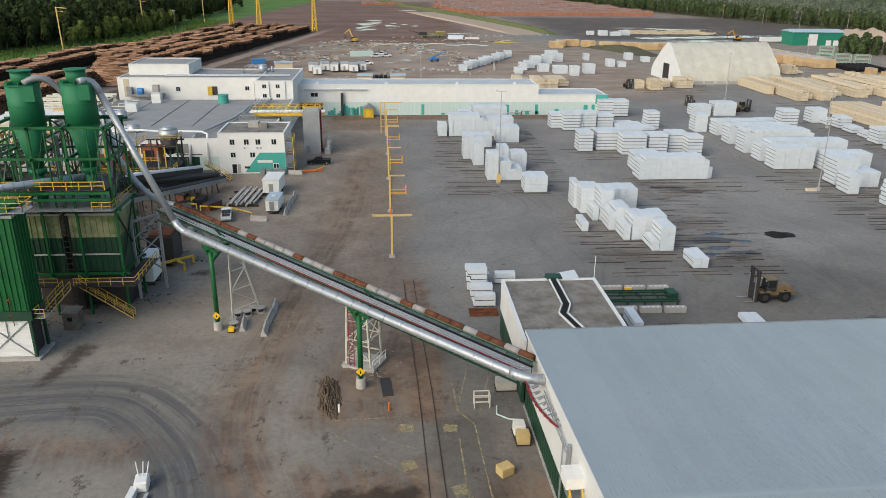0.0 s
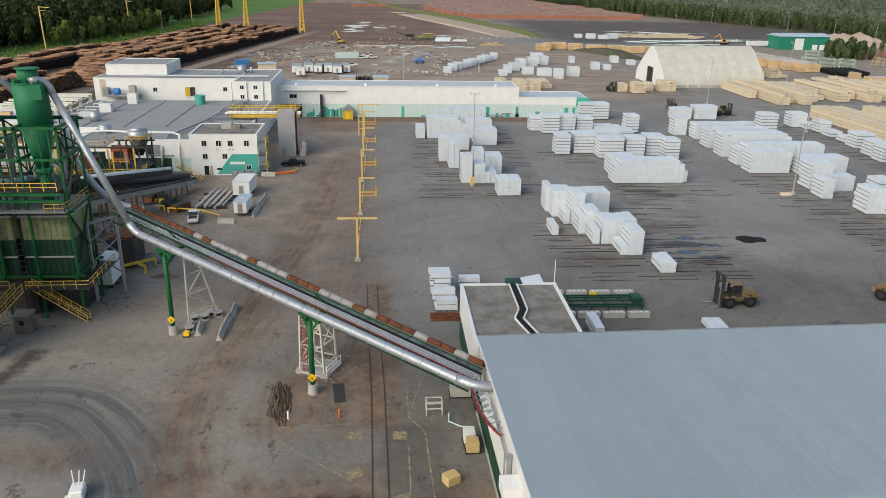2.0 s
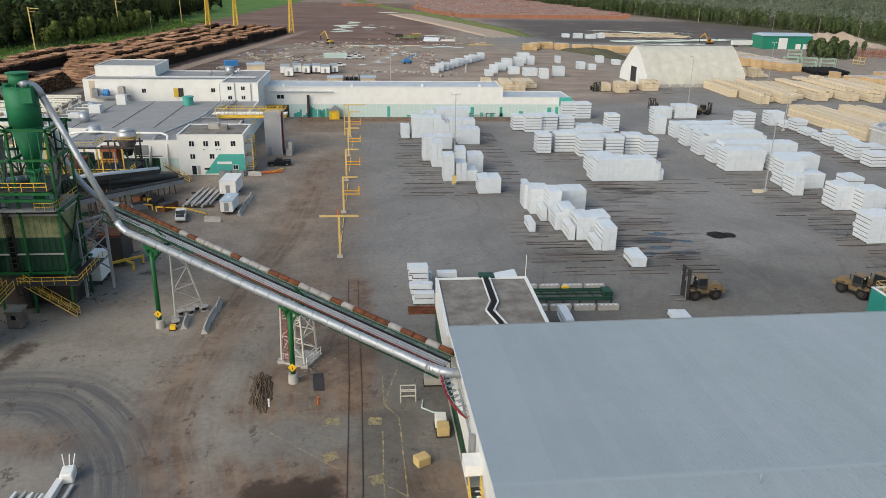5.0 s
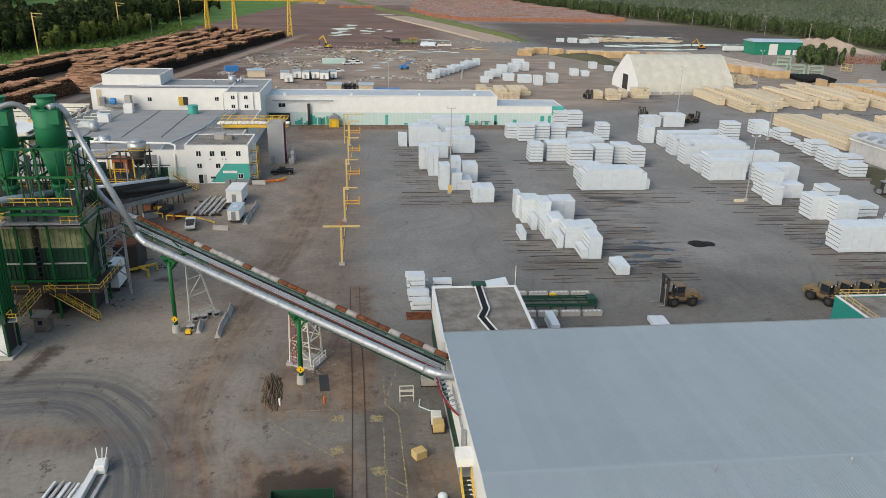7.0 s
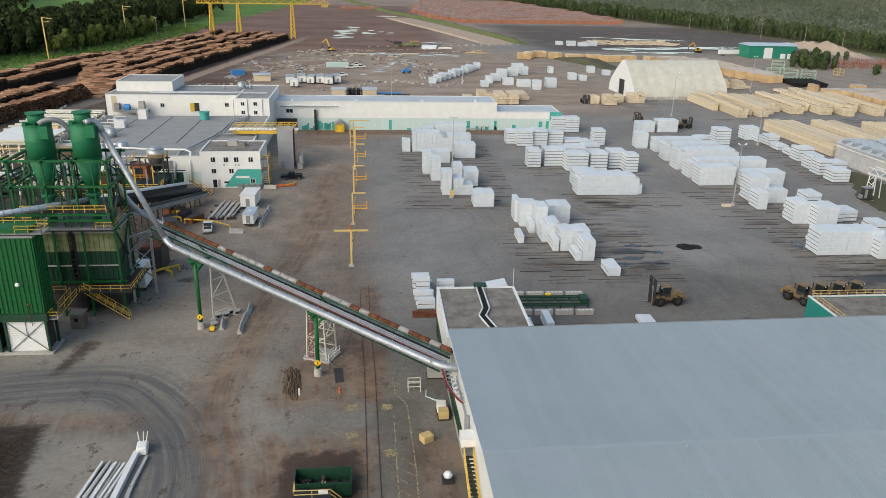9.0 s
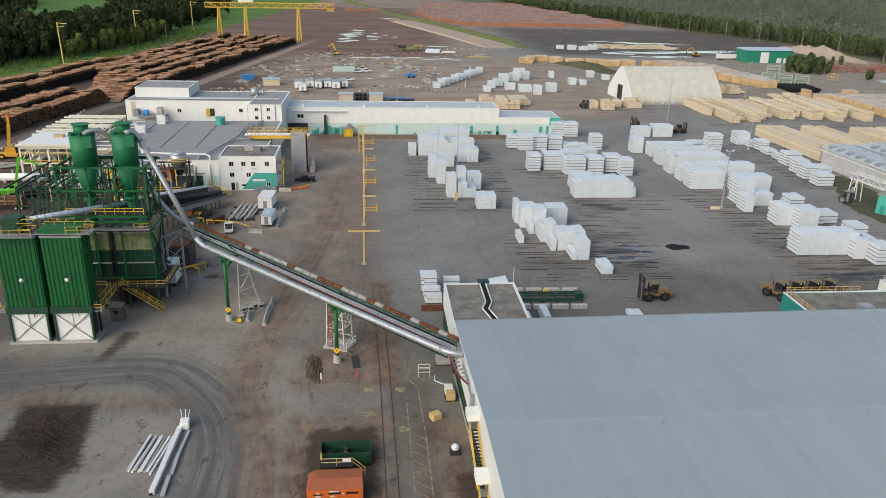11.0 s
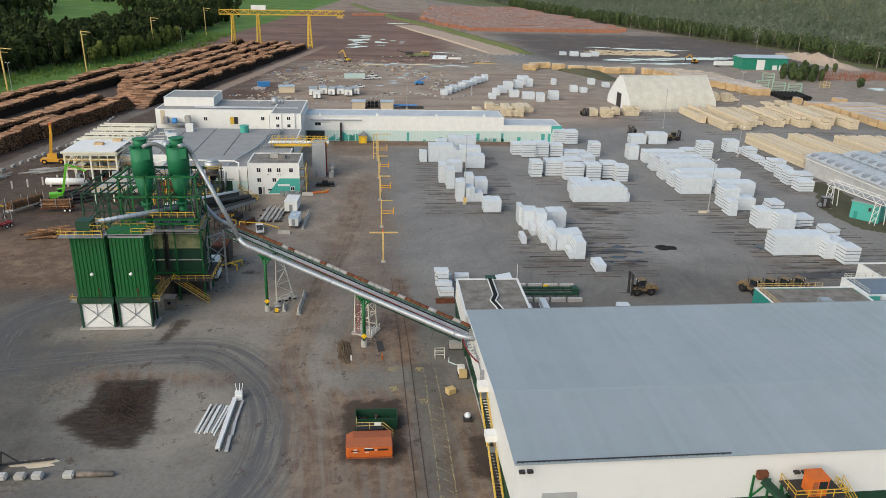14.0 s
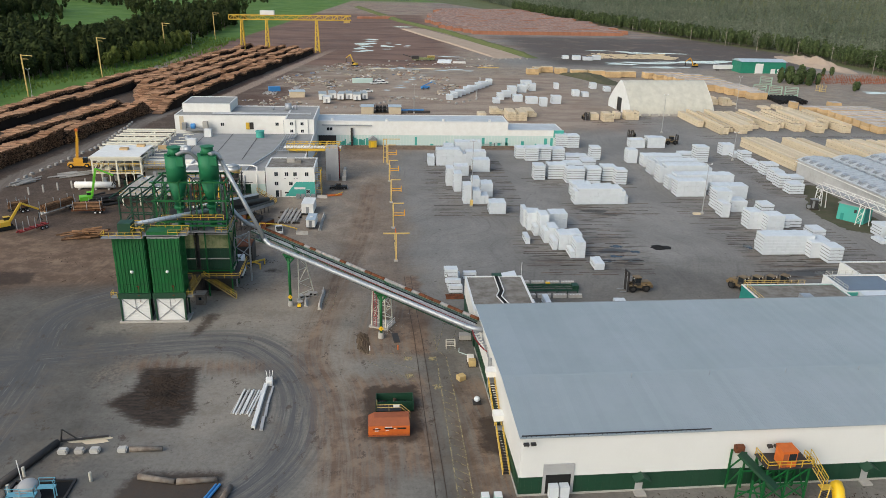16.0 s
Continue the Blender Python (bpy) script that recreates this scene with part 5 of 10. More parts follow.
# ---- mill buildings ----
def window_south(parent, x, z, y, w=1.3, h=1.3):
    """A window set on a wall that faces south at y."""
    bm = B()
    for a, b, c, d in ((-w / 2, w / 2, -h / 2, -h / 2 + 0.1), (-w / 2, w / 2, h / 2 - 0.1, h / 2), (-w / 2, -w / 2 + 0.1, -h / 2 + 0.1, h / 2 - 0.1), (w / 2 - 0.1, w / 2, -h / 2 + 0.1, h / 2 - 0.1), (-0.04, 0.04, -h / 2 + 0.1, h / 2 - 0.1)):
        box(bm, x + a, x + b, y - 0.08, y + 0.02, z + c, z + d)
    f = part("window", bm, "white_steel", parent)
    bm = B()
    box(bm, x - w / 2 + 0.09, x + w / 2 - 0.09, y - 0.03, y - 0.005, z - h / 2 + 0.09, z + h / 2 - 0.09)
    part("pane", bm, "glass_dark", f)
    return f


def flat_roof(parent, x0, x1, y0, y1, z, material="roof_grey", cap="white_steel"):
    block(parent, "roof", x0 + 0.35, x1 - 0.35, y0 + 0.35, y1 - 0.35, z - 0.35, z - 0.12, material)
    bm = B()
    box(bm, x0 - 0.06, x1 + 0.06, y0 - 0.06, y0 + 0.36, z, z + 0.12)
    box(bm, x0 - 0.06, x1 + 0.06, y1 - 0.36, y1 + 0.06, z, z + 0.12)
    box(bm, x0 - 0.06, x0 + 0.36, y0 + 0.37, y1 - 0.37, z, z + 0.12)
    box(bm, x1 - 0.36, x1 + 0.06, y0 + 0.37, y1 - 0.37, z, z + 0.12)
    part("parapet", bm, cap, parent)


def shell(parent, x0, x1, y0, y1, z0, z1, material, name="wall"):
    """Four walls with thickness."""
    block(parent, name, x0, x1, y0, y0 + 0.35, z0, z1, material)
    block(parent, name, x0, x1, y1 - 0.35, y1, z0, z1, material)
    block(parent, name, x0, x0 + 0.35, y0 + 0.351, y1 - 0.351, z0, z1, material)
    block(parent, name, x1 - 0.35, x1, y0 + 0.351, y1 - 0.351, z0, z1, material)


def build_sawmill():
    s = thing("sawmill_building", "white flat-roofed sawmill hall behind the grey roof", "building")
    for x0, x1, y0, y1, z in ((-80, -37, 254.5, 276, 12.6), (-36.99, -26, 246.5, 276, 12.8), (-78.5, -60, 262, 279, 15.8)):
        shell(s, x0, x1, y0, y1, 0 if z < 15 else 12.5, z, "white_paint")
        flat_roof(s, x0, x1, y0, y1, z)
    for x, z in ((-62, 9.2), (-41, 9.4)):
        window_south(s, x, z, 254.5, 1.4, 1.4)
    for x in (-34.5, -30.5):
        for z in (11.2, 8.4):
            window_south(s, x, z, 246.5, 1.3, 1.3)
    block(s, "door", -51.6, -50.1, 254.4, 254.5, 7.3, 10.0, "dark_steel", "dark open doorway")
    block(s, "door_leaf", -53.0, -51.65, 254.2, 254.32, 7.3, 10.0, "yellow", "yellow door leaf")
    block(s, "wall_stain", -78.2, -76.6, 254.38, 254.49, 7.0, 12.2, "lumber", "bare plywood strip")
    for x, r, h in ((-38, 1.6, 2.6), (-35, 0.5, 2.0), (-44, 0.4, 1.2)):
        bm = B()
        tube(bm, (x, 268, 12.5), (x, 268, 12.5 + h), r, r * 0.8, n=14)
        part("roof_vent", bm, "galvanised", s, smooth=True)
    bm = B()
    for y in (256, 257, 258.2):
        tube(bm, (-66, y, 13.1), (-28, y, 13.1), 0.14)
    part("roof_pipe", bm, "galvanised", s)
    for x in (-37.4, -33, -28.2):
        bm = B()
        tube(bm, (x, 246.3, 7.4), (x, 246.3, 12.7), 0.1)
        part("wall_pipe", bm, "galvanised", s)
    # rooftop machinery on the west side
    bm = B()
    tube(bm, (-73.5, 252.5, 8.8), (-72.0, 252.5, 8.8), 1.1, n=14)
    part("fan_housing", bm, "blue", s)
    for x0, x1, y0, y1, z0, z1, m in ((-75, -66, 250.6, 253.8, 7.4, 8.0, "grey_steel"), (-68.8, -67, 251, 253, 8.0, 10.8, "concrete"), (-77, -75.4, 252.6, 254.2, 7.4, 10.0, "grey_steel")):
        block(s, "machine_base", x0, x1, y0, y1, z0, z1, m)


build_sawmill()


def build_mid():
    s = thing("machine_hall", "white hall with a wide weathered grey flat roof", "building")
    x0, x1, y0, y1, z = -78, -26, 190.5, 246.2, 7.4
    block(s, "wall", -62, -37, y0, y0 + 0.35, 3.2, z, "white_paint")
    block(s, "wall", -62, -50.6, y0 + 0.02, y0 + 0.33, 0, 3.19, "pale_teal")
    block(s, "wall", -41.5, -37, y0 + 0.02, y0 + 0.33, 0, 3.19, "pale_teal")
    block(s, "wall", -62, -61.6, y0 + 0.36, 205, 0, z, "white_paint")
    block(s, "wall", x0, x0 + 0.35, 205, y1, 0, z, "white_paint")
    block(s, "wall", x0 + 0.36, -62.1, 204.8, 205.2, 0, z, "white_paint")
    block(s, "wall", x1 - 0.35, x1, 200.3, y1, 0, z, "white_paint")
    block(s, "roof", -61.6, -36.4, y0 + 0.36, 205.2, z - 0.3, z - 0.1, "roof_grey")
    block(s, "roof", x0 + 0.4, x1 - 0.4, 205.21, y1, z - 0.3, z - 0.1, "roof_grey")
    bm = B()
    for xx in (-66.5, -56.5, -46.5):
        box(bm, xx - 0.12, xx + 0.12, 206, y1 - 0.2, z - 0.1, z - 0.04)
    part("roof_seam", bm, "dark_steel", s)
    bm = B()
    box(bm, -62, -36.5, y0 - 0.06, y0 + 0.36, z, z + 0.12)
    box(bm, -62.05, -61.6, y0 + 0.37, 205, z, z + 0.12)
    box(bm, x0, -62.06, 204.8, 205.2, z, z + 0.12)
    part("parapet", bm, "white_steel", s)
    block(s, "bay_opening", -50.5, -41.6, y0 + 0.4, y0 + 3, 0, 3.3, "dark_steel", "dark open machine bay")
    for x in (-54.6, -47.2):
        block(s, "louvre", x, x + 1.8, y0 - 0.05, y0 - 0.001, 4.0, 6.3, "dark_steel", "dark shuttered opening")
        block(s, "louvre_leaf", x + 1.85, x + 3.4, y0 - 0.07, y0 - 0.001, 4.0, 6.3, "grey_steel", "half-open shutter")
    bm = B()
    ringed(bm, arc((-43.5, 190.0, 1.5), (-43.5, 190.0, 8.2), (-42.0, 194, 8.0), 8) + [Vector((-37.5, 214, 7.9)), Vector((-36.0, 232, 7.9)), Vector((-33, 236, 7.9)), Vector((-32, 243, 7.9))], 0.32, n=10)
    part("roof_pipe", bm, "galvanised", s, smooth=True)
    bm = B()
    ringed(bm, arc((-64, 193, 7.9), (-60, 193.5, 9.4), (-52, 193, 8.8), 6) + [Vector((-41, 192.6, 8.7)), Vector((-39.6, 192.3, 8.2)), Vector((-39.5, 190.2, 6.0)), Vector((-39.5, 190.2, 0.5))], 0.26, n=10)
    part("white_pipe", bm, "white_paint", s, smooth=True)
    bm = B()
    tube(bm, (-45.5, 240, 7.3), (-45.5, 240, 9.6), 1.5, n=18)
    tube(bm, (-45.5, 240, 9.6), (-45.5, 240, 9.8), 1.7, n=18)
    part("roof_fan", bm, "teal", s, "teal round roof fan")
    for x, y, r, h, nm in ((-58.5, 199, 1.5, 1.6, "dust_dome"), (-66, 214, 1.3, 2.2, "round_vent"), (-70, 232, 1.1, 1.8, "round_vent")):
        bm = B()
        tube(bm, (x, y, 7.3), (x, y, 7.3 + h), r, n=16)
        bmesh.ops.create_uvsphere(bm, u_segments=16, v_segments=8, radius=r, matrix=pose(x, y, 7.3 + h) @ Matrix.Diagonal((1, 1, 0.4, 1)))
        part(nm, bm, "galvanised", s, smooth=True)
    for x, y, w, d, h in ((-69, 226, 3, 2.4, 2.2), (-66, 240, 2.6, 2, 2.8), (-72, 219, 4, 2.2, 1.2)):
        block(s, "air_handler", x, x + w, y, y + d, 7.3, 7.3 + h, "white_steel")
    # pipe rack on the roof near the yellow gantry
    bm = B()
    for i in range(5):
        tube(bm, (-36 + i * 0.9, 214, 8.6), (-36 + i * 0.9, 240, 8.6), 0.13)
    for y in (214, 220, 226, 232, 238):
        bar(bm, (-36.4, y, 8.4), (-31.9, y, 8.4), 0.14)
        bar(bm, (-36.2, y, 7.3), (-36.2, y, 8.4), 0.12)
        bar(bm, (-32.1, y, 7.3), (-32.1, y, 8.4), 0.12)
    part("roof_pipe_rack", bm, "galvanised", s)


build_mid()


def build_office():
    s = thing("office_block", "white three-storey office with a teal corner and flat roof", "building")
    x0, x1, y0, y1, z = -36.2, -21.2, 187.0, 200.0, 9.4
    shell(s, x0, x1, y0, y1, 0, z, "white_paint")
    flat_roof(s, x0, x1, y0, y1, z, "roof_brown")
    for x in (-33.0, -29.8, -27.2, -23.6):
        window_south(s, x, 7.4, y0, 1.25, 1.4)
    for x in (-33.0, -28.6):
        window_south(s, x, 4.4, y0, 1.25, 1.3)
    window_south(s, -23.4, 1.8, y0 - 0.03, 1.3, 1.2)
    bm = B()
    prism(bm, [(-30.6, 0.3), (-21.25, 0.3), (-21.25, 4.9), (-27.0, 4.9), (-28.8, 2.6)], "y", y0 - 0.025, y0 - 0.004)
    part("teal_panel", bm, "teal", s, "teal painted wall corner")
    block(s, "sign_board", -27.6, -24.2, y0 - 0.06, y0 - 0.03, 2.55, 3.15, "white_steel", "plain white sign board")
    block(s, "door", -33.4, -32.4, y0 - 0.05, y0 - 0.001, 0.1, 2.2, "glass_dark", "dark glazed door")
    block(s, "door", -32.2, -31.5, y0 - 0.05, y0 - 0.001, 0.1, 2.2, "concrete", "grey door")
    block(s, "low_window", -30.6, -29.4, y0 - 0.05, y0 - 0.001, 1.2, 1.7, "dark_steel")
    for x in (-30.5, -27.6, -26.8):
        block(s, "wall_lamp", x, x + 0.35, y0 - 0.16, y0 - 0.001, 5.9, 6.15, "grey_steel")
    block(s, "roof_unit", -30.4, -28.0, 194, 196.4, z - 0.1, z + 1.2, "concrete")
    block(s, "roof_unit", -27.8, -25.9, 193.4, 195.2, z - 0.1, z + 0.9, "roof_brown")
    for k in range(3):
        zz = 1.2 + k * 3.0
        bm = B()
        rails(bm, [(-21.1, 187.6, zz), (-19.4, 187.6, zz), (-19.4, 191.6, zz), (-21.1, 191.6, zz)])
        part("landing_rail", bm, "yellow", s)
        block(s, "landing", -21.19, -19.3, 187.5, 191.7, zz - 0.12, zz, "grey_steel")
    bm = B()
    for x, y in ((-19.4, 187.6), (-19.4, 191.6)):
        bar(bm, (x, y, 0), (x, y, 8.3), 0.16)
    part("landing_post", bm, "yellow", s)
    for i in range(4):
        block(s, "waste_bin", -27.0 + i * 1.5, -25.8 + i * 1.5, 185.2, 186.3, 0, 1.3, "grey_steel")


build_office()


def build_filter():
    s = thing("filter_house", "tall grey steel filter house beside the yellow gantry", "filter house")
    block(s, "body", -19.0, -14.8, 206.2, 213.0, 0, 10.8, "grey_clad")
    bm = B()
    for i in range(9):
        box(bm, -18.9 + i * 0.5, -18.8 + i * 0.5, 206.1, 206.2, 0.2, 10.7)
    part("rib", bm, "grey_clad", s)
    block(s, "door", -18.4, -17.4, 206.05, 206.19, 0.1, 2.2, "grey_steel", "grey steel door")
    bm = B()
    rails(bm, [(-19, 206.2, 10.8), (-14.9, 206.2, 10.8), (-14.9, 212.9, 10.8), (-19, 212.9, 10.8)], closed=True)
    part("railing", bm, "yellow", s)
    bm = B()
    tube(bm, (-14.6, 207.5, 0.4), (-14.6, 207.5, 11.2), 0.2)
    part("red_riser", bm, "red", s)
    bm = B()
    box(bm, -13.8, -12.4, 205.6, 212, 0, 1.4)
    for zz in (1.41, 2.4):
        box(bm, -13.3, -12.4, 207, 212, zz, zz + 0.9)
    part("block_wall", bm, "concrete", s)


build_filter()


def build_gantry():
    s = thing("yellow_gantry", "yellow steel pipe gantry between roof and filter house", "gantry")
    bm = B()
    for y in (216.5, 220.0):
        bar(bm, (-33, y, 8.2), (-14.5, y, 8.2), 0.25, 0.7)
        bar(bm, (-33, y, 10.4), (-14.5, y, 10.4), 0.16)
        for i in range(8):
            x = -33 + i * 2.3
            bar(bm, (x, y, 8.2), (x + 2.3, y, 10.4), 0.12)
            bar(bm, (x, y, 8.2), (x, y, 10.4), 0.12)
    part("truss", bm, "yellow", s)
    bm = B()
    for k, x in ((-1, -26), (1, -26)):
        bar(bm, (x, 216.6, 0), (x, 216.6, 8), 0.3)
        bar(bm, (x, 216.6, 3.5), (x + k * 4, 216.6, 8), 0.2)
    part("support", bm, "yellow", s)
    bm = B()
    for i in range(4):
        tube(bm, (-34, 217 + i * 0.8, 8.75), (-14.4, 217 + i * 0.8, 8.75), 0.22)
    part("pipe", bm, "white_paint", s)
    block(s, "walk_deck", -32, -20, 215.2, 216.3, 8.0, 8.15, "yellow")


build_gantry()


def build_far_hall():
    s = thing("sorter_building", "long low white building with a faded teal lower band", "building")
    for nm, x0, x1, z in (("high", -27, 51.4, 9.6), ("low", 51.41, 74.6, 6.3)):
        shell(s, x0, x1, 259.6, 275, 4.2, z, "white_paint")
        block(s, "lower_wall", x0, x1, 259.65, 260.0, 0, 4.19, "pale_teal", "faded teal painted band")
        block(s, "roof", x0 + 0.36, x1 - 0.36, 260, 274.6, z - 0.3, z - 0.15, "kiln_roof")
        bm = B()
        box(bm, x0 - 0.05, x1 + 0.04, 259.5, 259.98, z, z + 0.35)
        part("fascia", bm, "white_steel", s)
        n = int((x1 - x0) / 1.2)
        bm = B()
        for i in range(n):
            xx = x0 + (i + 0.5) * (x1 - x0) / n
            box(bm, xx - 0.03, xx + 0.03, 259.585, 259.6, 4.25, z - 0.05)
            box(bm, xx - 0.03, xx + 0.03, 259.635, 259.65, 0.1, 4.15)
        part("rib", bm, "white_paint", s)
    rnd = random.Random(3)
    for i in range(26):
        x = -17 + i * 0.95 if i < 12 else rnd.uniform(-3, 72)
        h = rnd.uniform(0.6, 3.6)
        block(s, "teal_patch", x, x + rnd.uniform(0.6, 1.4), 259.62, 259.645, 0.1, h, "teal")
    block(s, "teal_end", 70.5, 74.7, 259.4, 259.59, 3.6, 6.6, "teal", "bright teal wall end")
    block(s, "dark_opening", -25.5, -18.5, 259.3, 259.6, 0, 4.0, "dark_steel")
    window_south(s, -21.0, 6.6, 259.6, 2.4, 1.4)
    bm = B()
    tube(bm, (-24, 259.0, 8.3), (-4, 259.0, 8.3), 0.2)
    tube(bm, (28, 259.0, 0.8), (46, 259.0, 0.8), 0.15)
    part("wall_pipe", bm, "galvanised", s)
    block(s, "dark_post", -12.6, -11.8, 258.6, 259.3, 0, 7.2, "dark_steel")
    for x in (-20, 2, 25, 44):
        bm = B()
        tube(bm, (x, 262, 9.4), (x, 262, 10.4), 0.7, 0.5, n=12)
        part("roof_vent", bm, "white_steel", s)
    for x in (34.5, 38.5, 46.0):
        bm = B()
        bar(bm, (x, 258.6, 0), (x, 258.6, 1.4), 0.2)
        bar(bm, (x, 258.6, 1.4), (x + 3, 258.6, 1.4), 0.15)
        part("guard_rail", bm, "dark_steel", s)


build_far_hall()
k = thing("yellow_kiosk", "small yellow door hut with a pitched roof", "hut")
block(k, "body", -5.4, -2.2, 255.5, 258.5, 0, 2.9, "yellow")
bm = B()
prism(bm, [(-5.7, 2.9), (-1.9, 2.9), (-3.8, 4.3)], "y", 255.2, 258.7)
part("roof", bm, "grey_steel", k)
block(k, "door", -4.5, -3.1, 255.4, 255.49, 0.1, 2.2, "sign_yellow")


# ---- masts and poles ----
def mast(x, y, first=False):
    s = thing("plug_in_mast", "yellow steel mast with cross arm and outlet cradle", "mast", "yellow masts in a row")
    bm = B()
    bar(bm, (x, y, 0), (x, y, 7.3), 0.36)
    part("pole", bm, "yellow_pale", s)
    block(s, "footing", x - 0.5, x + 0.5, y - 0.5, y + 0.5, 0, 0.35, "concrete")
    if first:
        bm = B()
        bar(bm, (x - 3.2, y, 7.3), (x + 3.3, y, 7.3), 0.3)
        part("cross_arm", bm, "yellow_pale", s)
        bm = B()
        tube(bm, (x - 0.1, y, 7.5), (x - 0.1, y, 8.6), 0.2, 0.05)
        part("beacon", bm, "orange", s)
    else:
        bm = B()
        bar(bm, (x - 0.1, y, 7.3), (x + 2.9, y, 7.3), 0.26)
        part("cross_arm", bm, "yellow_pale", s)
        bm = B()
        for zz in (3.8, 4.5):
            bar(bm, (x, y, zz), (x + 3.1, y, zz), 0.2)
        bar(bm, (x + 3.1, y, 3.6), (x + 3.1, y, 5.4), 0.25)
        bar(bm, (x + 3.1, y - 1.0, 3.9), (x + 3.1, y + 1.0, 3.9), 0.2)
        part("outlet_cradle", bm, "orange_yellow", s)


for i, y in enumerate((131.9, 156.8, 181.0, 205.3, 228.5)):
    mast(3.0 - 0.25 * i, y, i == 0)
k = thing("mast_line_frame", "tall yellow steel frame at the head of the mast line", "frame")
bm = B()
for x in (0.4, 1.6):
    bar(bm, (x, 231.0, 0), (x, 231.0, 9.0), 0.3)
for z in (2, 4, 6, 8.8):
    bar(bm, (0.4, 231, z), (1.6, 231, z), 0.2)
bar(bm, (0.4, 231, 8.9), (6.5, 231, 8.9), 0.25)
part("frame", bm, "yellow_pale", k)
bm = B()
for y in (139, 147, 164, 172, 189, 197, 213, 221):
    tube(bm, (2.9, y, 0.12), (2.9, y + 6, 0.12), 0.09)
part("ground_pipe", bm, "yellow_pale", k)


def light_pole(x, y, h, box_z=0.0, heads=2):
    s = thing("light_pole", "tall galvanised yard light pole with floodlights", "light pole", "yard light poles")
    bm = B()
    tube(bm, (x, y, 0.5), (x, y, h), 0.15, 0.08, n=10)
    part("pole", bm, "pole_grey", s)
    bm = B()
    tube(bm, (x, y, 0), (x, y, 0.6), 0.55, n=12)
    part("footing", bm, "concrete", s)
    bm = B()
    bar(bm, (x - 1.0, y, h), (x + 1.0, y, h), 0.14)
    part("cross_bar", bm, "pole_grey", s)
    for k in (-1, 1):
        bm = B()
        bar(bm, (x + k * 0.6, y, h + 0.05), (x + k * 1.05, y - 0.12, h + 0.38), 0.42, 0.24)
        part("floodlight", bm, "white_steel", s)
    if box_z:
        block(s, "switch_box", x - 0.45, x + 0.45, y - 0.7, y - 0.2, 0.5, 2.2, "yellow_pale", "pale yellow guard box")


light_pole(27.0, 176.9, 20.3, 1)
light_pole(126.9, 287.4, 17.0)
light_pole(96.9, 168.8, 15.4)
light_pole(191.6, 352.0, 16.7)
light_pole(137.0, 236.0, 11.0)
light_pole(16.0, 330.0, 14.0)
block(tagged(new("pole_base"), "tan concrete pole base block", "block"), "slab", 93.9, 96.1, 167.8, 168.7, 0, 0.55, "lumber")


def log_mast(x, y, h, arm=5.0, lean=0.4):
    s = thing("log_yard_mast", "tall yellow steel mast with a short arm at the log deck", "mast", "log yard masts")
    bm = B()
    bar(bm, (x, y, 0), (x - lean, y, h), 0.55)
    part("pole", bm, "yellow_pale", s)
    bm = B()
    bar(bm, (x - lean, y, h - 0.4), (x + arm, y, h - 0.8), 0.35)
    bar(bm, (x - lean, y, h - 2.2), (x + arm * 0.6, y, h - 2.4), 0.25)
    part("arm", bm, "yellow_pale", s)


for x, y, h in ((-170.7, 442, 23.8), (-178, 356, 23), (-163, 560, 24), (-152, 690, 24)):
    log_mast(x, y, h)
for x, y, h in ((-181.9, 369, 14), (-150, 590, 14)):
    light_pole(x, y, h)


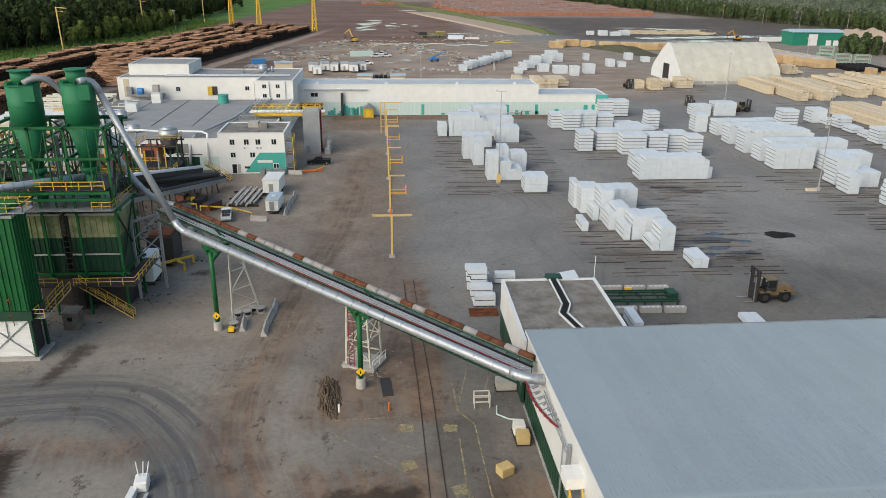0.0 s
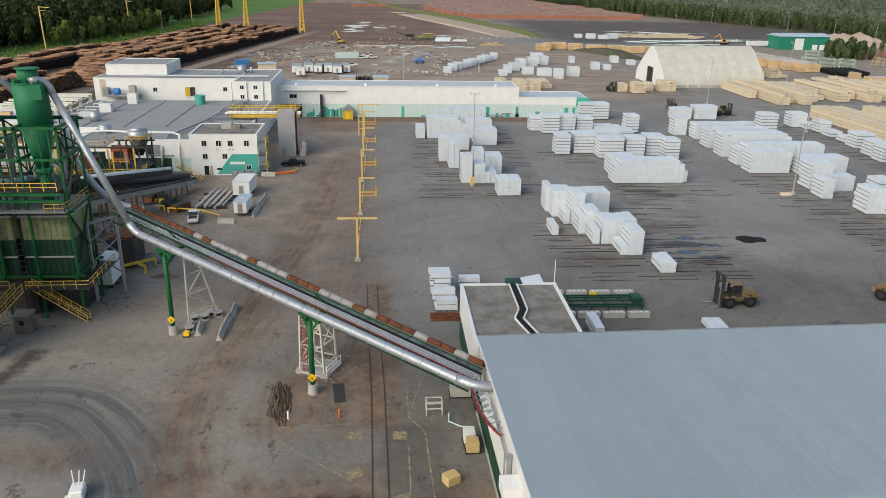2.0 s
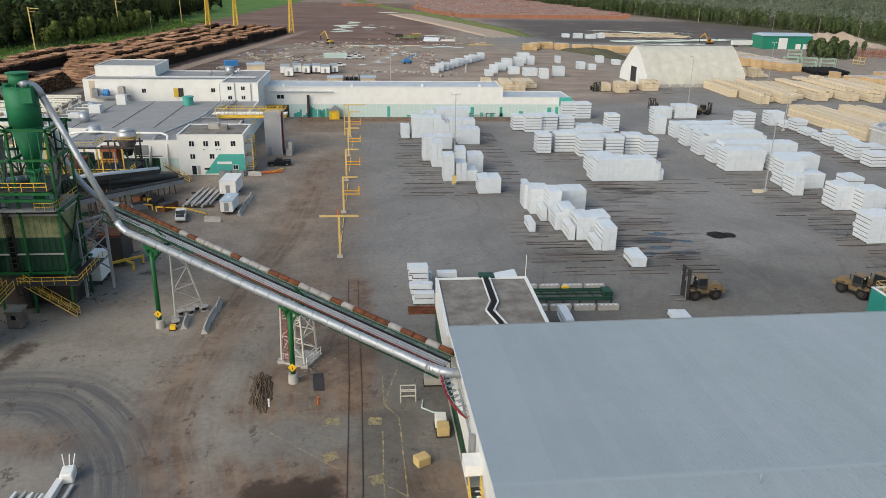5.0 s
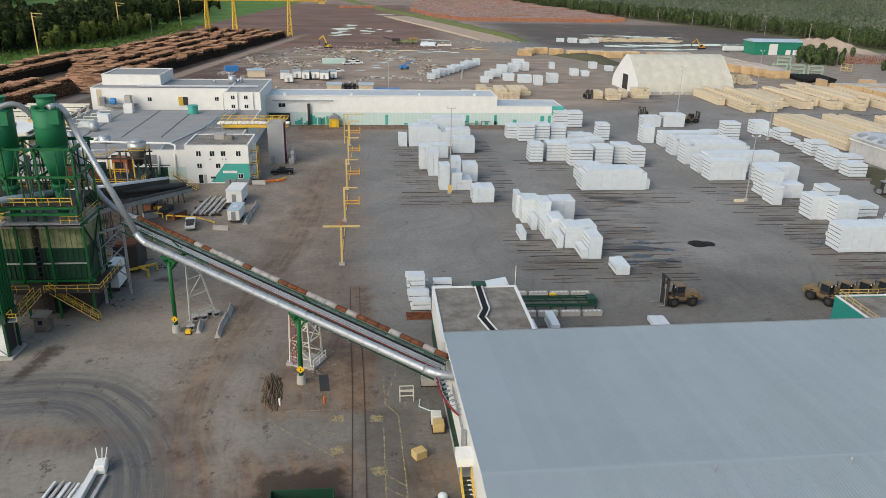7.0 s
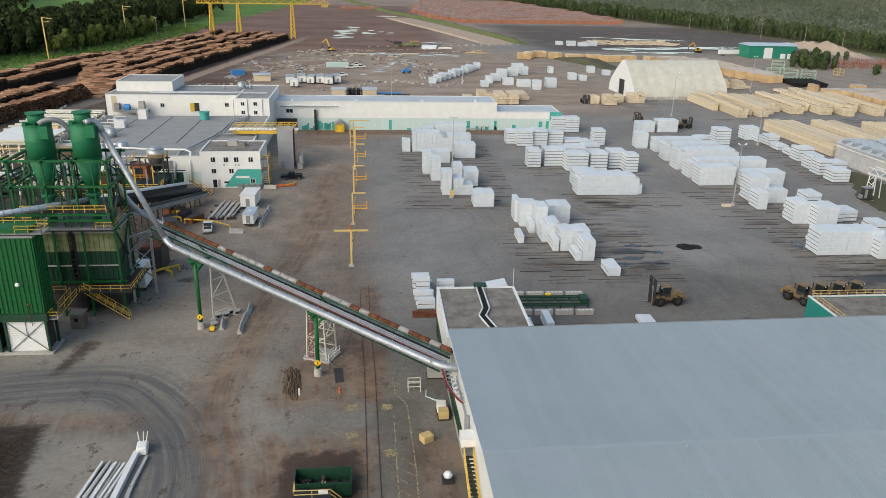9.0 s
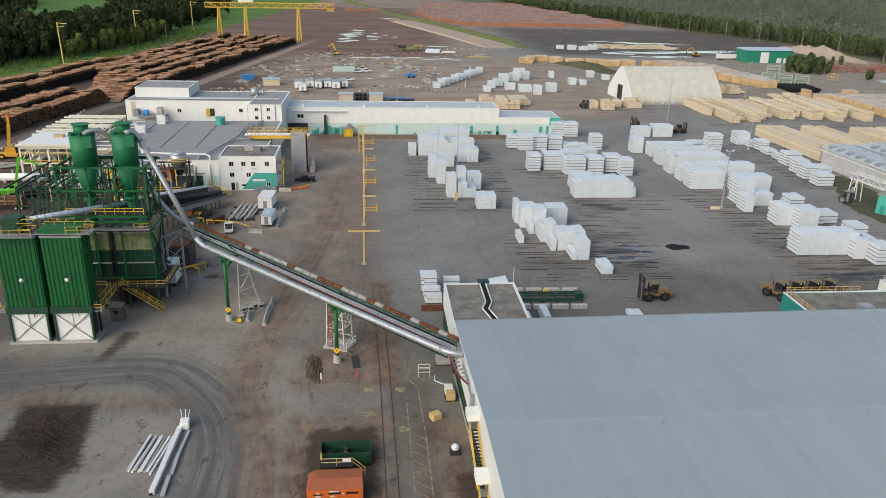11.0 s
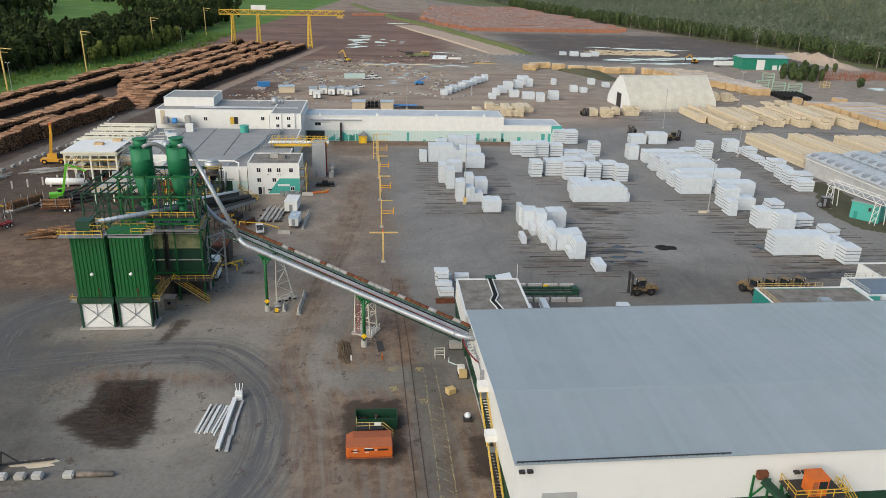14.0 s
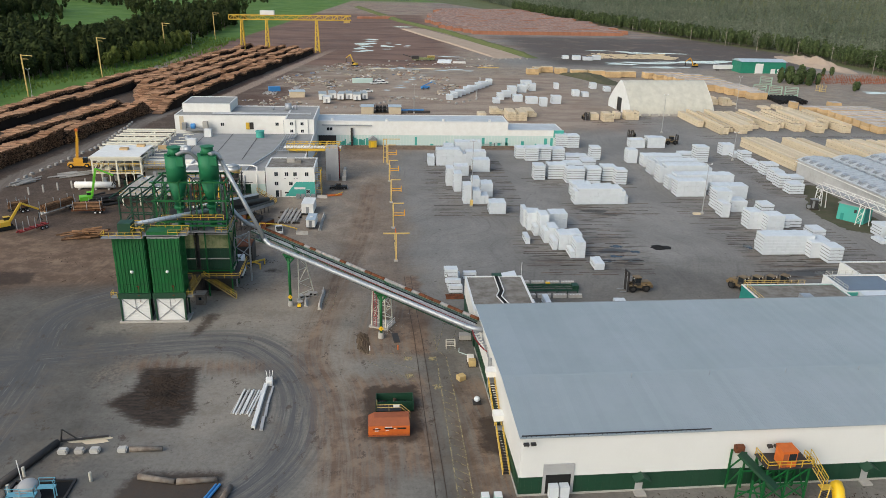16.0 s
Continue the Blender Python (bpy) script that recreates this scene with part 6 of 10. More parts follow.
# ---- log decks ----
def log_rows(name, label, ox, oy, slope, s0, s1, rows, width, h, full=0, seed=1, late=()):
    """Decks of cut logs: each row is a long heap of logs that lie across it."""
    d = Vector((slope, 1, 0)).normalized()
    w = Vector((-d.y, d.x, 0))
    for k in range(rows):
        rnd = random.Random(seed * 50 + k)
        t = thing("log_deck", label, "logs", "log decks", at=(ox, oy, 0))
        vs, fs = [], []
        first = s0 + (late[k] if late else 0)
        s = first + rnd.uniform(-3, 3)
        end = s1 + rnd.uniform(-8, 8)
        seg_end, lift, shift = s, 0.0, 0.0
        core = []
        while s < end:
            if s >= seg_end:
                seg_end = s + rnd.uniform(6, 17)
                lift = rnd.uniform(-1.5, 0.5)
                shift = rnd.uniform(-0.8, 0.8)
            taper = min(1.0, (s - first + 1.5) / 14, (end - s + 2) / 8)
            top = max(0.8, (h - 1.2 * (k % 2) + lift + 0.5 * noise.noise((s * 0.15, k * 3.1, seed))) * taper)
            core.append((s, max(0.2, top - 0.9), shift))
            layers = int(top / 0.36) if k < full else 4
            for j in range(layers):
                z = top - 0.18 - j * 0.36 + rnd.uniform(-0.08, 0.08)
                if z < 0.15:
                    break
                if j and rnd.random() < 0.3:
                    continue
                r = rnd.uniform(0.14, 0.24)
                u0 = k * width + shift + rnd.uniform(-0.35, 0.35)
                L = width - 1.9 + rnd.uniform(-0.6, 0.4)
                yaw = rnd.uniform(-0.05, 0.05)
                a = d * (s + rnd.uniform(-0.1, 0.1)) + w * u0 + Vector((0, 0, z))
                b = a + w * L + d * L * yaw + Vector((0, 0, rnd.uniform(-0.25, 0.25)))
                n0 = len(vs)
                for p in (a, b):
                    for q in range(5):
                        an = q * 1.2566
                        vs.append(tuple(p + d * (r * math.cos(an)) + Vector((0, 0, r * math.sin(an)))))
                for q in range(5):
                    fs.append((n0 + q, n0 + (q + 1) % 5, n0 + 5 + (q + 1) % 5, n0 + 5 + q))
                fs.append((n0 + 4, n0 + 3, n0 + 2, n0 + 1, n0))
            s += 0.4
        me = raw("logs", vs, fs, "log")
        me.materials.append(M["log_end_shade"])
        # end caps and undersides take the dark colour as painted shade
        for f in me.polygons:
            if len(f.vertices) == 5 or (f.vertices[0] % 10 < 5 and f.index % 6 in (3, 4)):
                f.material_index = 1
        ob = part("logs", me, None, t)
        ob["kind"] = "stuff"
        # added inner skin, coloured near black so gaps between logs look shaded
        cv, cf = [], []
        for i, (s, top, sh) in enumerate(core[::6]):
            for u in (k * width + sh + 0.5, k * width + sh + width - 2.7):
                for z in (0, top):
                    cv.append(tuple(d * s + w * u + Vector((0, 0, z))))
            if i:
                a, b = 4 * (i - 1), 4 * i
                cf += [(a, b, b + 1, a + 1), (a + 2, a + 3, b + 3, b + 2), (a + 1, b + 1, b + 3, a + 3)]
        part("heap_core", raw("heap_core", cv, cf, "gap_shade"), None, t)


DECK = "long deck of brown cut logs stacked crosswise"
log_rows("near", DECK, -131, 220, 0.2, -75, 112, 4, 5.8, 6.2, full=1, seed=1)
log_rows("north", DECK, -123, 220, 0.19, 114, 376, 8, 6.3, 5.8, seed=2, late=(-8, -4, 2, 6, 18, 30, 44, 60))
log_rows("upper", DECK, -176, 236, 0.193, 235, 385, 2, 6.4, 5.4, seed=4)
log_rows("west", DECK, -158, 285, 0.185, -115, 178, 3, 7.0, 5.4, seed=3)


# ---- gantry crane ----
def build_crane():
    c = thing("gantry_crane", "huge yellow log-yard gantry crane with lattice legs", "crane")
    P, Q = Vector((-120, 592, 25)), Vector((-24, 604, 25))
    D = (Q - P).normalized()
    N = Vector((-D.y, D.x, 0))
    for o in (-2.0, 2.0):
        bm = B()
        for z in (0, 3.4):
            bar(bm, P + N * o + Vector((0, 0, z)), Q + N * o + Vector((0, 0, z)), 0.6)
        n = 26
        for i in range(n):
            a, b = P.lerp(Q, i / n) + N * o, P.lerp(Q, (i + 1) / n) + N * o
            u = Vector((0, 0, 3.4))
            bar(bm, a + (u if i % 2 else u * 0), b + (u * 0 if i % 2 else u), 0.35)
            bar(bm, a, a + u, 0.25)
        part("girder", bm, "yellow", c)
    for f, spread in ((0.71, 7.0), (0.3, 7.0), (0.1, 4.0)):
        b = P.lerp(Q, f)
        for k in (1, -1):
            for e in (1, -1):
                bm = B()
                bar(bm, Vector((b.x, b.y, 0)) + N * spread * k + D * 1.6 * e, b + N * 2 * k + D * 0.6 * e, 0.7)
                part("leg", bm, "yellow", c)
        bm = B()
        for i in range(5):
            z = 3 + i * 4.6
            g = (25 - z) / 25
            o = 2 + (spread - 2) * g
            q = Vector((b.x, b.y, z))
            for k in (1, -1):
                bar(bm, q + N * o * k + D * 1.6 * g, q + N * o * k - D * 1.6 * g, 0.3)
                bar(bm, q + N * o * k + D * 1.6 * g, q + N * (o - 0.8) * k - D * 1.4 * g + Vector((0, 0, 4.4)), 0.25)
        bar(bm, Vector((b.x, b.y, 1.5)) + N * spread, Vector((b.x, b.y, 1.5)) - N * spread, 0.8)
        part("leg_bracing", bm, "yellow", c)
    b = P.lerp(Q, 0.31) + Vector((0, 0, 3.8))
    bm = B()
    vs = box(bm, b.x - 5.5, b.x + 5.5, b.y - 2.6, b.y + 2.6, b.z, b.z + 3.2)
    part("machine_house", bm, "white_paint", c, "white machine house on the girder")
    e = Q + Vector((0, 0, -1.6))
    block(c, "trolley", e.x - 6, e.x - 1, e.y - 2, e.y + 2, e.z - 0.6, e.z + 1.2, "yellow_pale")


build_crane()


# ---- fabric hall ----
def build_tent():
    t = thing("fabric_hall", "cream fabric-covered arched storage hall with a dark doorway", "storage hall", at=(123.5, 342.5, 0), rot=4.0)
    L, W = 45.0, 15.5
    half = [(W, 0), (W * 0.985, 3.0), (W * 0.9, 5.4), (W * 0.6, 9.7), (W * 0.28, 13.7), (W * 0.1, 15.4)]
    prof = [(-u, z) for u, z in half] + [(0, 15.8)] + half[::-1]
    n = 48
    vs, fs = [], []
    for i in range(n + 1):
        k = 1 - 0.012 * (1 - abs(math.cos(i * math.pi / 6)))
        for u, z in prof:
            vs.append((i * L / n, u * k, z * k))
    m = len(prof)
    for i in range(n):
        for j in range(m - 1):
            fs.append((i * m + j, (i + 1) * m + j, (i + 1) * m + j + 1, i * m + j + 1))
    me = raw("cover", vs, fs, "tent")
    for f in me.polygons:
        f.use_smooth = True
    part("cover", me, None, t)
    bm = B()
    prism(bm, [(-W, 0), (-3.2, 0), (-3.2, 7.0), (3.2, 7.0), (3.2, 0), (W, 0)] + prof[::-1][1:-1], "x", 0.02, 0.14)
    part("end_wall", bm, "tent_end", t, "white fabric end wall")
    block(t, "doorway", 0.3, 1.2, -3.2, 3.2, 0, 7.0, "dark_steel", "dark open doorway")
    bm = B()
    prism(bm, prof, "x", L - 0.2, L - 0.02)
    part("end_wall", bm, "tent_end", t)
    for i in range(9):
        block(t, "footing_block", 1 + i * 5.1, 4.6 + i * 5.1, -W - 0.9, -W + 0.1, 0, 1.2, "concrete")


build_tent()


# ---- kilns and east side ----
def build_kiln(x, y0, y1, w):
    k = thing("drying_kiln", "long grey metal lumber drying kiln", "kiln", "drying kilns", at=(x, y1, 0), rot=3.0)
    L = y1 - y0
    bm = B()
    box(bm, 0, w, -L, 0, 0, 5.8)
    part("body", bm, "kiln_wall", k)
    bm = B()
    box(bm, -0.12, 0, 0, 0.22, 0.1, 5.7)
    rib = mesh_of("wall_rib", bm, "kiln_wall")
    for i in range(int(L / 1.2)):
        part("wall_rib", rib, None, k).matrix_basis = pose(0, -L + i * 1.2, 0)
    # shallow gambrel roof with seams and rows of slanted vents
    prof = [(-0.4, 5.81), (w + 0.4, 5.81), (w + 0.4, 6.0), (w - 2.4, 6.9), (w / 2, 7.3), (2.4, 6.9), (-0.4, 6.0)]
    bm = B()
    prism(bm, prof, "y", -L, 0.3)
    part("roof", bm, "kiln_roof", k)
    bm = B()
    for p, q in zip(prof[2:], prof[3:]):
        bar(bm, (p[0], 0, p[1] + 0.03), (q[0], 0, q[1] + 0.03), 0.1, 0.1)
    rib = mesh_of("roof_seam", bm, "galvanised")
    for i in range(int(L / 2)):
        part("roof_seam", rib, None, k).matrix_basis = pose(0, -L + 0.5 + i * 2, 0)
    bm = B()
    prism(bm, [(0.2, 6.1), (2.3, 6.75), (2.3, 7.15), (0.9, 7.0)], "y", 0, 2.2)
    vent = mesh_of("roof_vent", bm, "galvanised")
    bm = B()
    prism(bm, [(0.25, 6.2), (0.2, 6.2), (0.78, 6.92), (0.84, 6.92)], "y", 0.2, 2.0)
    mouth = mesh_of("vent_mouth", bm, "grey_steel")
    for i in range(int(L / 4.5)):
        for flip in (0, 1):
            v = part("roof_vent", vent, None, k)
            v.matrix_basis = pose(w, -L + 4.2 + i * 4.5, 0, 0, 0, 180) if flip else pose(0, -L + 2 + i * 4.5, 0)
            part("vent_mouth", mouth, None, v)
    bm = B()
    tube(bm, (-0.75, -L, 5.2), (-0.75, 0, 5.2), 0.16, n=8)
    part("steam_pipe", bm, "white_paint", k)


build_kiln(151.0, 150.0, 214.0, 12.0)
build_kiln(165.5, 150.0, 216.0, 12.0)
build_kiln(180.0, 150.0, 218.0, 12.0)


def build_teal_block():
    s = thing("filing_room", "low teal and white flat-roofed block north of the shed", "building")
    x0, x1, y0, y1, z = 77.0, 97.8, 86.6, 101.2, 6.0
    shell(s, x0, x1, y0, y1, 0, z, "teal_dark")
    flat_roof(s, x0, x1, y0, y1, z, "roof_brown")
    bm = B()
    rails(bm, [(x0 + 0.3, y0 + 4, z + 0.1), (x0 + 0.3, y1 - 0.3, z + 0.1), (x0 + 14, y1 - 0.3, z + 0.1)], h=1.0)
    part("railing", bm, "yellow_pale", s)
    block(s, "roof_unit", 86.0, 88.2, 92.2, 94.2, z, z + 1.1, "galvanised")
    block(s, "door", x0 - 0.06, x0 - 0.001, 93, 94.2, 0.1, 2.2, "white_steel")
    s2 = thing("blower_room", "white flat-roofed block with roof rails beside the shed", "building")
    shell(s2, 98.0, 111, 96.4, 105.6, 0, 6.2, "white_paint")
    flat_roof(s2, 98.0, 111, 96.4, 105.6, 6.2, "roof_wet")
    shell(s2, 107.0, 125, 105.7, 114, 0, 6.0, "white_paint")
    flat_roof(s2, 107.0, 125, 105.7, 114, 6.0, "roof_brown")
    block(s2, "teal_corner", 98.1, 100.4, 96.2, 96.39, 2, 6.1, "teal", "teal wall corner")
    block(s2, "white_roof", 100.5, 116, 87.5, 96.1, 5.2, 6.4, "wrap", "pale membrane roof")
    bm = B()
    rails(bm, [(98.3, 96.8, 6.3), (98.3, 105.3, 6.3), (106, 105.3, 6.3)], h=1.0)
    part("railing", bm, "tent", s2)


build_teal_block()
s = thing("pump_house", "green steel pump house under the white pipe bridge", "hut", at=(136.9, 163.9, 0), rot=-53)
block(s, "wall", 0, 7.7, 0, 6.0, 0, 5.0, "teal")
block(s, "roof", -0.3, 8.0, -0.3, 6.3, 5.0, 5.25, "roof_grey")
block(s, "vent", 4.6, 5.4, -0.06, -0.001, 3.0, 4.0, "dark_steel")
block(s, "door", 1.0, 2.0, -0.05, -0.001, 0.1, 2.2, "teal_dark")


def build_steam_bridge():
    s = thing("steam_pipe_bridge", "white steel truss bridge with insulated pipes", "pipe bridge")
    A, Bp = Vector((137.4, 176.5, 6.2)), Vector((144.2, 140.0, 6.2))
    D = (Bp - A).normalized()
    N = Vector((-D.y, D.x, 0))
    for o in (-1.1, 1.1):
        bm = B()
        for z in (0, 1.6):
            bar(bm, A + N * o + Vector((0, 0, z)), Bp + N * o + Vector((0, 0, z)), 0.18)
        n = 20
        for i in range(n):
            a, b = A.lerp(Bp, i / n) + N * o, A.lerp(Bp, (i + 1) / n) + N * o
            bar(bm, a + Vector((0, 0, 1.6 * (i % 2))), b + Vector((0, 0, 1.6 * ((i + 1) % 2))), 0.15)
        part("truss", bm, "white_paint", s)
    for k, o in enumerate((-0.6, 0.0, 0.6)):
        bm = B()
        tube(bm, A + N * o + Vector((0, 0, 0.5 + 0.3 * (k % 2))), Bp + N * o + Vector((0, 0, 0.5 + 0.3 * (k % 2))), 0.3, n=10)
        part("pipe", bm, "galvanised", s)
    for f in (0.02, 0.5, 0.9):
        b = A.lerp(Bp, f)
        for k in (1, -1):
            for e in (0.0, 1.8):
                bm = B()
                bar(bm, Vector((b.x, b.y, 0)) + N * 1.6 * k + D * e, b + N * 1.0 * k + D * e, 0.18)
                part("leg", bm, "white_paint", s)
        bm = B()
        for k in (1, -1):
            for z in (0.4, 2.3, 4.2):
                bar(bm, Vector((b.x, b.y, z)) + N * 1.4 * k, Vector((b.x, b.y, z + 1.9)) - N * 1.2 * k, 0.1)
        part("leg_bracing", bm, "white_paint", s)


build_steam_bridge()
s = thing("transformer_skid", "small dark steel pump skid beside the bridge leg", "equipment", at=(133.2, 172.0, 0), rot=-6)
block(s, "cabinet", 0.3, 2.3, 0.2, 1.6, 0.5, 3.3, "dark_steel")
block(s, "cover", 0.1, 2.5, 0.0, 1.8, 3.3, 3.5, "grey_steel")
block(s, "door", 0.5, 1.2, 0.13, 0.199, 0.7, 3.0, "grey_steel")
block(s, "frame", -0.6, 2.9, 0.1, 1.7, 0.25, 0.5, "bearer")
for px in (-0.5, 2.7):
    block(s, "foot", px, px + 0.4, 0.2, 1.6, 0.0, 0.25, "concrete")
block(s, "tank", -0.5, 0.2, 0.4, 1.4, 0.5, 1.4, "grey_steel")

# rough verge under the pipe bridge, with its pallets of wrapped lumber
s = thing("verge", "thin rough grass and mud under the pipe bridge", "grass", kind="structure")
rnd = random.Random(41)
edge = [(140.5, 200.0), (141.0, 188.0), (133.5, 174.0), (132.6, 164.0), (134.2, 153.0), (139.0, 150.0), (150.0, 152.0), (150.0, 200.0)]
vs, fs = [], []
pts = []
for (ax, ay), (bx, by) in zip(edge, edge[1:] + edge[:1]):
    for i in range(8):
        pts.append((ax + (bx - ax) * i / 8 + rnd.uniform(-0.5, 0.5), ay + (by - ay) * i / 8 + rnd.uniform(-0.5, 0.5)))
bm = B()
bm.faces.new([bm.verts.new((x, y, 0.05)) for x, y in pts])
bmesh.ops.recalc_face_normals(bm, faces=bm.faces)
bmesh.ops.triangulate(bm, faces=bm.faces)
part("turf", bm, "verge_turf", s)
stack(139.4, 146.2, 5, 4, seed=401)
stack(136.2, 141.0, 2, 1, seed=402)
stack(138.9, 138.6, 4, 3, seed=403)

# far wrapped stacks
FARW = "60 360 3 3; 64 372 3 4; 68 380 4 4; 72 366 4 4; 78 360 5 4; 84 352 3 5; 73 392 4 5; 80 398 4 5; 84 410 5 6; 88 404 3 5; 92 360 4 5; 105 412 2 4; 110 386 3 4; 115 384 3 3; 128 415 3 4; 134 405 3 3; 154 566 5 4; 162 564 6 3; 171 568 5 4; 147 572 4 3"
for n, row in enumerate(FARW.split(";")):
    x, y, c, l = (float(v) for v in row.split())
    stack(x, y, int(c), int(l), seed=300 + n)
for i in range(11):
    stack(35.5 + 2.95 * i, 370 + 5.6 * i, 3, 3 + (i % 3 > 0), seed=340 + i)


# ---- woods ----
def grove(name, label, spots, leaf_mat, leaves, seed, trunk=True, conifer=0.0, leaf=1.2, loose=0.55):
    """Many trees as one stand: trunks and crowns of small leaf clumps."""
    rnd = np.random.RandomState(seed)
    tv, tf, lv, lf = [], [], [], []
    nt = nl = 0
    for x, y, z, h in spots:
        con = rnd.rand() < conifer
        r = h * (0.13 if con else 0.2) * rnd.uniform(0.8, 1.2)
        if trunk:
            w = h * 0.011
            for zz, k in ((z, 1.0), (z + h * 0.75, 0.4)):
                tv += [(x - w * k, y - w * k, zz), (x + w * k, y - w * k, zz), (x + w * k, y + w * k, zz), (x - w * k, y + w * k, zz)]
            tf += [(nt + i, nt + (i + 1) % 4, nt + 4 + (i + 1) % 4, nt + 4 + i) for i in range(4)]
            nt += 8
        t = rnd.rand(leaves)
        a = rnd.rand(leaves) * 6.2832
        if con:
            hz = 0.12 + 0.86 * t
            rad = r * (1.02 - hz) * 1.35 * np.sqrt(rnd.uniform(0.3, 1, leaves))
        else:
            hz = 0.24 + 0.74 * t
            lob = 1 + 0.35 * np.sin(3 * a + x) * np.sin(7 * t + y)
            rad = r * lob * np.sqrt(np.clip(1 - ((hz - 0.62) / 0.4) ** 2, 0.04, 1)) * np.sqrt(rnd.uniform(0.35, 1, leaves))
        c = np.stack([x + rad * np.cos(a), y + rad * np.sin(a), z + h * hz], 1)
        s = leaf * h / 16 * rnd.uniform(0.6, 1.3, leaves)[:, None]
        # leaf sprays face outward and up, so that each crown has a lit and a shaded side
        out = np.stack([np.cos(a), np.sin(a), (hz - 0.5) * 1.8], 1) + rnd.uniform(-loose, loose, (leaves, 3))
        out /= np.linalg.norm(out, axis=1)[:, None]
        side = np.cross(out, rnd.uniform(-1, 1, (leaves, 3)))
        side /= np.linalg.norm(side, axis=1)[:, None] + 1e-6
        over = np.cross(out, side)
        p = [c + s * (side * math.cos(k) + over * math.sin(k)) * rnd.uniform(0.6, 1.25, (leaves, 1)) for k in (0.0, 2.1, 4.2)]
        tri = np.stack(p, 1).reshape(-1, 3)
        lv.append(tri)
        nl += leaves
    L = np.concatenate(lv)
    g = thing(name, label, "trees", kind="stuff")
    me = bpy.data.meshes.new("crowns")
    me.vertices.add(len(L))
    me.vertices.foreach_set("co", L.ravel())
    me.loops.add(len(L))
    me.loops.foreach_set("vertex_index", np.arange(len(L)))
    me.polygons.add(nl)
    me.polygons.foreach_set("loop_start", np.arange(nl) * 3)
    me.update(calc_edges=True)
    me.materials.append(M[leaf_mat])
    o = part("crowns", me, None, g)
    o["kind"] = "stuff"
    if trunk:
        o = part("trunks", raw("trunks", tv, tf, "bark"), None, g)
        o["kind"] = "stuff"
    return g


def line_x(y):
    """Edge of the western wood at y."""
    pts = [(250, -226), (400, -221), (431, -207), (468, -189), (492, -178), (572, -165), (676, -164), (760, -163), (1000, -160)]
    for (a, xa), (b, xb) in zip(pts, pts[1:]):
        if y <= b:
            return xa + (xb - xa) * (y - a) / (b - a)
    return -160


def east_x(y):
    pts = [(300, 395), (500, 376), (590, 376), (645, 370), (700, 351), (760, 334), (850, 309), (960, 277), (1200, 230), (1700, 190)]
    for (a, xa), (b, xb) in zip(pts, pts[1:]):
        if y <= b:
            return xa + (xb - xa) * (y - a) / (b - a)
    return 190


rw = random.Random(11)
west = []
while len(west) < 5200:
    y = rw.uniform(270, 980)
    dx = rw.random() ** 1.15 * 480
    x = line_x(y) + (4 if y < 450 else 0) - dx
    if y > 560 and -390 < x < -225 and (y > 690 or noise.noise((x * 0.012, y * 0.012, 3)) > -0.1):
        continue
    if y > 690 and x > -225 and noise.noise((x * 0.02, y * 0.02, 8)) > 0.05:
        continue
    west.append((x, y, hill(x, y) - 0.3, rw.uniform(15, 24) * (0.8 if dx < 5 else 1.0)))
grove("western_wood", "dense mixed birch and spruce wood beside the log yard", west, "leaves", 270, 5, conifer=0.3, leaf=0.9)
birch = [(line_x(y) + rw.uniform(-4, 6), y, 0, rw.uniform(8, 15)) for y in [rw.uniform(470, 640) for _ in range(70)]]
grove("birch_edge", "sunlit yellow-green young birches at the wood's edge", birch, "birch_leaves", 300, 12, leaf=1.1)
east = []
while len(east) < 6200:
    y = rw.uniform(430, 1750)
    dx = rw.random() ** 1.5 * 800
    x = east_x(y) + 12 + dx
    east.append((x, y, hill(x, y) - 0.3, rw.uniform(11, 19)))
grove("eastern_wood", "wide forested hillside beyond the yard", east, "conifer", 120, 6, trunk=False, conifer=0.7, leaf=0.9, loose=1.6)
front = []
for i in range(1000):
    y = rw.uniform(440, 1300)
    x = east_x(y) + rw.uniform(2, 24)
    front.append((x, y, hill(x, y), rw.uniform(9, 16)))
grove("eastern_wood_edge", "young aspen edge of the hillside forest", front, "edge_leaves", 150, 7, conifer=0.15, leaf=0.9)
north = []
while len(north) < 1500:
    x, y = rw.uniform(-900, 900), rw.uniform(1740, 2500)
    north.append((x, y, hill(x, y), rw.uniform(11, 18)))
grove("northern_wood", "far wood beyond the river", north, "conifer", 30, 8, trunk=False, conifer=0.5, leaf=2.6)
far_w = []
while len(far_w) < 500:
    x, y = rw.uniform(-620, -190), rw.uniform(820, 1500)
    if noise.noise((x * 0.006, y * 0.006, 2)) < 0.05:
        continue
    far_w.append((x, y, hill(x, y), rw.uniform(10, 17)))
grove("meadow_groves", "scattered groves on the green meadow", far_w, "leaves", 60, 9, trunk=False, conifer=0.2, leaf=1.9)
verge = [(line_x(y) + rw.uniform(-2, 34), y, 0, rw.uniform(0.7, 2.6)) for y in [rw.uniform(280, 700) for _ in range(1700)]]
grove("verge_shrubs", "low green willow shrubs on the grass verge", verge, "grass", 40, 10, trunk=False, leaf=2.4)
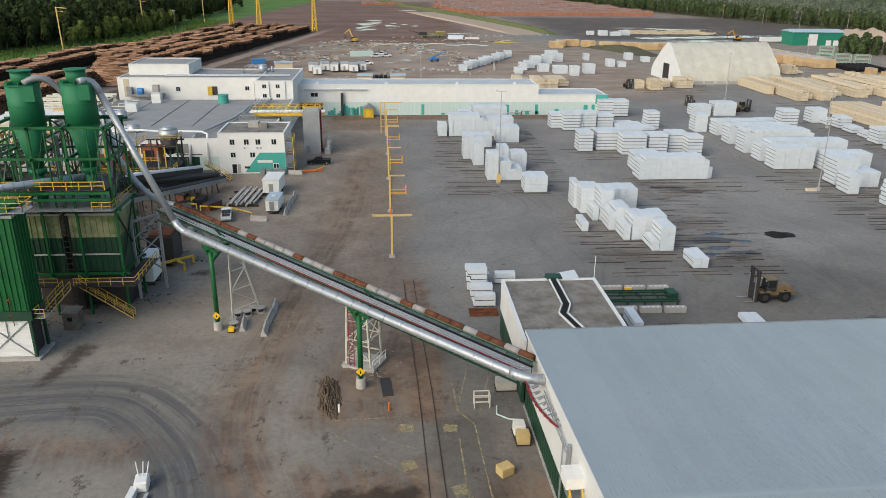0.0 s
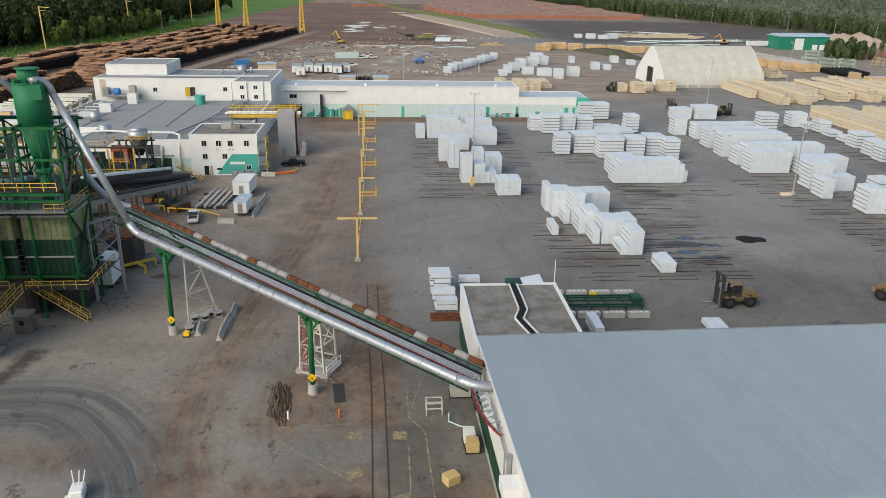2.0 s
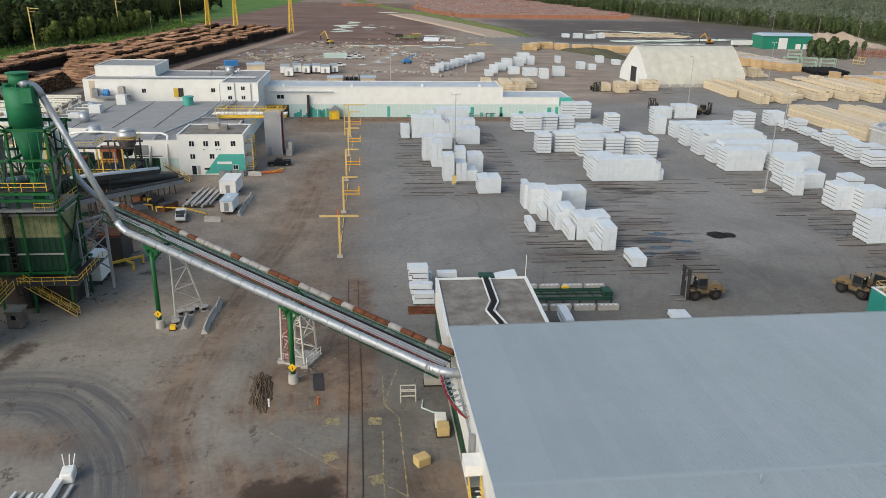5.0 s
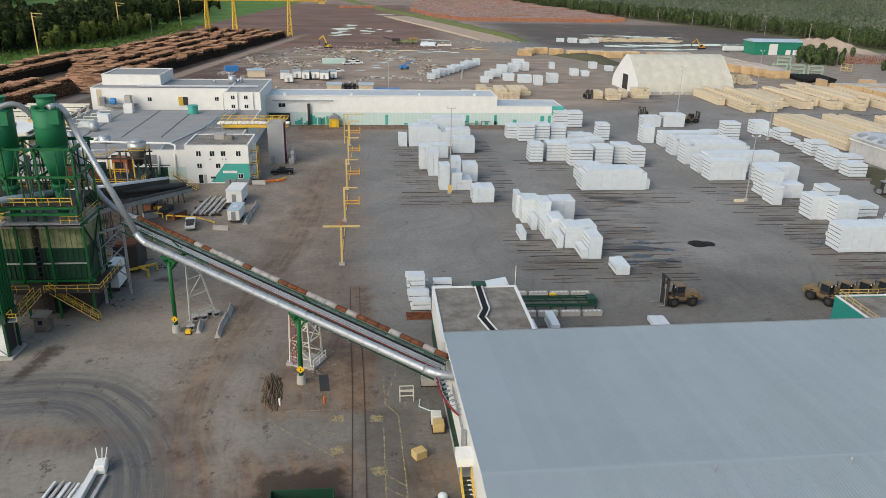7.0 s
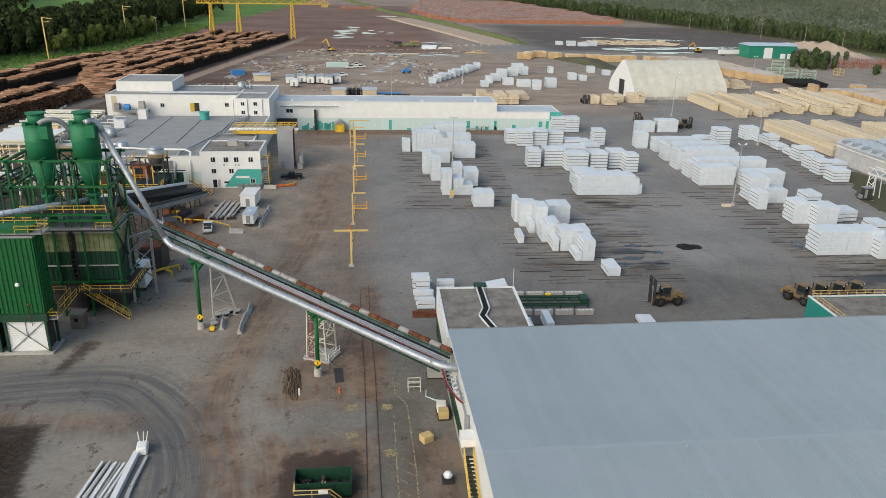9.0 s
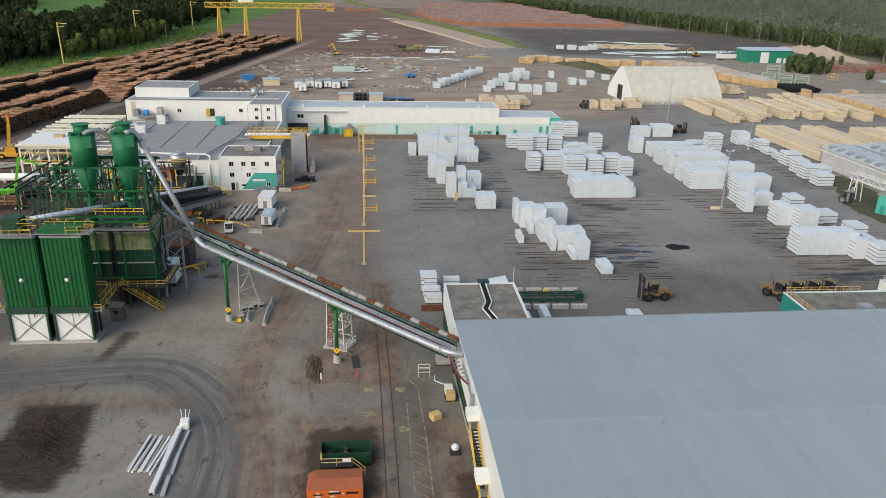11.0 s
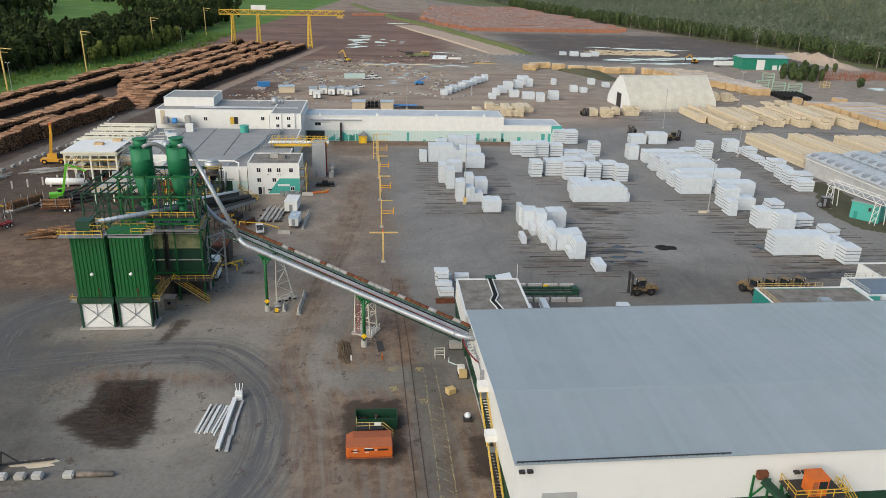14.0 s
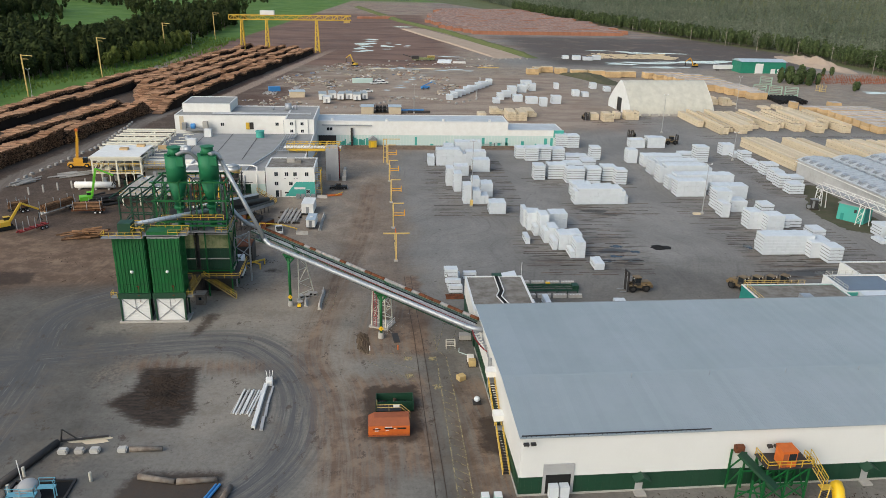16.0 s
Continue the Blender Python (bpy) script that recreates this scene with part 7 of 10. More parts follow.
for n, (x, y, h) in enumerate(((268, 452, 13), (272, 447, 14), (276, 455, 14), (280, 448, 15), (284, 456, 15), (288, 450, 13), (292, 458, 12), (274, 442, 11), (282, 441, 12), (290, 444, 10), (278, 461, 13), (297, 463, 10), (318, 486, 8), (328, 492, 8), (300, 418, 8), (305, 423, 7))):
    g = grove("bush", "dense round dark green bush beside the truss yard", [(x, y, -h * 0.22, h)], "edge_leaves", 420, 40 + n, leaf=1.0)
    tagged(g, category="bush", kind="thing")


# ---- vehicles ----
def wheel(parent, x, y, z, r, w, axis="y", rim="machine_tan"):
    d = Vector((0, w / 2, 0)) if axis == "y" else Vector((w / 2, 0, 0))
    c = Vector((x, y, z))
    bm = B()
    tube(bm, c - d, c + d, r, n=16)
    bmesh.ops.bevel(bm, geom=[e for e in bm.edges if len(e.link_faces) == 2 and {len(f.verts) for f in e.link_faces} == {4, 16}], offset=r * 0.12, segments=1, affect="EDGES")
    t = part("wheel", bm, "rubber", parent)
    bm = B()
    tube(bm, c - d * 1.06, c + d * 1.06, r * 0.5, n=12)
    part("rim", bm, rim, t)


def loader(x, y, rot, group="lumber loaders", mast=4.0):
    """A wheel loader with a lumber fork mast; it faces -x."""
    s = thing("wheel_loader", "tan and black wheel loader with a tall lumber fork mast", "loader", group, at=(x, y, 0), rot=rot)
    for wx in (-1.0, 2.2):
        for wy in (-1.15, 1.15):
            wheel(s, wx, wy, 0.9, 0.9, 0.65, rim="dark_steel")
    bm = B()
    prism(bm, [(-0.6, 0.9), (3.6, 0.9), (3.6, 1.9), (3.2, 2.3), (1.1, 2.3), (1.0, 1.5), (-0.6, 1.4)], "y", -0.75, 0.75)
    part("body", bm, "machine_tan", s, "faded tan engine cover")
    block(s, "counterweight", 3.3, 3.9, -1.0, 1.0, 0.9, 1.6, "machine_tan")
    bm = B()
    box(bm, -0.5, 1.0, -0.8, 0.8, 1.5, 2.1)
    for cx in (-0.45, 0.95):
        for cy in (-0.75, 0.75):
            bar(bm, (cx, cy, 2.1), (cx * 0.95 + 0.02, cy * 0.93, 3.3), 0.1)
    c = part("cab", bm, "dark_steel", s)
    block(c, "cab_roof", -0.65, 1.1, -0.85, 0.85, 3.3, 3.45, "machine_tan")
    block(c, "cab_glass", -0.42, 0.92, -0.7, 0.7, 2.11, 3.29, "glass_dark")
    for wx in (-1.0, 2.2):
        for wy in (-1.15, 1.15):
            block(s, "fender", wx - 0.85, wx + 0.85, wy - 0.32, wy + 0.32, 1.65, 1.75, "machine_tan")
    bm = B()
    for wy in (-0.55, 0.55):
        bar(bm, (-0.4, wy, 1.4), (-1.9, wy, 0.9), 0.28)
    part("lift_arm", bm, "machine_tan", s)
    bm = B()
    box(bm, -2.3, -2.16, -0.5, 0.5, 0.4, mast * 0.55)
    m = part("mast", bm, "dark_steel", s)
    for wy in (-1.1, -0.62, 0.62, 1.1):
        bm = B()
        bar(bm, (-2.2, wy, 0.2), (-2.2, wy, mast), 0.26, 0.34)
        part("upright", bm, "dark_steel", m)
    for i in range(5):
        z = 0.5 + i * (mast - 0.6) / 4
        bm = B()
        bar(bm, (-2.2, -1.2, z), (-2.2, 1.2, z), 0.2)
        part("cross_bar", bm, "dark_steel", m)
    bm = B()
    tube(bm, (-1.95, 0.0, 0.5), (-1.95, 0.0, mast * 0.9), 0.12)
    part("lift_ram", bm, "grey_steel", s)
    block(s, "chassis", -1.9, 3.4, -0.7, 0.7, 0.55, 0.95, "dark_steel")
    block(s, "radiator_grille", 3.905, 3.95, -0.7, 0.7, 1.0, 1.5, "rubber")
    for wy in (-0.9, 0.9):
        bm = B()
        bar(bm, (-2.4, wy, 0.18), (-4.0, wy, 0.15), 0.2, 0.1)
        bar(bm, (-2.4, wy, 0.16), (-2.5, wy, mast * 0.8), 0.12)
        part("fork", bm, "grey_steel", s)
    for wy in (-0.6, 0.6):
        bm = B()
        box(bm, -0.75, -0.65, wy - 0.12, wy + 0.12, 3.1, 3.28)
        part("headlight", bm, "white_steel", s)
    bm = B()
    tube(bm, (1.6, 0.45, 2.3), (1.6, 0.45, 3.2), 0.08)
    part("exhaust", bm, "dark_steel", s)


loader(57.6, 112.4, 4, mast=5.0)
for i in range(4):
    loader(83.0 + i * 3.50, 111.6 + i * 0.23, 118 + 3 * i, "parked lumber loaders", 2.6)
loader(109.0, 276.0, 60)
loader(123.0, 264.5, 185)
loader(99.5, 317.0, 90)


def pickup(x, y, rot, paint, label):
    s = thing("pickup_truck", label, "pickup", at=(x, y, 0), rot=rot)
    for wx in (-1.85, 1.75):
        for wy in (-0.85, 0.85):
            wheel(s, wx, wy, 0.4, 0.4, 0.28, rim="grey_steel")
    bm = B()
    prism(bm, [(-2.85, 0.45), (2.85, 0.45), (2.85, 0.95), (2.7, 1.12), (1.2, 1.18), (-2.85, 1.15)], "y", -0.95, 0.95)
    part("body", bm, paint, s)
    bm = B()
    prism(bm, [(-0.95, 1.16), (1.3, 1.16), (0.65, 1.85), (-0.8, 1.88)], "y", -0.82, 0.82)
    c = part("cab", bm, "glass_dark", s, "dark glazed cab")
    block(c, "cab_roof", -0.75, 0.6, -0.8, 0.8, 1.86, 1.93, paint)
    block(s, "bed_floor", -2.7, -1.05, -0.8, 0.8, 1.155, 1.17, "dark_steel")
    for wy in (-0.85, 0.85):
        block(s, "bed_rail", -2.8, -1.0, wy - 0.08, wy + 0.08, 1.15, 1.3, paint)
    block(s, "bumper", 2.86, 2.98, -0.9, 0.9, 0.45, 0.7, "grey_steel")
    block(s, "rear_bumper", -2.98, -2.86, -0.9, 0.9, 0.45, 0.65, "grey_steel")


pickup(-14.4, 195.5, 183, "black_paint", "black pickup truck parked by the filter house")
pickup(-28.4, 154.0, 100, "white_steel", "white pickup truck beside the steel pile")
for x, y, r in ((-7.6, 394, 185), (-4.0, 425.5, 200), (1.5, 428, 190), (-1, 437, 182)):
    pickup(x, y, r, "white_steel", "white pickup truck in the storage yard")


def site_trailer(x, y, rot, L, W, H, roof="white_steel", label="white site trailer with a flat roof"):
    s = thing("site_trailer", label, "trailer", at=(x, y, 0), rot=rot)
    block(s, "body", -W / 2, W / 2, -L / 2, L / 2, 0.7, H, "white_paint")
    block(s, "roof", -W / 2 - 0.1, W / 2 + 0.1, -L / 2 - 0.1, L / 2 + 0.1, H, H + 0.12, roof)
    block(s, "chassis", -W / 2 + 0.3, W / 2 - 0.3, -L / 2, L / 2, 0.45, 0.7, "dark_steel")
    block(s, "door", -0.45, 0.45, -L / 2 - 0.04, -L / 2 - 0.001, 0.8, 2.6, "grey_steel")
    for wx in (-W / 2 + 0.2, W / 2 - 0.2):
        wheel(s, wx, L * 0.15, 0.42, 0.42, 0.3, "x", "grey_steel")
    return s


site_trailer(-21.8, 171.6, -3, 6.6, 3.4, 3.4)
t = site_trailer(-19.9, 158.6, -3, 5.6, 2.4, 2.8, "sky_roof", "small white trailer with a pale blue roof")
block(t, "roof_hatch", -0.4, 0.4, -0.8, 0.2, 2.92, 3.1, "white_steel")
for x, y, r, L, W in ((-31.5, 368, 5, 9, 4), (-26.5, 372, 8, 9, 3.6), (-21.5, 369, -4, 8, 3.4), (-17.5, 371, 3, 9, 3.6), (-13.0, 368, 0, 9, 4), (-28.5, 357, 0, 5, 3.6), (-9.5, 372, 8, 9, 3)):
    site_trailer(x, y, r, L, W, 3.6, "roof_metal" if L > 7 else "white_steel")
s = thing("cargo_container", "pale mint green steel cargo container", "container", at=(-11.5, 430, 0), rot=8)
block(s, "body", -6.2, 6.2, -1.3, 1.3, 0.1, 2.8, "pale_teal")
bm = B()
for i in range(24):
    box(bm, -6.1 + i * 0.52, -5.95 + i * 0.52, -1.36, -1.3, 0.3, 2.6)
part("rib", bm, "pale_teal", s)
s = thing("white_trailer", "white semi-trailer beside the green workshop", "trailer", at=(257, 514, 0), rot=5)
block(s, "body", -9, 9, -1.3, 1.3, 1.2, 4.0, "white_steel")
for wx in (-7, -5.6, 6):
    for wy in (-1.1, 1.1):
        wheel(s, wx, wy, 0.5, 0.5, 0.3)
s = thing("blue_shed", "small blue-roofed storage shed", "shed", at=(-46, 377, 0), rot=10)
block(s, "body", -4, 4, -3, 3, 0, 3.0, "lumber")
block(s, "roof", -4.3, 4.3, -3.3, 3.3, 3.0, 3.3, "sky_roof")
s = thing("blue_container", "blue steel waste container", "container", at=(-60.5, 395, 0), rot=20)
block(s, "body", -3.2, 3.2, -1.4, 1.4, 0, 2.6, "blue")
s = thing("small_shed", "tan shed with pale blue roof behind the sorter", "shed", "storage sheds", at=(-7, 331, 0))
block(s, "body", -3, 3, -3, 3, 0, 3.4, "lumber")
block(s, "roof", -3.3, 3.3, -3.3, 3.3, 3.4, 3.6, "sky_roof")
copy_thing(s, pose(6.5, 331, 0))
s = thing("blue_flatbed", "blue flatbed loaded with dark steel", "trailer", at=(15, 333, 0))
block(s, "deck", -6, 6, -1.5, 1.5, 1.0, 1.4, "blue")
block(s, "load", -2, 9, -2.8, -1.6, 0.1, 1.2, "dark_steel")
s = thing("dark_rack", "dark open steel storage rack", "rack", at=(-0.2, 333, 0))
for rx in (-3.2, 0, 3.2):
    for ry in (-2.4, 2.4):
        block(s, "post", rx - 0.12, rx + 0.12, ry - 0.12, ry + 0.12, 0, 3.2, "dark_steel")
for rz in (0.4, 1.9):
    block(s, "shelf", -3.4, 3.4, -2.6, 2.6, rz, rz + 0.15, "dark_steel")
    for rx in (-2.6, -0.9, 1.0):
        block(s, "crate", rx, rx + 1.4, -2.0, 1.6, rz + 0.15, rz + 1.1, "rubber")


def excavator(x, y, rot, paint, reach, label, steep=0.62):
    s = thing("excavator", label, "excavator", at=(x, y, 0), rot=rot)
    for wy in (-1.2, 1.2):
        bm = B()
        prism(bm, [(-2.1, 0.1), (2.1, 0.1), (2.4, 0.55), (2.1, 1.0), (-2.1, 1.0), (-2.4, 0.55)], "y", wy - 0.3, wy + 0.3)
        part("track", bm, "rubber", s)
    block(s, "house", -2.0, 1.4, -1.3, 1.3, 1.15, 2.4, paint)
    c = block(s, "cab", 0.2, 1.7, 0.2, 1.3, 1.6, 3.2, "glass_dark")
    block(c, "cab_roof", 0.15, 1.75, 0.15, 1.35, 3.2, 3.3, paint)
    a, b, e = (1.4, -0.2, 2.0), (1.4 + reach * (0.75 - 0.48 * steep), -0.2, 2.0 + reach * steep), (1.4 + reach * (1.25 - 0.4 * steep), -0.2, 1.6 + reach * (steep - 0.27))
    bm = B()
    bar(bm, a, b, 0.5, 0.6)
    part("boom", bm, paint, s)
    bm = B()
    bar(bm, b, e, 0.4, 0.45)
    part("stick", bm, paint, s)
    bm = B()
    bar(bm, e, (e[0] - 0.2, e[1], e[2] - 2.0), 0.35)
    for k in (-0.6, 0.6):
        bar(bm, (e[0] - 0.2, e[1], e[2] - 2.0), (e[0] - 0.2 + k, e[1], e[2] - 3.2), 0.25)
    part("grapple", bm, "dark_steel", s)


excavator(-88.2, 180.6, 25, "lime", 8.0, "lime green excavator with a raised boom", 1.05)
excavator(-101.5, 157.0, 35, "yellow", 7.5, "yellow log excavator with a grapple boom")
excavator(-18.5, 510.0, 130, "yellow", 9.0, "yellow excavator in the storage yard")
excavator(241.0, 532.0, 200, "orange_yellow", 8.0, "orange excavator by the puddles")
s = thing("mobile_crane", "orange mobile crane with a raised stub boom", "crane", at=(-105.5, 223.0, 0), rot=5)
block(s, "chassis", -3.8, 3.8, -1.3, 1.3, 0.8, 1.8, "orange_yellow")
for wx in (-2.6, 2.6):
    for wy in (-1.2, 1.2):
        wheel(s, wx, wy, 0.85, 0.85, 0.6, rim="orange_yellow")
block(s, "turret", -1.6, 1.4, -1.1, 1.1, 1.81, 3.4, "orange_yellow")
block(s, "cab", 1.41, 2.8, -0.9, 0.3, 1.81, 3.6, "glass_dark")
bm = B()
bar(bm, (-0.6, 0, 3.3), (0.3, 0.2, 10.5), 0.9)
bar(bm, (0.3, 0.2, 10.5), (0.4, 0.2, 12.8), 0.6)
part("boom", bm, "orange_yellow", s)
block(s, "boom_head", 0.0, 0.9, -0.4, 0.8, 12.8, 13.6, "orange")


def log_trailer(x, y, rot, L, load, paint, label):
    s = thing("log_trailer", label, "trailer", at=(x, y, 0), rot=rot)
    bm = B()
    for wy in (-0.5, 0.5):
        box(bm, -L / 2, L / 2, wy - 0.15, wy + 0.15, 0.9, 1.25)
    for i in range(5):
        xx = -L / 2 + (i + 0.5) * L / 5
        box(bm, xx - 0.1, xx + 0.1, -1.3, 1.3, 1.26, 1.4)
    part("frame", bm, paint, s)
    for i in (0, 2, 4):
        xx = -L / 2 + (i + 0.5) * L / 5
        for wy in (-1.25, 1.25):
            bm = B()
            bar(bm, (xx, wy, 1.4), (xx, wy * 1.05, 4.2), 0.14)
            part("stake", bm, "galvanised", s)
    for wx in (L / 2 - 1.2, L / 2 - 2.5):
        for wy in (-1.0, 1.0):
            wheel(s, wx, wy, 0.5, 0.5, 0.35, rim="white_steel")
    if load:
        rnd = random.Random(L)
        for j in range(6):
            for k in range(7 - j // 2):
                bm = B()
                y0 = -1.0 + k * 0.34
                tube(bm, (-L * 0.42 + rnd.uniform(-0.3, 0.3), y0, 1.6 + j * 0.33), (L * 0.42, y0, 1.6 + j * 0.33), 0.17, 0.13, n=7)
                part("log", bm, "log_cut", s)


log_trailer(-93.5, 155.5, 62, 9.0, False, "red", "empty red log trailer with upright stakes")
log_trailer(-93.5, 172.5, 62, 12.0, True, "white_paint", "white log trailer loaded with cut logs")
log_trailer(-84.5, 171.0, 5, 9.0, True, "rust", "rusty log bunk loaded with brown logs")
log_trailer(-104, 172.0, 40, 6.0, True, "dark_steel", "dark log bunk loaded with logs")
rl = random.Random(21)


def heap(name, label, category, cx, cy, w, d, n, r0, r1, L, material, ang, spread=25, rows=2.0):
    s = thing(name, label, category)
    for i in range(n):
        a = radians(ang + rl.uniform(-spread, spread))
        x, y = cx + rl.uniform(-w, w) / 2, cy + rl.uniform(-d, d) / 2
        z = rl.random() ** 1.5 * rows + r1
        l = L * rl.uniform(0.6, 1.1) / 2
        bm = B()
        tube(bm, (x - l * math.cos(a), y - l * math.sin(a), z), (x + l * math.cos(a), y + l * math.sin(a), z + rl.uniform(-0.2, 0.2)), rl.uniform(r0, r1), n=6)
        part(category if category in ("log", "pipe") else "piece", bm, material, s)


heap("log_heap", "loose heap of brown broken logs", "log", -78, 150, 9, 2.5, 26, 0.15, 0.3, 6, "log_cut", 10)
heap("log_heap", "dark scrap log heap beside the excavator", "log", -84, 181, 8, 5, 30, 0.15, 0.3, 7, "dark_steel", 40)
heap("plank_heap", "loose pile of pale timbers by the road", "plank", -103, 212, 8, 4, 24, 0.15, 0.25, 9, "concrete", 35, 8, 0.8)
heap("plank_heap", "weathered timber pile beside the log road", "plank", -116, 203, 4, 5, 14, 0.15, 0.25, 8, "concrete", 60, 8, 0.6)
s = thing("storage_tank", "long white horizontal storage tank on saddles", "tank")
bm = B()
tube(bm, (-97.0, 195.6, 1.5), (-85, 195.6, 1.5), 1.05, n=18)
part("shell", bm, "white_paint", s, smooth=True)
for x in (-96, -91, -87):
    block(s, "saddle", x, x + 0.6, 194.8, 196.4, 0, 0.7, "concrete")
for i in range(5):
    s = thing("concrete_post", "grey concrete fence post", "post", "concrete posts", at=(-109 + i * 3.4, 190 + i * 2.4, 0))
    block(s, "post", -0.22, 0.22, -0.22, 0.22, 0, 2.4, "concrete")


def litter(name, label, spots, material, seed):
    """Loose bark and broken sticks on the ground, too small to count."""
    rnd = random.Random(seed)
    t = thing(name, label, "debris", kind="stuff")
    vs, fs = [], []
    for cx, cy, rx, ry, n, L in spots:
        for _ in range(n):
            x, y = rnd.gauss(cx, rx * 0.5), rnd.gauss(cy, ry * 0.5)
            a, l, w, h = rnd.uniform(0, 3.14), rnd.uniform(0.2, 0.8) * L, L * rnd.uniform(0.05, 0.14), L * rnd.uniform(0.05, 0.2)
            u, v = Vector((math.cos(a) * l, math.sin(a) * l)), Vector((-math.sin(a) * w, math.cos(a) * w))
            k = len(vs)
            for z in (0, h):
                for e, f in ((1, 1), (-1, 1), (-1, -1), (1, -1)):
                    vs.append((x + e * u.x + f * v.x, y + e * u.y + f * v.y, z * rnd.uniform(0.4, 1)))
            fs += [(k + 4, k + 5, k + 6, k + 7), (k, k + 1, k + 5, k + 4), (k + 1, k + 2, k + 6, k + 5), (k + 2, k + 3, k + 7, k + 6), (k + 3, k, k + 4, k + 7)]
    o = part("sticks", raw("sticks", vs, fs, material), None, t)
    o["kind"] = "stuff"


litter("bark_litter", "dark bark and broken sticks strewn over mud", ((-60, 124, 4, 3, 40, 0.45), (-80, 134, 8, 4, 30, 0.5), (-58, 142, 8, 16, 160, 0.7), (-46, 152, 12, 18, 220, 0.8)), "bark_dark", 3)
litter("tower_litter", "dark scrap and dust piles under the tower", ((-40, 117, 8, 4, 140, 0.6), (-35, 122, 3, 5, 60, 0.5), (-30, 132, 3, 2, 30, 0.5), (-43, 109, 6, 2, 30, 0.5)), "bark_dark", 5)
litter("pad_litter", "small pale stones around the trestle pad", ((0.5, 95.5, 3, 4, 40, 0.3),), "concrete", 6)
litter("wall_litter", "loose bark along the foot of the shed wall", ((36, 40.4, 30, 1.2, 160, 0.4), (60, 37.5, 24, 2.5, 160, 0.4), (68, 39, 14, 2, 100, 0.4)), "bark_dark", 7)


# small things between the tower and the hall
s = thing("green_skip_hut", "dark green steel container against the hall wall", "container")
block(s, "body", -46.6, -41.0, 190.6, 194.0, 0.1, 3.6, "dark_green")
block(s, "lid", -46.8, -40.8, 190.4, 194.2, 3.6, 3.8, "dark_steel")
build_stair((-32.6, 181.0, 0.2), (-38.2, 181.8, 3.4), 1.0, "yellow_stair", "yellow steel stair at the conveyor end")
s = thing("orange_ramp", "orange steel plank ramp lying on the asphalt", "ramp")
for k in range(3):
    bm = B()
    bar(bm, (-17.9, 187.4 + k * 0.5, 0.2), (-13.0, 188.6 + k * 0.5, 0.25), 0.35, 0.25)
    part("plank", bm, "orange", s)
bm = B()
bar(bm, (-15.0, 187.4, 0.5), (-12.6, 189.6, 0.9), 0.14)
part("handle", bm, "sign_yellow", s)
for p, q in (((-34.3, 158.7), (-28.4, 157.5)), ((-28.2, 157.5), (-23.6, 153.9)), ((-38.0, 160.6), (-35.4, 160.0))):
    s = thing("yellow_barrier", "yellow steel barrier rail on posts", "barrier", "yellow barriers")
    bm = B()
    bar(bm, (*p, 1.0), (*q, 1.0), 0.22)
    part("rail", bm, "yellow", s)
    for e in (p, q):
        bm = B()
        bar(bm, (*e, 0), (*e, 1.1), 0.2)
        part("post", bm, "yellow", s)
s = thing("yellow_skid", "small yellow machine skid under the conveyor", "machine", at=(-37.4, 166, 0))
block(s, "base", -1.6, 1.6, -0.9, 0.9, 0.1, 0.9, "yellow")
block(s, "engine", -0.8, 1.2, -0.6, 0.6, 0.9, 1.7, "dark_steel")
rs = random.Random(91)
for k in range(16):
    x, y = rs.uniform(-52, -31), rs.uniform(140, 186)
    s = thing("yard_crate", "dark steel box or rusty machine part on the mud", "scrap", "yard scrap", at=(x, y, 0), rot=rs.uniform(0, 90))
    w, d, h = rs.uniform(0.6, 2.0), rs.uniform(0.5, 1.2), rs.uniform(0.4, 1.6)
    block(s, "body", -w, w, -d, d, 0, h, rs.choice(["dark_steel", "rust", "grey_steel", "dark_green"]))
    block(s, "rim", -w - 0.05, w + 0.05, -d - 0.05, d + 0.05, h, h + 0.12, "dark_steel")


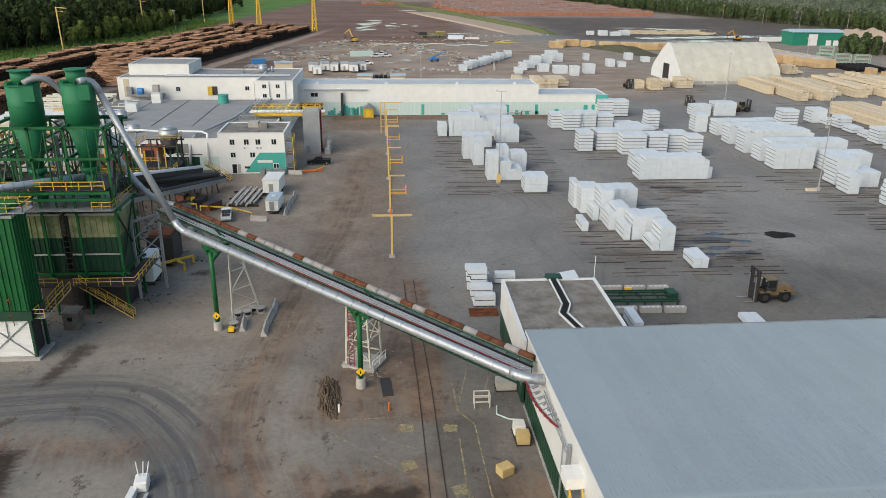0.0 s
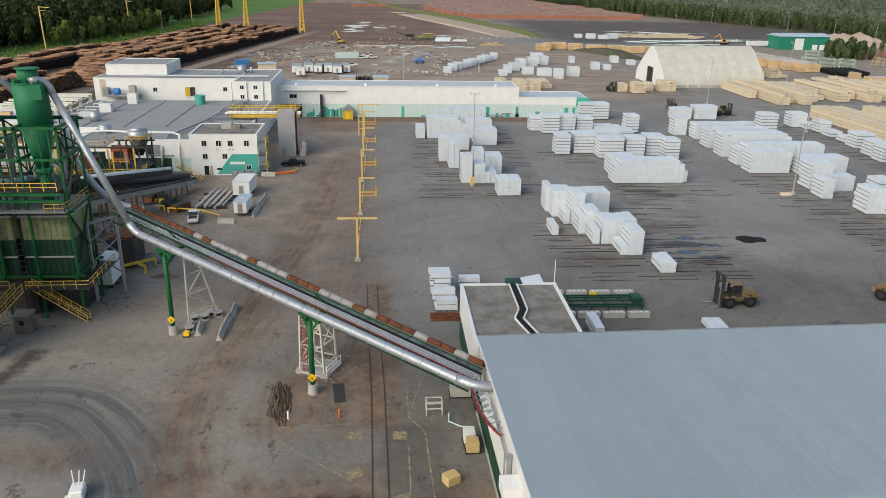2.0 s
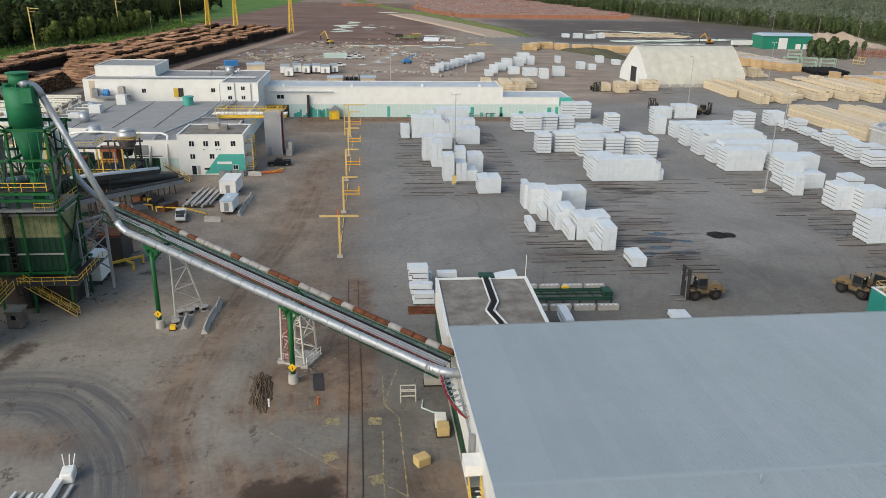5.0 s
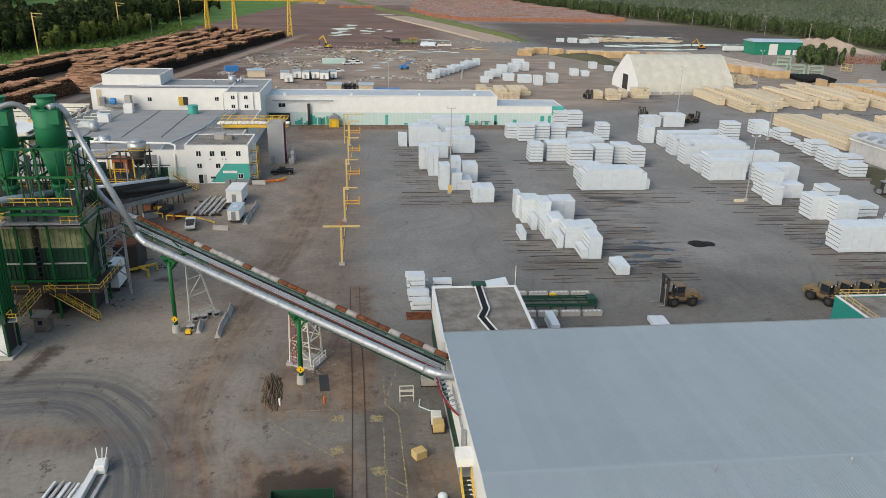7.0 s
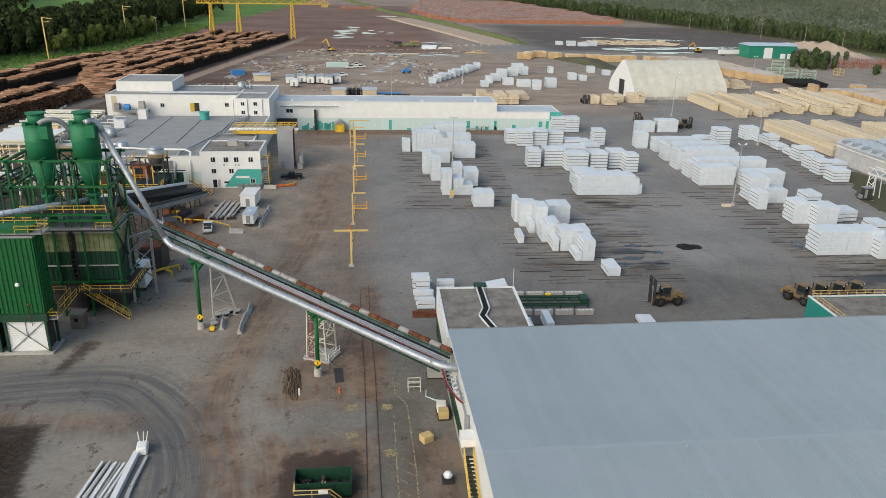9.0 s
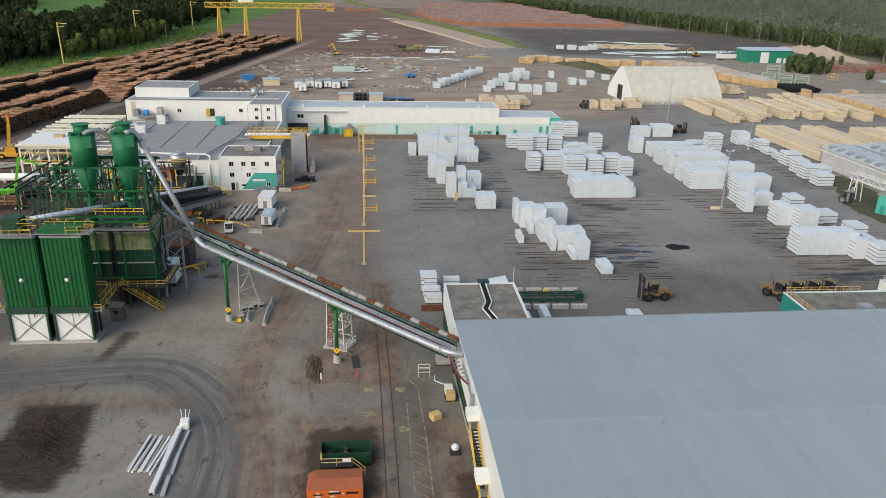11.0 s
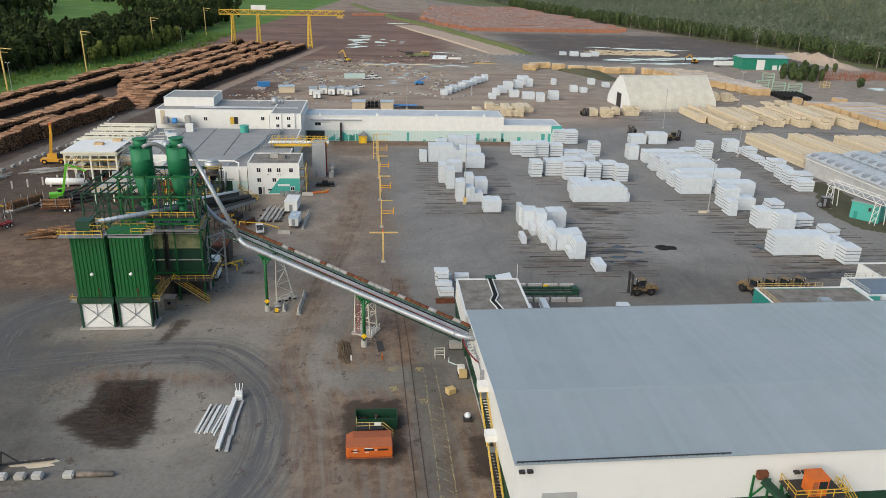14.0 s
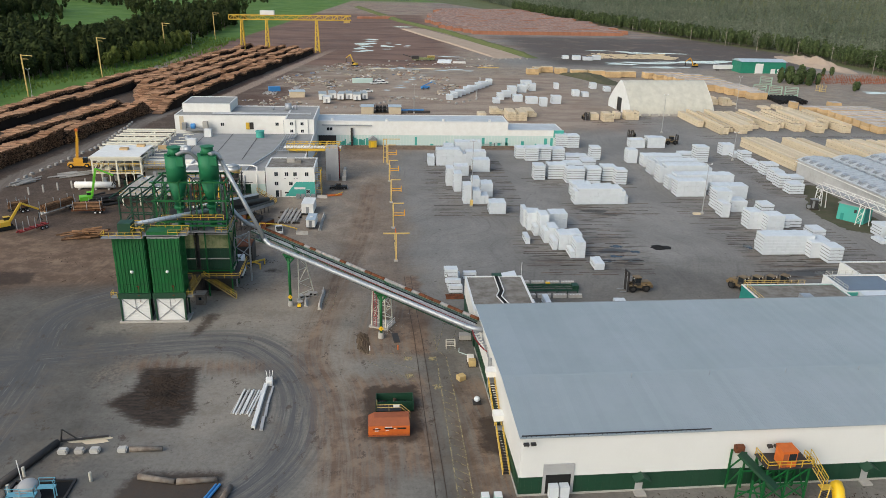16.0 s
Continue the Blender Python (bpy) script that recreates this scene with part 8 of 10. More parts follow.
# ---- white steel frame under construction ----
def build_frame():
    s = thing("steel_frame_building", "white steel building frame under construction", "building")
    X, Y = [-92, -84.5, -77], [198.5 + i * 7.3 for i in range(7)]
    for x in X:
        for y in Y:
            bm = B()
            bar(bm, (x, y, 0), (x, y, 9.4), 0.5)
            part("column", bm, "cream_steel", s)
    for i, y in enumerate(Y):
        bm = B()
        bar(bm, (X[0] - (2.4 if i > 1 else 0.3), y, 9.4), (X[-1] + 0.5, y, 9.4), 0.5, 0.8)
        part("rafter", bm, "cream_steel", s)
        if i > 2:
            bm = B()
            bar(bm, (X[0] - 2.6, y - 3.6, 9.7), (X[-1] + 0.8, y - 3.6, 9.7), 0.75, 0.5)
            part("rafter", bm, "cream_steel", s)
    for x in X:
        for z in (9.0, 6.6, 4.6):
            bm = B()
            bar(bm, (x, Y[0], z), (x, Y[-1], z), 0.32)
            part("girt", bm, "cream_steel", s)
        for a, b in zip(Y, Y[1:]):
            if x != X[1]:
                bm = B()
                bar(bm, (x, a, 4.8), (x, b, 8.9), 0.22)
                part("brace", bm, "cream_steel", s)
    for a, b in zip(X, X[1:]):
        for p, q, w in (((a, Y[0], 4.6), (b, Y[0], 4.6), 0.4), ((a, Y[0], 7.6), (b, Y[0], 7.6), 0.3), ((a, Y[0], 9.0), (b, Y[0], 9.0), 0.6)):
            bm = B()
            bar(bm, p, q, w)
            part("girt", bm, "cream_steel", s)
        for k in (0.33, 0.66):
            bm = B()
            bar(bm, (a + (b - a) * k, Y[0], 0), (a + (b - a) * k, Y[0], 9.2), 0.22)
            part("stud", bm, "cream_steel", s)
    bm = B()
    bar(bm, (X[0] - 0.1, Y[0], 4.8), (X[0] + 2.4, Y[0], 9.0), 0.22)
    part("brace", bm, "cream_steel", s)
    block(s, "roof_deck", X[0] - 0.6, X[-1] - 0.2, Y[0] - 0.6, 214.5, 9.85, 10.0, "white_paint", "pale grey metal roof decking")
    block(s, "roof_edge", X[0] - 0.7, X[-1] + 0.4, Y[0] - 0.8, Y[0] - 0.61, 9.5, 10.1, "cream_steel")
    block(s, "mid_floor", X[0] + 0.3, X[-1] - 0.3, 200.5, 240, 4.1, 4.35, "concrete")
    block(s, "inner_wall", X[0] + 1.0, X[-1] - 1.0, 207, 207.3, 4.36, 8.6, "grey_steel")
    for x0, y0 in ((-86, 207), (-82, 212), (-76.2, 216)):
        block(s, "pallet", x0, x0 + 2.6, y0, y0 + 1.8, 10.0 if x0 < -77 else 8.2, 10.7 if x0 < -77 else 9.4, "lumber_aged", "plywood pallet")
    rf = random.Random(12)
    for k in range(9):
        x, y = rf.uniform(X[0] + 1, X[-1] - 3), rf.uniform(199.2, 203)
        block(s, "floor_machine", x, x + rf.uniform(0.8, 2.4), y, y + 1.4, 4.36, 4.36 + rf.uniform(0.7, 2.2), rf.choice(["galvanised", "grey_steel", "dark_steel", "cream_steel"]))
    for k in range(8):
        x, y = rf.uniform(X[0] + 1, X[-1] - 3), rf.uniform(199, 206)
        block(s, "ground_machine", x, x + rf.uniform(0.8, 2.6), y, y + 1.6, 0, rf.uniform(0.9, 2.8), rf.choice(["galvanised", "grey_steel", "rust", "dark_steel", "dark_green"]))
    for z in (4.35, 6.7):
        bm = B()
        rails(bm, [(X[0] + 0.3, Y[0] - 0.2, z), (X[-1] - 0.3, Y[0] - 0.2, z)], r=0.06)
        part("railing", bm, "yellow", s)
    for z, y0 in ((4.35, 203.0), (6.9, 199.6)):
        bm = B()
        rails(bm, [(X[-1] + 0.4, y0, z), (X[-1] + 7.5, y0, z), (X[-1] + 7.5, y0 + 10, z)], r=0.06)
        part("railing", bm, "yellow", s)
        block(s, "side_deck", X[-1] + 0.3, X[-1] + 7.6, y0, y0 + 10, z - 0.2, z - 0.01, "concrete")
    for i in range(8):
        bm = B()
        bar(bm, (-76.5 + i * 0.4, 206 + i * 5, 0), (-76.5 + i * 0.4, 206 + i * 5, 8.0), 0.25)
        bar(bm, (-76.5 + i * 0.4, 206 + i * 5, 8.0), (-70, 206 + i * 5, 8.0), 0.25)
        part("side_bay", bm, "cream_steel", s)
    block(s, "lower_deck", -77.9, -63, 178, 199, 3.2, 3.5, "concrete")
    block(s, "lower_core", -76, -64, 181, 199, 0, 3.19, "dark_steel")
    for x in range(-77, -62, 5):
        bm = B()
        bar(bm, (x, 178.2, 0), (x, 178.2, 3.2), 0.3)
        part("deck_post", bm, "cream_steel", s)
    bm = B()
    rails(bm, [(-77.8, 178.1, 3.5), (-63.1, 178.1, 3.5)])
    part("railing", bm, "yellow", s)
    heap_parts = random.Random(4)
    for i in range(12):
        x, y = heap_parts.uniform(-76, -65), heap_parts.uniform(180, 198)
        w, h = heap_parts.uniform(1, 3), heap_parts.uniform(0.8, 2.6)
        block(s, "deck_machine", x, x + w, y, y + w * 0.7, 3.5, 3.5 + h, heap_parts.choice(["galvanised", "white_paint", "grey_steel", "yellow", "concrete"]))


build_frame()


# ---- green frame beside the cyclones ----
def build_side_frame():
    s = thing("duct_support_frame", "open green steel frame carrying ducts behind the bins", "frame")
    X, Y = (-57.5, -52.5, -48.2), (119.0, 127.0)
    for x in X:
        for y in Y:
            bm = B()
            bar(bm, (x, y, 0), (x, y, 20.5), 0.3)
            part("column", bm, "dark_green", s)
    for z in (8, 14, 20.4):
        for y in Y:
            bm = B()
            bar(bm, (X[0], y, z), (X[-1], y, z), 0.26)
            part("beam", bm, "dark_green", s)
        for x in X:
            bm = B()
            bar(bm, (x, Y[0], z), (x, Y[1], z), 0.26)
            part("beam", bm, "dark_green", s)
    for za, zb in ((8, 14), (14, 20.4)):
        for a, b in zip(X, X[1:]):
            bm = B()
            bar(bm, (a, Y[0], za), (b, Y[0], zb), 0.15)
            bar(bm, (b, Y[0], za), (a, Y[0], zb), 0.15)
            part("brace", bm, "dark_green", s)
    for x in (-55.0, -50.3, -46.6):
        for y in (119.0, 123.0, 127.0):
            bm = B()
            bar(bm, (x, y, 0), (x, y, 20.4), 0.22)
            part("column", bm, "dark_green", s)
    for z in (5, 11, 17):
        for y in (119.0, 123.0, 127.0):
            bm = B()
            bar(bm, (X[0], y, z), (-46.0, y, z), 0.2)
            part("beam", bm, "dark_green", s)
    for i in range(5):
        bm = B()
        bar(bm, (X[0] - 1.5 + i * 2.6, 118, 20.6), (X[0] + 2.5 + i * 2.6, 129, 22.6), 0.24)
        part("rafter", bm, "dark_green", s)
    bm = B()
    rails(bm, [(X[0], 118.6, 14.2), (X[-1], 118.6, 14.2)])
    bar(bm, (-54, 119, 14), (-50, 121, 8), 0.3)
    part("railing", bm, "yellow", s)
    bm = B()
    ringed(bm, [(-49.4, 103.6, 19.6), (-43.5, 110.0, 19.0), (-37.5, 116.5, 18.4)], 0.46)
    part("pale_duct", bm, "pale_duct", s, "pale grey spiral duct", smooth=True)
    bm = B()
    for i in range(14):
        a = Vector((-49.4, 103.6, 19.6)).lerp(Vector((-37.5, 116.5, 18.4)), i / 14)
        tube(bm, a, a + Vector((0.1, 0.108, -0.01)), 0.5, n=14)
    part("duct_band", bm, "galvanised", s)


build_side_frame()


# ---- machinery between tower and hall ----
def belt(name, label, p, q, w, material, legs=3, cover="dark_steel"):
    s = thing(name, label, "conveyor")
    p, q = Vector(p), Vector(q)
    bm = B()
    bar(bm, p, q, 0.9, w) if abs((q - p).y) > abs((q - p).x) else bar(bm, p, q, w, 0.9)
    part("trough", bm, material, s)
    bm = B()
    tube(bm, p + Vector((0, 0, 0.55)), q + Vector((0, 0, 0.55)), w * 0.5, n=10)
    part("cover", bm, cover, s, smooth=True)
    for i in range(legs):
        b = p.lerp(q, (i + 0.5) / legs)
        for e in (-0.7, 0.7):
            bm = B()
            bar(bm, (b.x + e, b.y, 0), (b.x + e * 0.6, b.y, b.z - 0.3), 0.2)
            part("leg", bm, "dark_steel", s)
    return s


belt("belt_conveyor", "dark covered bark conveyor on steel legs", (-50.5, 140, 9.6), (-34.0, 174, 2.6), 1.7, "dark_steel", 4)
belt("belt_conveyor", "dark flat chip conveyor with pale edges", (-46.0, 136, 7.6), (-32.8, 175, 1.8), 0.9, "grey_steel", 5)
belt("belt_conveyor", "pale covered conveyor beside the hall", (-47.5, 141, 10.6), (-36.4, 170.5, 5.2), 0.9, "dark_steel", 3, "white_steel")
bm = B()
dt = thing("curved_dust_duct", "grey galvanised curved duct behind the cyclone tower", "duct")
ringed(bm, [(-37.2, 123.0, 26), (-36.3, 122.8, 22), (-35.4, 122.4, 19.0)] + arc((-35.0, 122.3, 18.4), (-32.4, 122.8, 12.6), along(1.12, 4.3, 0.45), 8), 0.44, n=14)
part("duct", bm, "galvanised", dt, smooth=True)
s = thing("bark_hog", "red bark machine cab on a dark steel platform frame", "machine")
block(s, "cab", -49.0, -45.7, 174.0, 177.0, 6.2, 9.2, "orange_rust", "faded red cab")
block(s, "cab_window", -48.4, -46.6, 173.95, 173.99, 7.2, 8.6, "glass_dark")
rs = random.Random(17)
for ix in range(8):
    for y in (169.0, 174.0, 181.0):
        x = -60.0 + ix * 2.6
        z = rs.choice((5.2, 9.6, 9.6, 11.0))
        bm = B()
        bar(bm, (x, y, 0), (x, y, z), 0.24)
        part("post", bm, "yellow" if rs.random() < 0.2 else rs.choice(["dark_steel", "dark_green", "grey_steel"]), s)
for z, y, x0, x1 in ((5.0, 169, -60, -42), (9.4, 174, -60, -42), (5.0, 181, -60, -42), (9.4, 181, -60, -42), (7.4, 169, -60, -50)):
    bm = B()
    bar(bm, (x0, y, z), (x1, y, z), 0.26, 0.35)
    part("beam", bm, "dark_steel", s)
for i in range(14):
    x = -60 + rs.random() * 17
    y = rs.choice((169.0, 174.0, 181.0))
    bm = B()
    bar(bm, (x, y, rs.uniform(0, 4)), (x + rs.choice((-2.6, 2.6)), y, rs.uniform(5, 9.4)), 0.16)
    part("brace", bm, rs.choice(["dark_green", "dark_steel", "green_steel"]), s)
block(s, "deck", -60, -42, 169, 181, 4.8, 4.95, "dark_steel")
block(s, "upper_deck", -60, -50, 174, 181, 9.45, 9.55, "grey_steel")
block(s, "drum", -58, -51, 170.5, 173.5, 5.6, 8.0, "rust")
block(s, "motor_box", -55, -52, 176, 179, 5.0, 7.4, "dark_green")
block(s, "enclosure", -59.6, -42.4, 178.0, 180.8, 0, 4.79, "dark_steel")
for pts in ([(-60, 169, 4.95), (-42, 169, 4.95), (-42, 175, 4.95)], [(-60, 174, 9.55), (-50, 174, 9.55), (-50, 181, 9.55)], [(-49, 173.4, 6.0), (-45.4, 173.4, 6.0)]):
    bm = B()
    rails(bm, pts, r=0.06)
    part("railing", bm, "yellow", s)
s = thing("cyclone_tank", "galvanised round tank on a dark steel tower", "tank")
bm = B()
tube(bm, (-44.2, 177.5, 10.4), (-44.2, 177.5, 12.4), 2.0, n=20)
part("shell", bm, "galvanised", s, smooth=True)
bm = B()
tube(bm, (-44.2, 177.5, 12.4), (-44.2, 177.5, 13.0), 2.0, 0.7, n=20)
part("top", bm, "galvanised", s, smooth=True)
bm = B()
tube(bm, (-44.2, 177.5, 7.0), (-44.2, 177.5, 10.4), 0.7, 2.0, n=20)
part("cone", bm, "dark_steel", s, smooth=True)
for x, y in ((-46.2, 175.5), (-42.2, 175.5), (-46.2, 179.5), (-42.2, 179.5)):
    bm = B()
    bar(bm, (x, y, 0), (x, y, 10.4), 0.28)
    part("leg", bm, "dark_steel", s)
for p, q in (((-46.2, 175.5, 0.5), (-42.2, 175.5, 5.0)), ((-42.2, 175.5, 5.0), (-46.2, 175.5, 9.8)), ((-42.2, 175.5, 0.5), (-42.2, 179.5, 5.0)), ((-42.2, 179.5, 5.0), (-42.2, 175.5, 9.8))):
    bm = B()
    bar(bm, p, q, 0.18)
    part("brace", bm, "dark_steel", s)
bm = B()
rails(bm, [(-46.4, 175.2, 10.4), (-42.0, 175.2, 10.4), (-42.0, 179.6, 10.4)], r=0.06)
part("railing", bm, "yellow", s)
s = thing("dust_hopper", "dark rusty steel dust hopper under the pipe bridge", "hopper")
block(s, "body", -35.5, -31.5, 129, 134, 0.6, 5.0, "dark_steel")
block(s, "fill", -35.2, -31.8, 129.3, 133.7, 5.0, 5.3, "rust", "brown dust fill")
s = thing("white_bin", "white plastic-walled bin beside the stair", "bin")
block(s, "body", -34.6, -32.6, 121.5, 125.5, 0.7, 4.6, "white_paint")
for x in (-34.4, -32.8):
    for y in (121.8, 125.2):
        block(s, "leg", x - 0.1, x + 0.1, y - 0.1, y + 0.1, 0, 0.7, "dark_steel")
s = thing("yellow_trestle", "yellow painted timber trestle on the yard", "trestle")
bm = B()
bar(bm, (-33, 127.5, 1.3), (-29, 130.5, 1.3), 0.35)
bar(bm, (-33, 130.5, 1.3), (-29.6, 127.3, 1.3), 0.3)
for x, y in ((-33, 127.5), (-29, 130.5), (-33, 130.5), (-29.6, 127.3)):
    bar(bm, (x, y, 0), (x, y, 1.5), 0.3)
part("frame", bm, "yellow", s)
s = thing("pipe_bent", "tall grey steel bent holding the pipe bridge", "bent")
for x, y in ((-33.2, 117.0), (-30.5, 120.5), (-35.5, 122.5)):
    bm = B()
    bar(bm, (x, y, 0), (x, y, 12.0), 0.35)
    part("column", bm, "galvanised", s)
bm = B()
for z in (3, 6, 9):
    bar(bm, (-33.2, 117, z), (-30.5, 120.5, z + 2.5), 0.16)
    bar(bm, (-30.5, 120.5, z), (-35.5, 122.5, z + 2.5), 0.16)
bar(bm, (-33.2, 117, 11.6), (-30.5, 120.5, 11.6), 0.3)
part("bracing", bm, "grey_steel", s)

# ---- steel pile, barriers and small yard things ----
s = thing("steel_beam_pile", "pile of pale grey steel beams by the site trailers", "steel")
for i in range(9):
    bm = B()
    bar(bm, (-29.5 + i * 0.62, 160 + (i % 3), 0.5 + 0.25 * (i % 2)), (-28.6 + i * 0.62, 172 + (i % 2), 0.5 + 0.25 * (i % 2)), 0.35)
    part("beam", bm, "concrete", s)
for y in (161, 166, 171):
    block(s, "sleeper", -30.2, -23.5, y, y + 0.3, 0, 0.35, "bearer")


def jersey(x, y, rot, L=3.2, group="concrete barriers"):
    s = thing("concrete_barrier", "grey concrete road barrier", "barrier", group, at=(x, y, 0), rot=rot)
    bm = B()
    prism(bm, [(-0.4, 0), (0.4, 0), (0.4, 0.15), (0.16, 0.45), (0.1, 1.0), (-0.1, 1.0), (-0.16, 0.45), (-0.4, 0.15)], "y", -L / 2, L / 2)
    part("barrier", bm, "concrete", s)
    return s


for x, y, r in ((-13.9, 105.6, 2), (-13.8, 109.0, -3), (-13.6, 112.4, 2), (-17.0, 107.2, 4), (-17.6, 156.5, 0), (-17.5, 160.2, 3), (-17.4, 163.8, -3), (-17.2, 167.2, 2), (-22, 152.0, 80), (-19, 186.0, 85)):
    jersey(x, y, r)
jb = thing("concrete_block", "white-capped concrete block in a yard divider line", "block", "divider blocks")
bm = B()
box(bm, -0.75, 0.75, -0.4, 0.4, 0, 0.8)
bmesh.ops.bevel(bm, geom=list(bm.edges), offset=0.06, segments=1, affect="EDGES")
part("block", bm, "concrete", jb)
BL = []
for pts, step in (([(-32, 340), (-6, 350), (10, 372), (34, 372)], 4.0), ([(20, 378), (40, 358), (52, 372), (62, 440), (66, 460)], 5.0), ([(6, 540), (26, 547), (60, 556), (122, 568)], 5.5), ([(-119, 205), (-110, 252), (-111, 305)], 4.0)):
    for (xa, ya), (xb, yb) in zip(pts, pts[1:]):
        n = int(math.hypot(xb - xa, yb - ya) / step)
        BL += [(xa + (xb - xa) * i / n, ya + (yb - ya) * i / n, math.degrees(math.atan2(yb - ya, xb - xa))) for i in range(n)]
jb.matrix_basis = pose(BL[0][0], BL[0][1], 0, 0, 0, BL[0][2])
for x, y, r in BL[1:]:
    copy_thing(jb, pose(x + rl.uniform(-0.4, 0.4), y + rl.uniform(-0.4, 0.4), 0, 0, 0, r + rl.uniform(-8, 8)))


def spool(x, y):
    s = thing("cable_spool", "weathered wooden cable spool lying flat", "spool", "cable spools", at=(x, y, 0))
    for z in (0.0, 0.65):
        bm = B()
        tube(bm, (0, 0, z), (0, 0, z + 0.1), 0.62, n=18)
        part("flange", bm, "concrete", s)
    bm = B()
    tube(bm, (0, 0, 0.1), (0, 0, 0.65), 0.32, n=14)
    part("drum", bm, "bearer", s)


for x, y in ((-18.3, 110.2), (-18.2, 107.0), (-17.0, 110.6), (-16.4, 111.8), (-15.4, 111.6)):
    spool(x, y)
s = thing("yellow_box", "small yellow equipment box beside the spools", "box")
block(s, "body", -18.6, -17.9, 105.3, 105.9, 0.12, 0.7, "sign_yellow")
block(s, "skid", -18.7, -17.8, 105.2, 106.0, 0, 0.12, "bearer")
s = thing("steel_plate", "dark rusty steel road plate on the dirt", "plate")
bm = B()
box(bm, 1.5, 2.7, 88.6, 92.6, 0.01, 0.08, rot=6)
part("plate", bm, "dark_steel", s)
for x, y in ((-3.0, 85.6), (2.4, 85.7)):
    s = thing("bollard", "short marker post with orange base", "post", "marker posts")
    bm = B()
    tube(bm, (x, y, 0), (x, y, 1.0), 0.12, n=10)
    part("post", bm, "white_paint" if x < 0 else "orange", s)
s = thing("dirt_mound", "small mound of brown dirt around the trestle pad", "dirt", kind="stuff")
bm = B()
bmesh.ops.create_grid(bm, x_segments=44, y_segments=70, size=1)
for v in bm.verts:
    x, y = v.co.x, v.co.y
    r = math.hypot(x, y)
    z = max(0, 1 - r * (1 + 0.3 * noise.noise((x * 3, y * 5, 4)))) ** 0.6 * (0.65 + 0.5 * noise.noise((x * 5, y * 2.5, 1)) + 0.4 * noise.noise((x * 12, y * 14, 2)))
    v.co = (-4.3 + 1.35 * x - 0.4 * y, 88.8 + 4.6 * y, max(-0.05, z - 0.06) * 0.8)
part("heap", bm, "dirt_brown", s)
bm = B()
OUT = [Vector(p) for p in ((-42.4, 78.8), (-34.8, 78.8), (-33.4, 71.0), (-32.6, 66.4), (-39.6, 66.6), (-41.6, 72.6))]


def inside(x, y):
    """How far a point lies within the mulch's outline (negative outside)."""
    p, best, odd = Vector((x, y)), 1e9, False
    for a, b in zip(OUT, OUT[1:] + OUT[:1]):
        f = max(0.0, min(1.0, (p - a).dot(b - a) / (b - a).length_squared))
        best = min(best, (p - a - (b - a) * f).length)
        if (a.y > y) != (b.y > y) and x < (b.x - a.x) * (y - a.y) / (b.y - a.y) + a.x:
            odd = not odd
    return best if odd else -best


bmesh.ops.create_grid(bm, x_segments=150, y_segments=170, size=1)
for v in bm.verts:
    x, y = -38.5 + 9.5 * v.co.x, 71 + 12 * v.co.y
    e = inside(x, y) + 0.3 + 1.5 * noise.noise((x * 0.5, y * 0.5, 4)) + 0.8 * noise.noise((x * 1.7, y * 1.7, 7))
    rake = 0.12 * noise.noise(((0.5 * x + y) * 2.4, (x - 0.5 * y) * 0.45, 3))
    z = min(0.3, 0.05 * e) - 0.06 + 0.05 * noise.noise((x * 3.1, y * 3.1, 5)) + (rake + 0.08 * noise.noise((x * 2, y * 2, 2))) * max(0, min(1, e * 0.5))
    v.co = (x, y, max(-0.05, z))
mh = thing("bark_mulch", "spread heap of dark brown bark mulch on asphalt", "mulch", kind="stuff")
part("heap", bm, "mulch", mh)

# foreground clutter by the wash pit
s = thing("white_pipe_pile", "pile of white square plastic pipes on the asphalt", "pipes")
rp = random.Random(6)
for i in range(9):
    f = i / 8
    bm = B()
    bar(bm, (-25.2 + 3.0 * f, 64.6 - 0.5 * f + rp.uniform(-0.25, 0.25), 0.16 + 0.2 * (i % 2)), (-24.4 + 3.0 * f + rp.uniform(-0.15, 0.15), 71.8 - 0.3 * f + rp.uniform(-0.3, 0.3), 0.16 + 0.2 * (i % 2)), 0.24, 0.24)
    part("pipe", bm, "white_steel" if i % 3 else "concrete", s)
for y in (65.6, 70.6):
    block(s, "sleeper", -25.3, -21.2, y, y + 0.12, 0.0, 0.06, "bearer")
s = thing("white_trough_pipe", "long white square trough with a fitting at its end", "pipe")
bm = B()
bar(bm, (-21.0, 60.2, 0.36), (-20.8, 73.4, 0.36), 0.62, 0.62)
part("trough", bm, "white_steel", s)
block(s, "trough_mouth", -21.2, -20.8, 59.86, 59.9, 0.2, 0.52, "rubber")
for i, (ya, yb) in enumerate(((59.8, 63.4), (63.6, 67.0), (67.2, 70.4), (70.5, 72.8))):
    bm = B()
    bar(bm, (-19.7 + 0.12 * (i % 2), ya, 0.22), (-19.8 + 0.1 * i, yb, 0.24), 0.5 - 0.06 * i, 0.3)
    part("broken_cover", bm, "grey_clad", s, "bent grey cover strip")
bm = B()
box(bm, -20.9, -19.7, 73.2, 74.8, 0, 1.1, rot=8)
bmesh.ops.bevel(bm, geom=list(bm.edges), offset=0.12, segments=1, affect="EDGES")
part("fitting", bm, "white_paint", s)
for k in (-0.3, 0.1, 0.4):
    bm = B()
    tube(bm, (-20.3 + k, 74.2, 1.0), (-20.4 + 1.7 * k, 74.8, 2.3), 0.05)
    part("fitting_rod", bm, "white_paint", s)
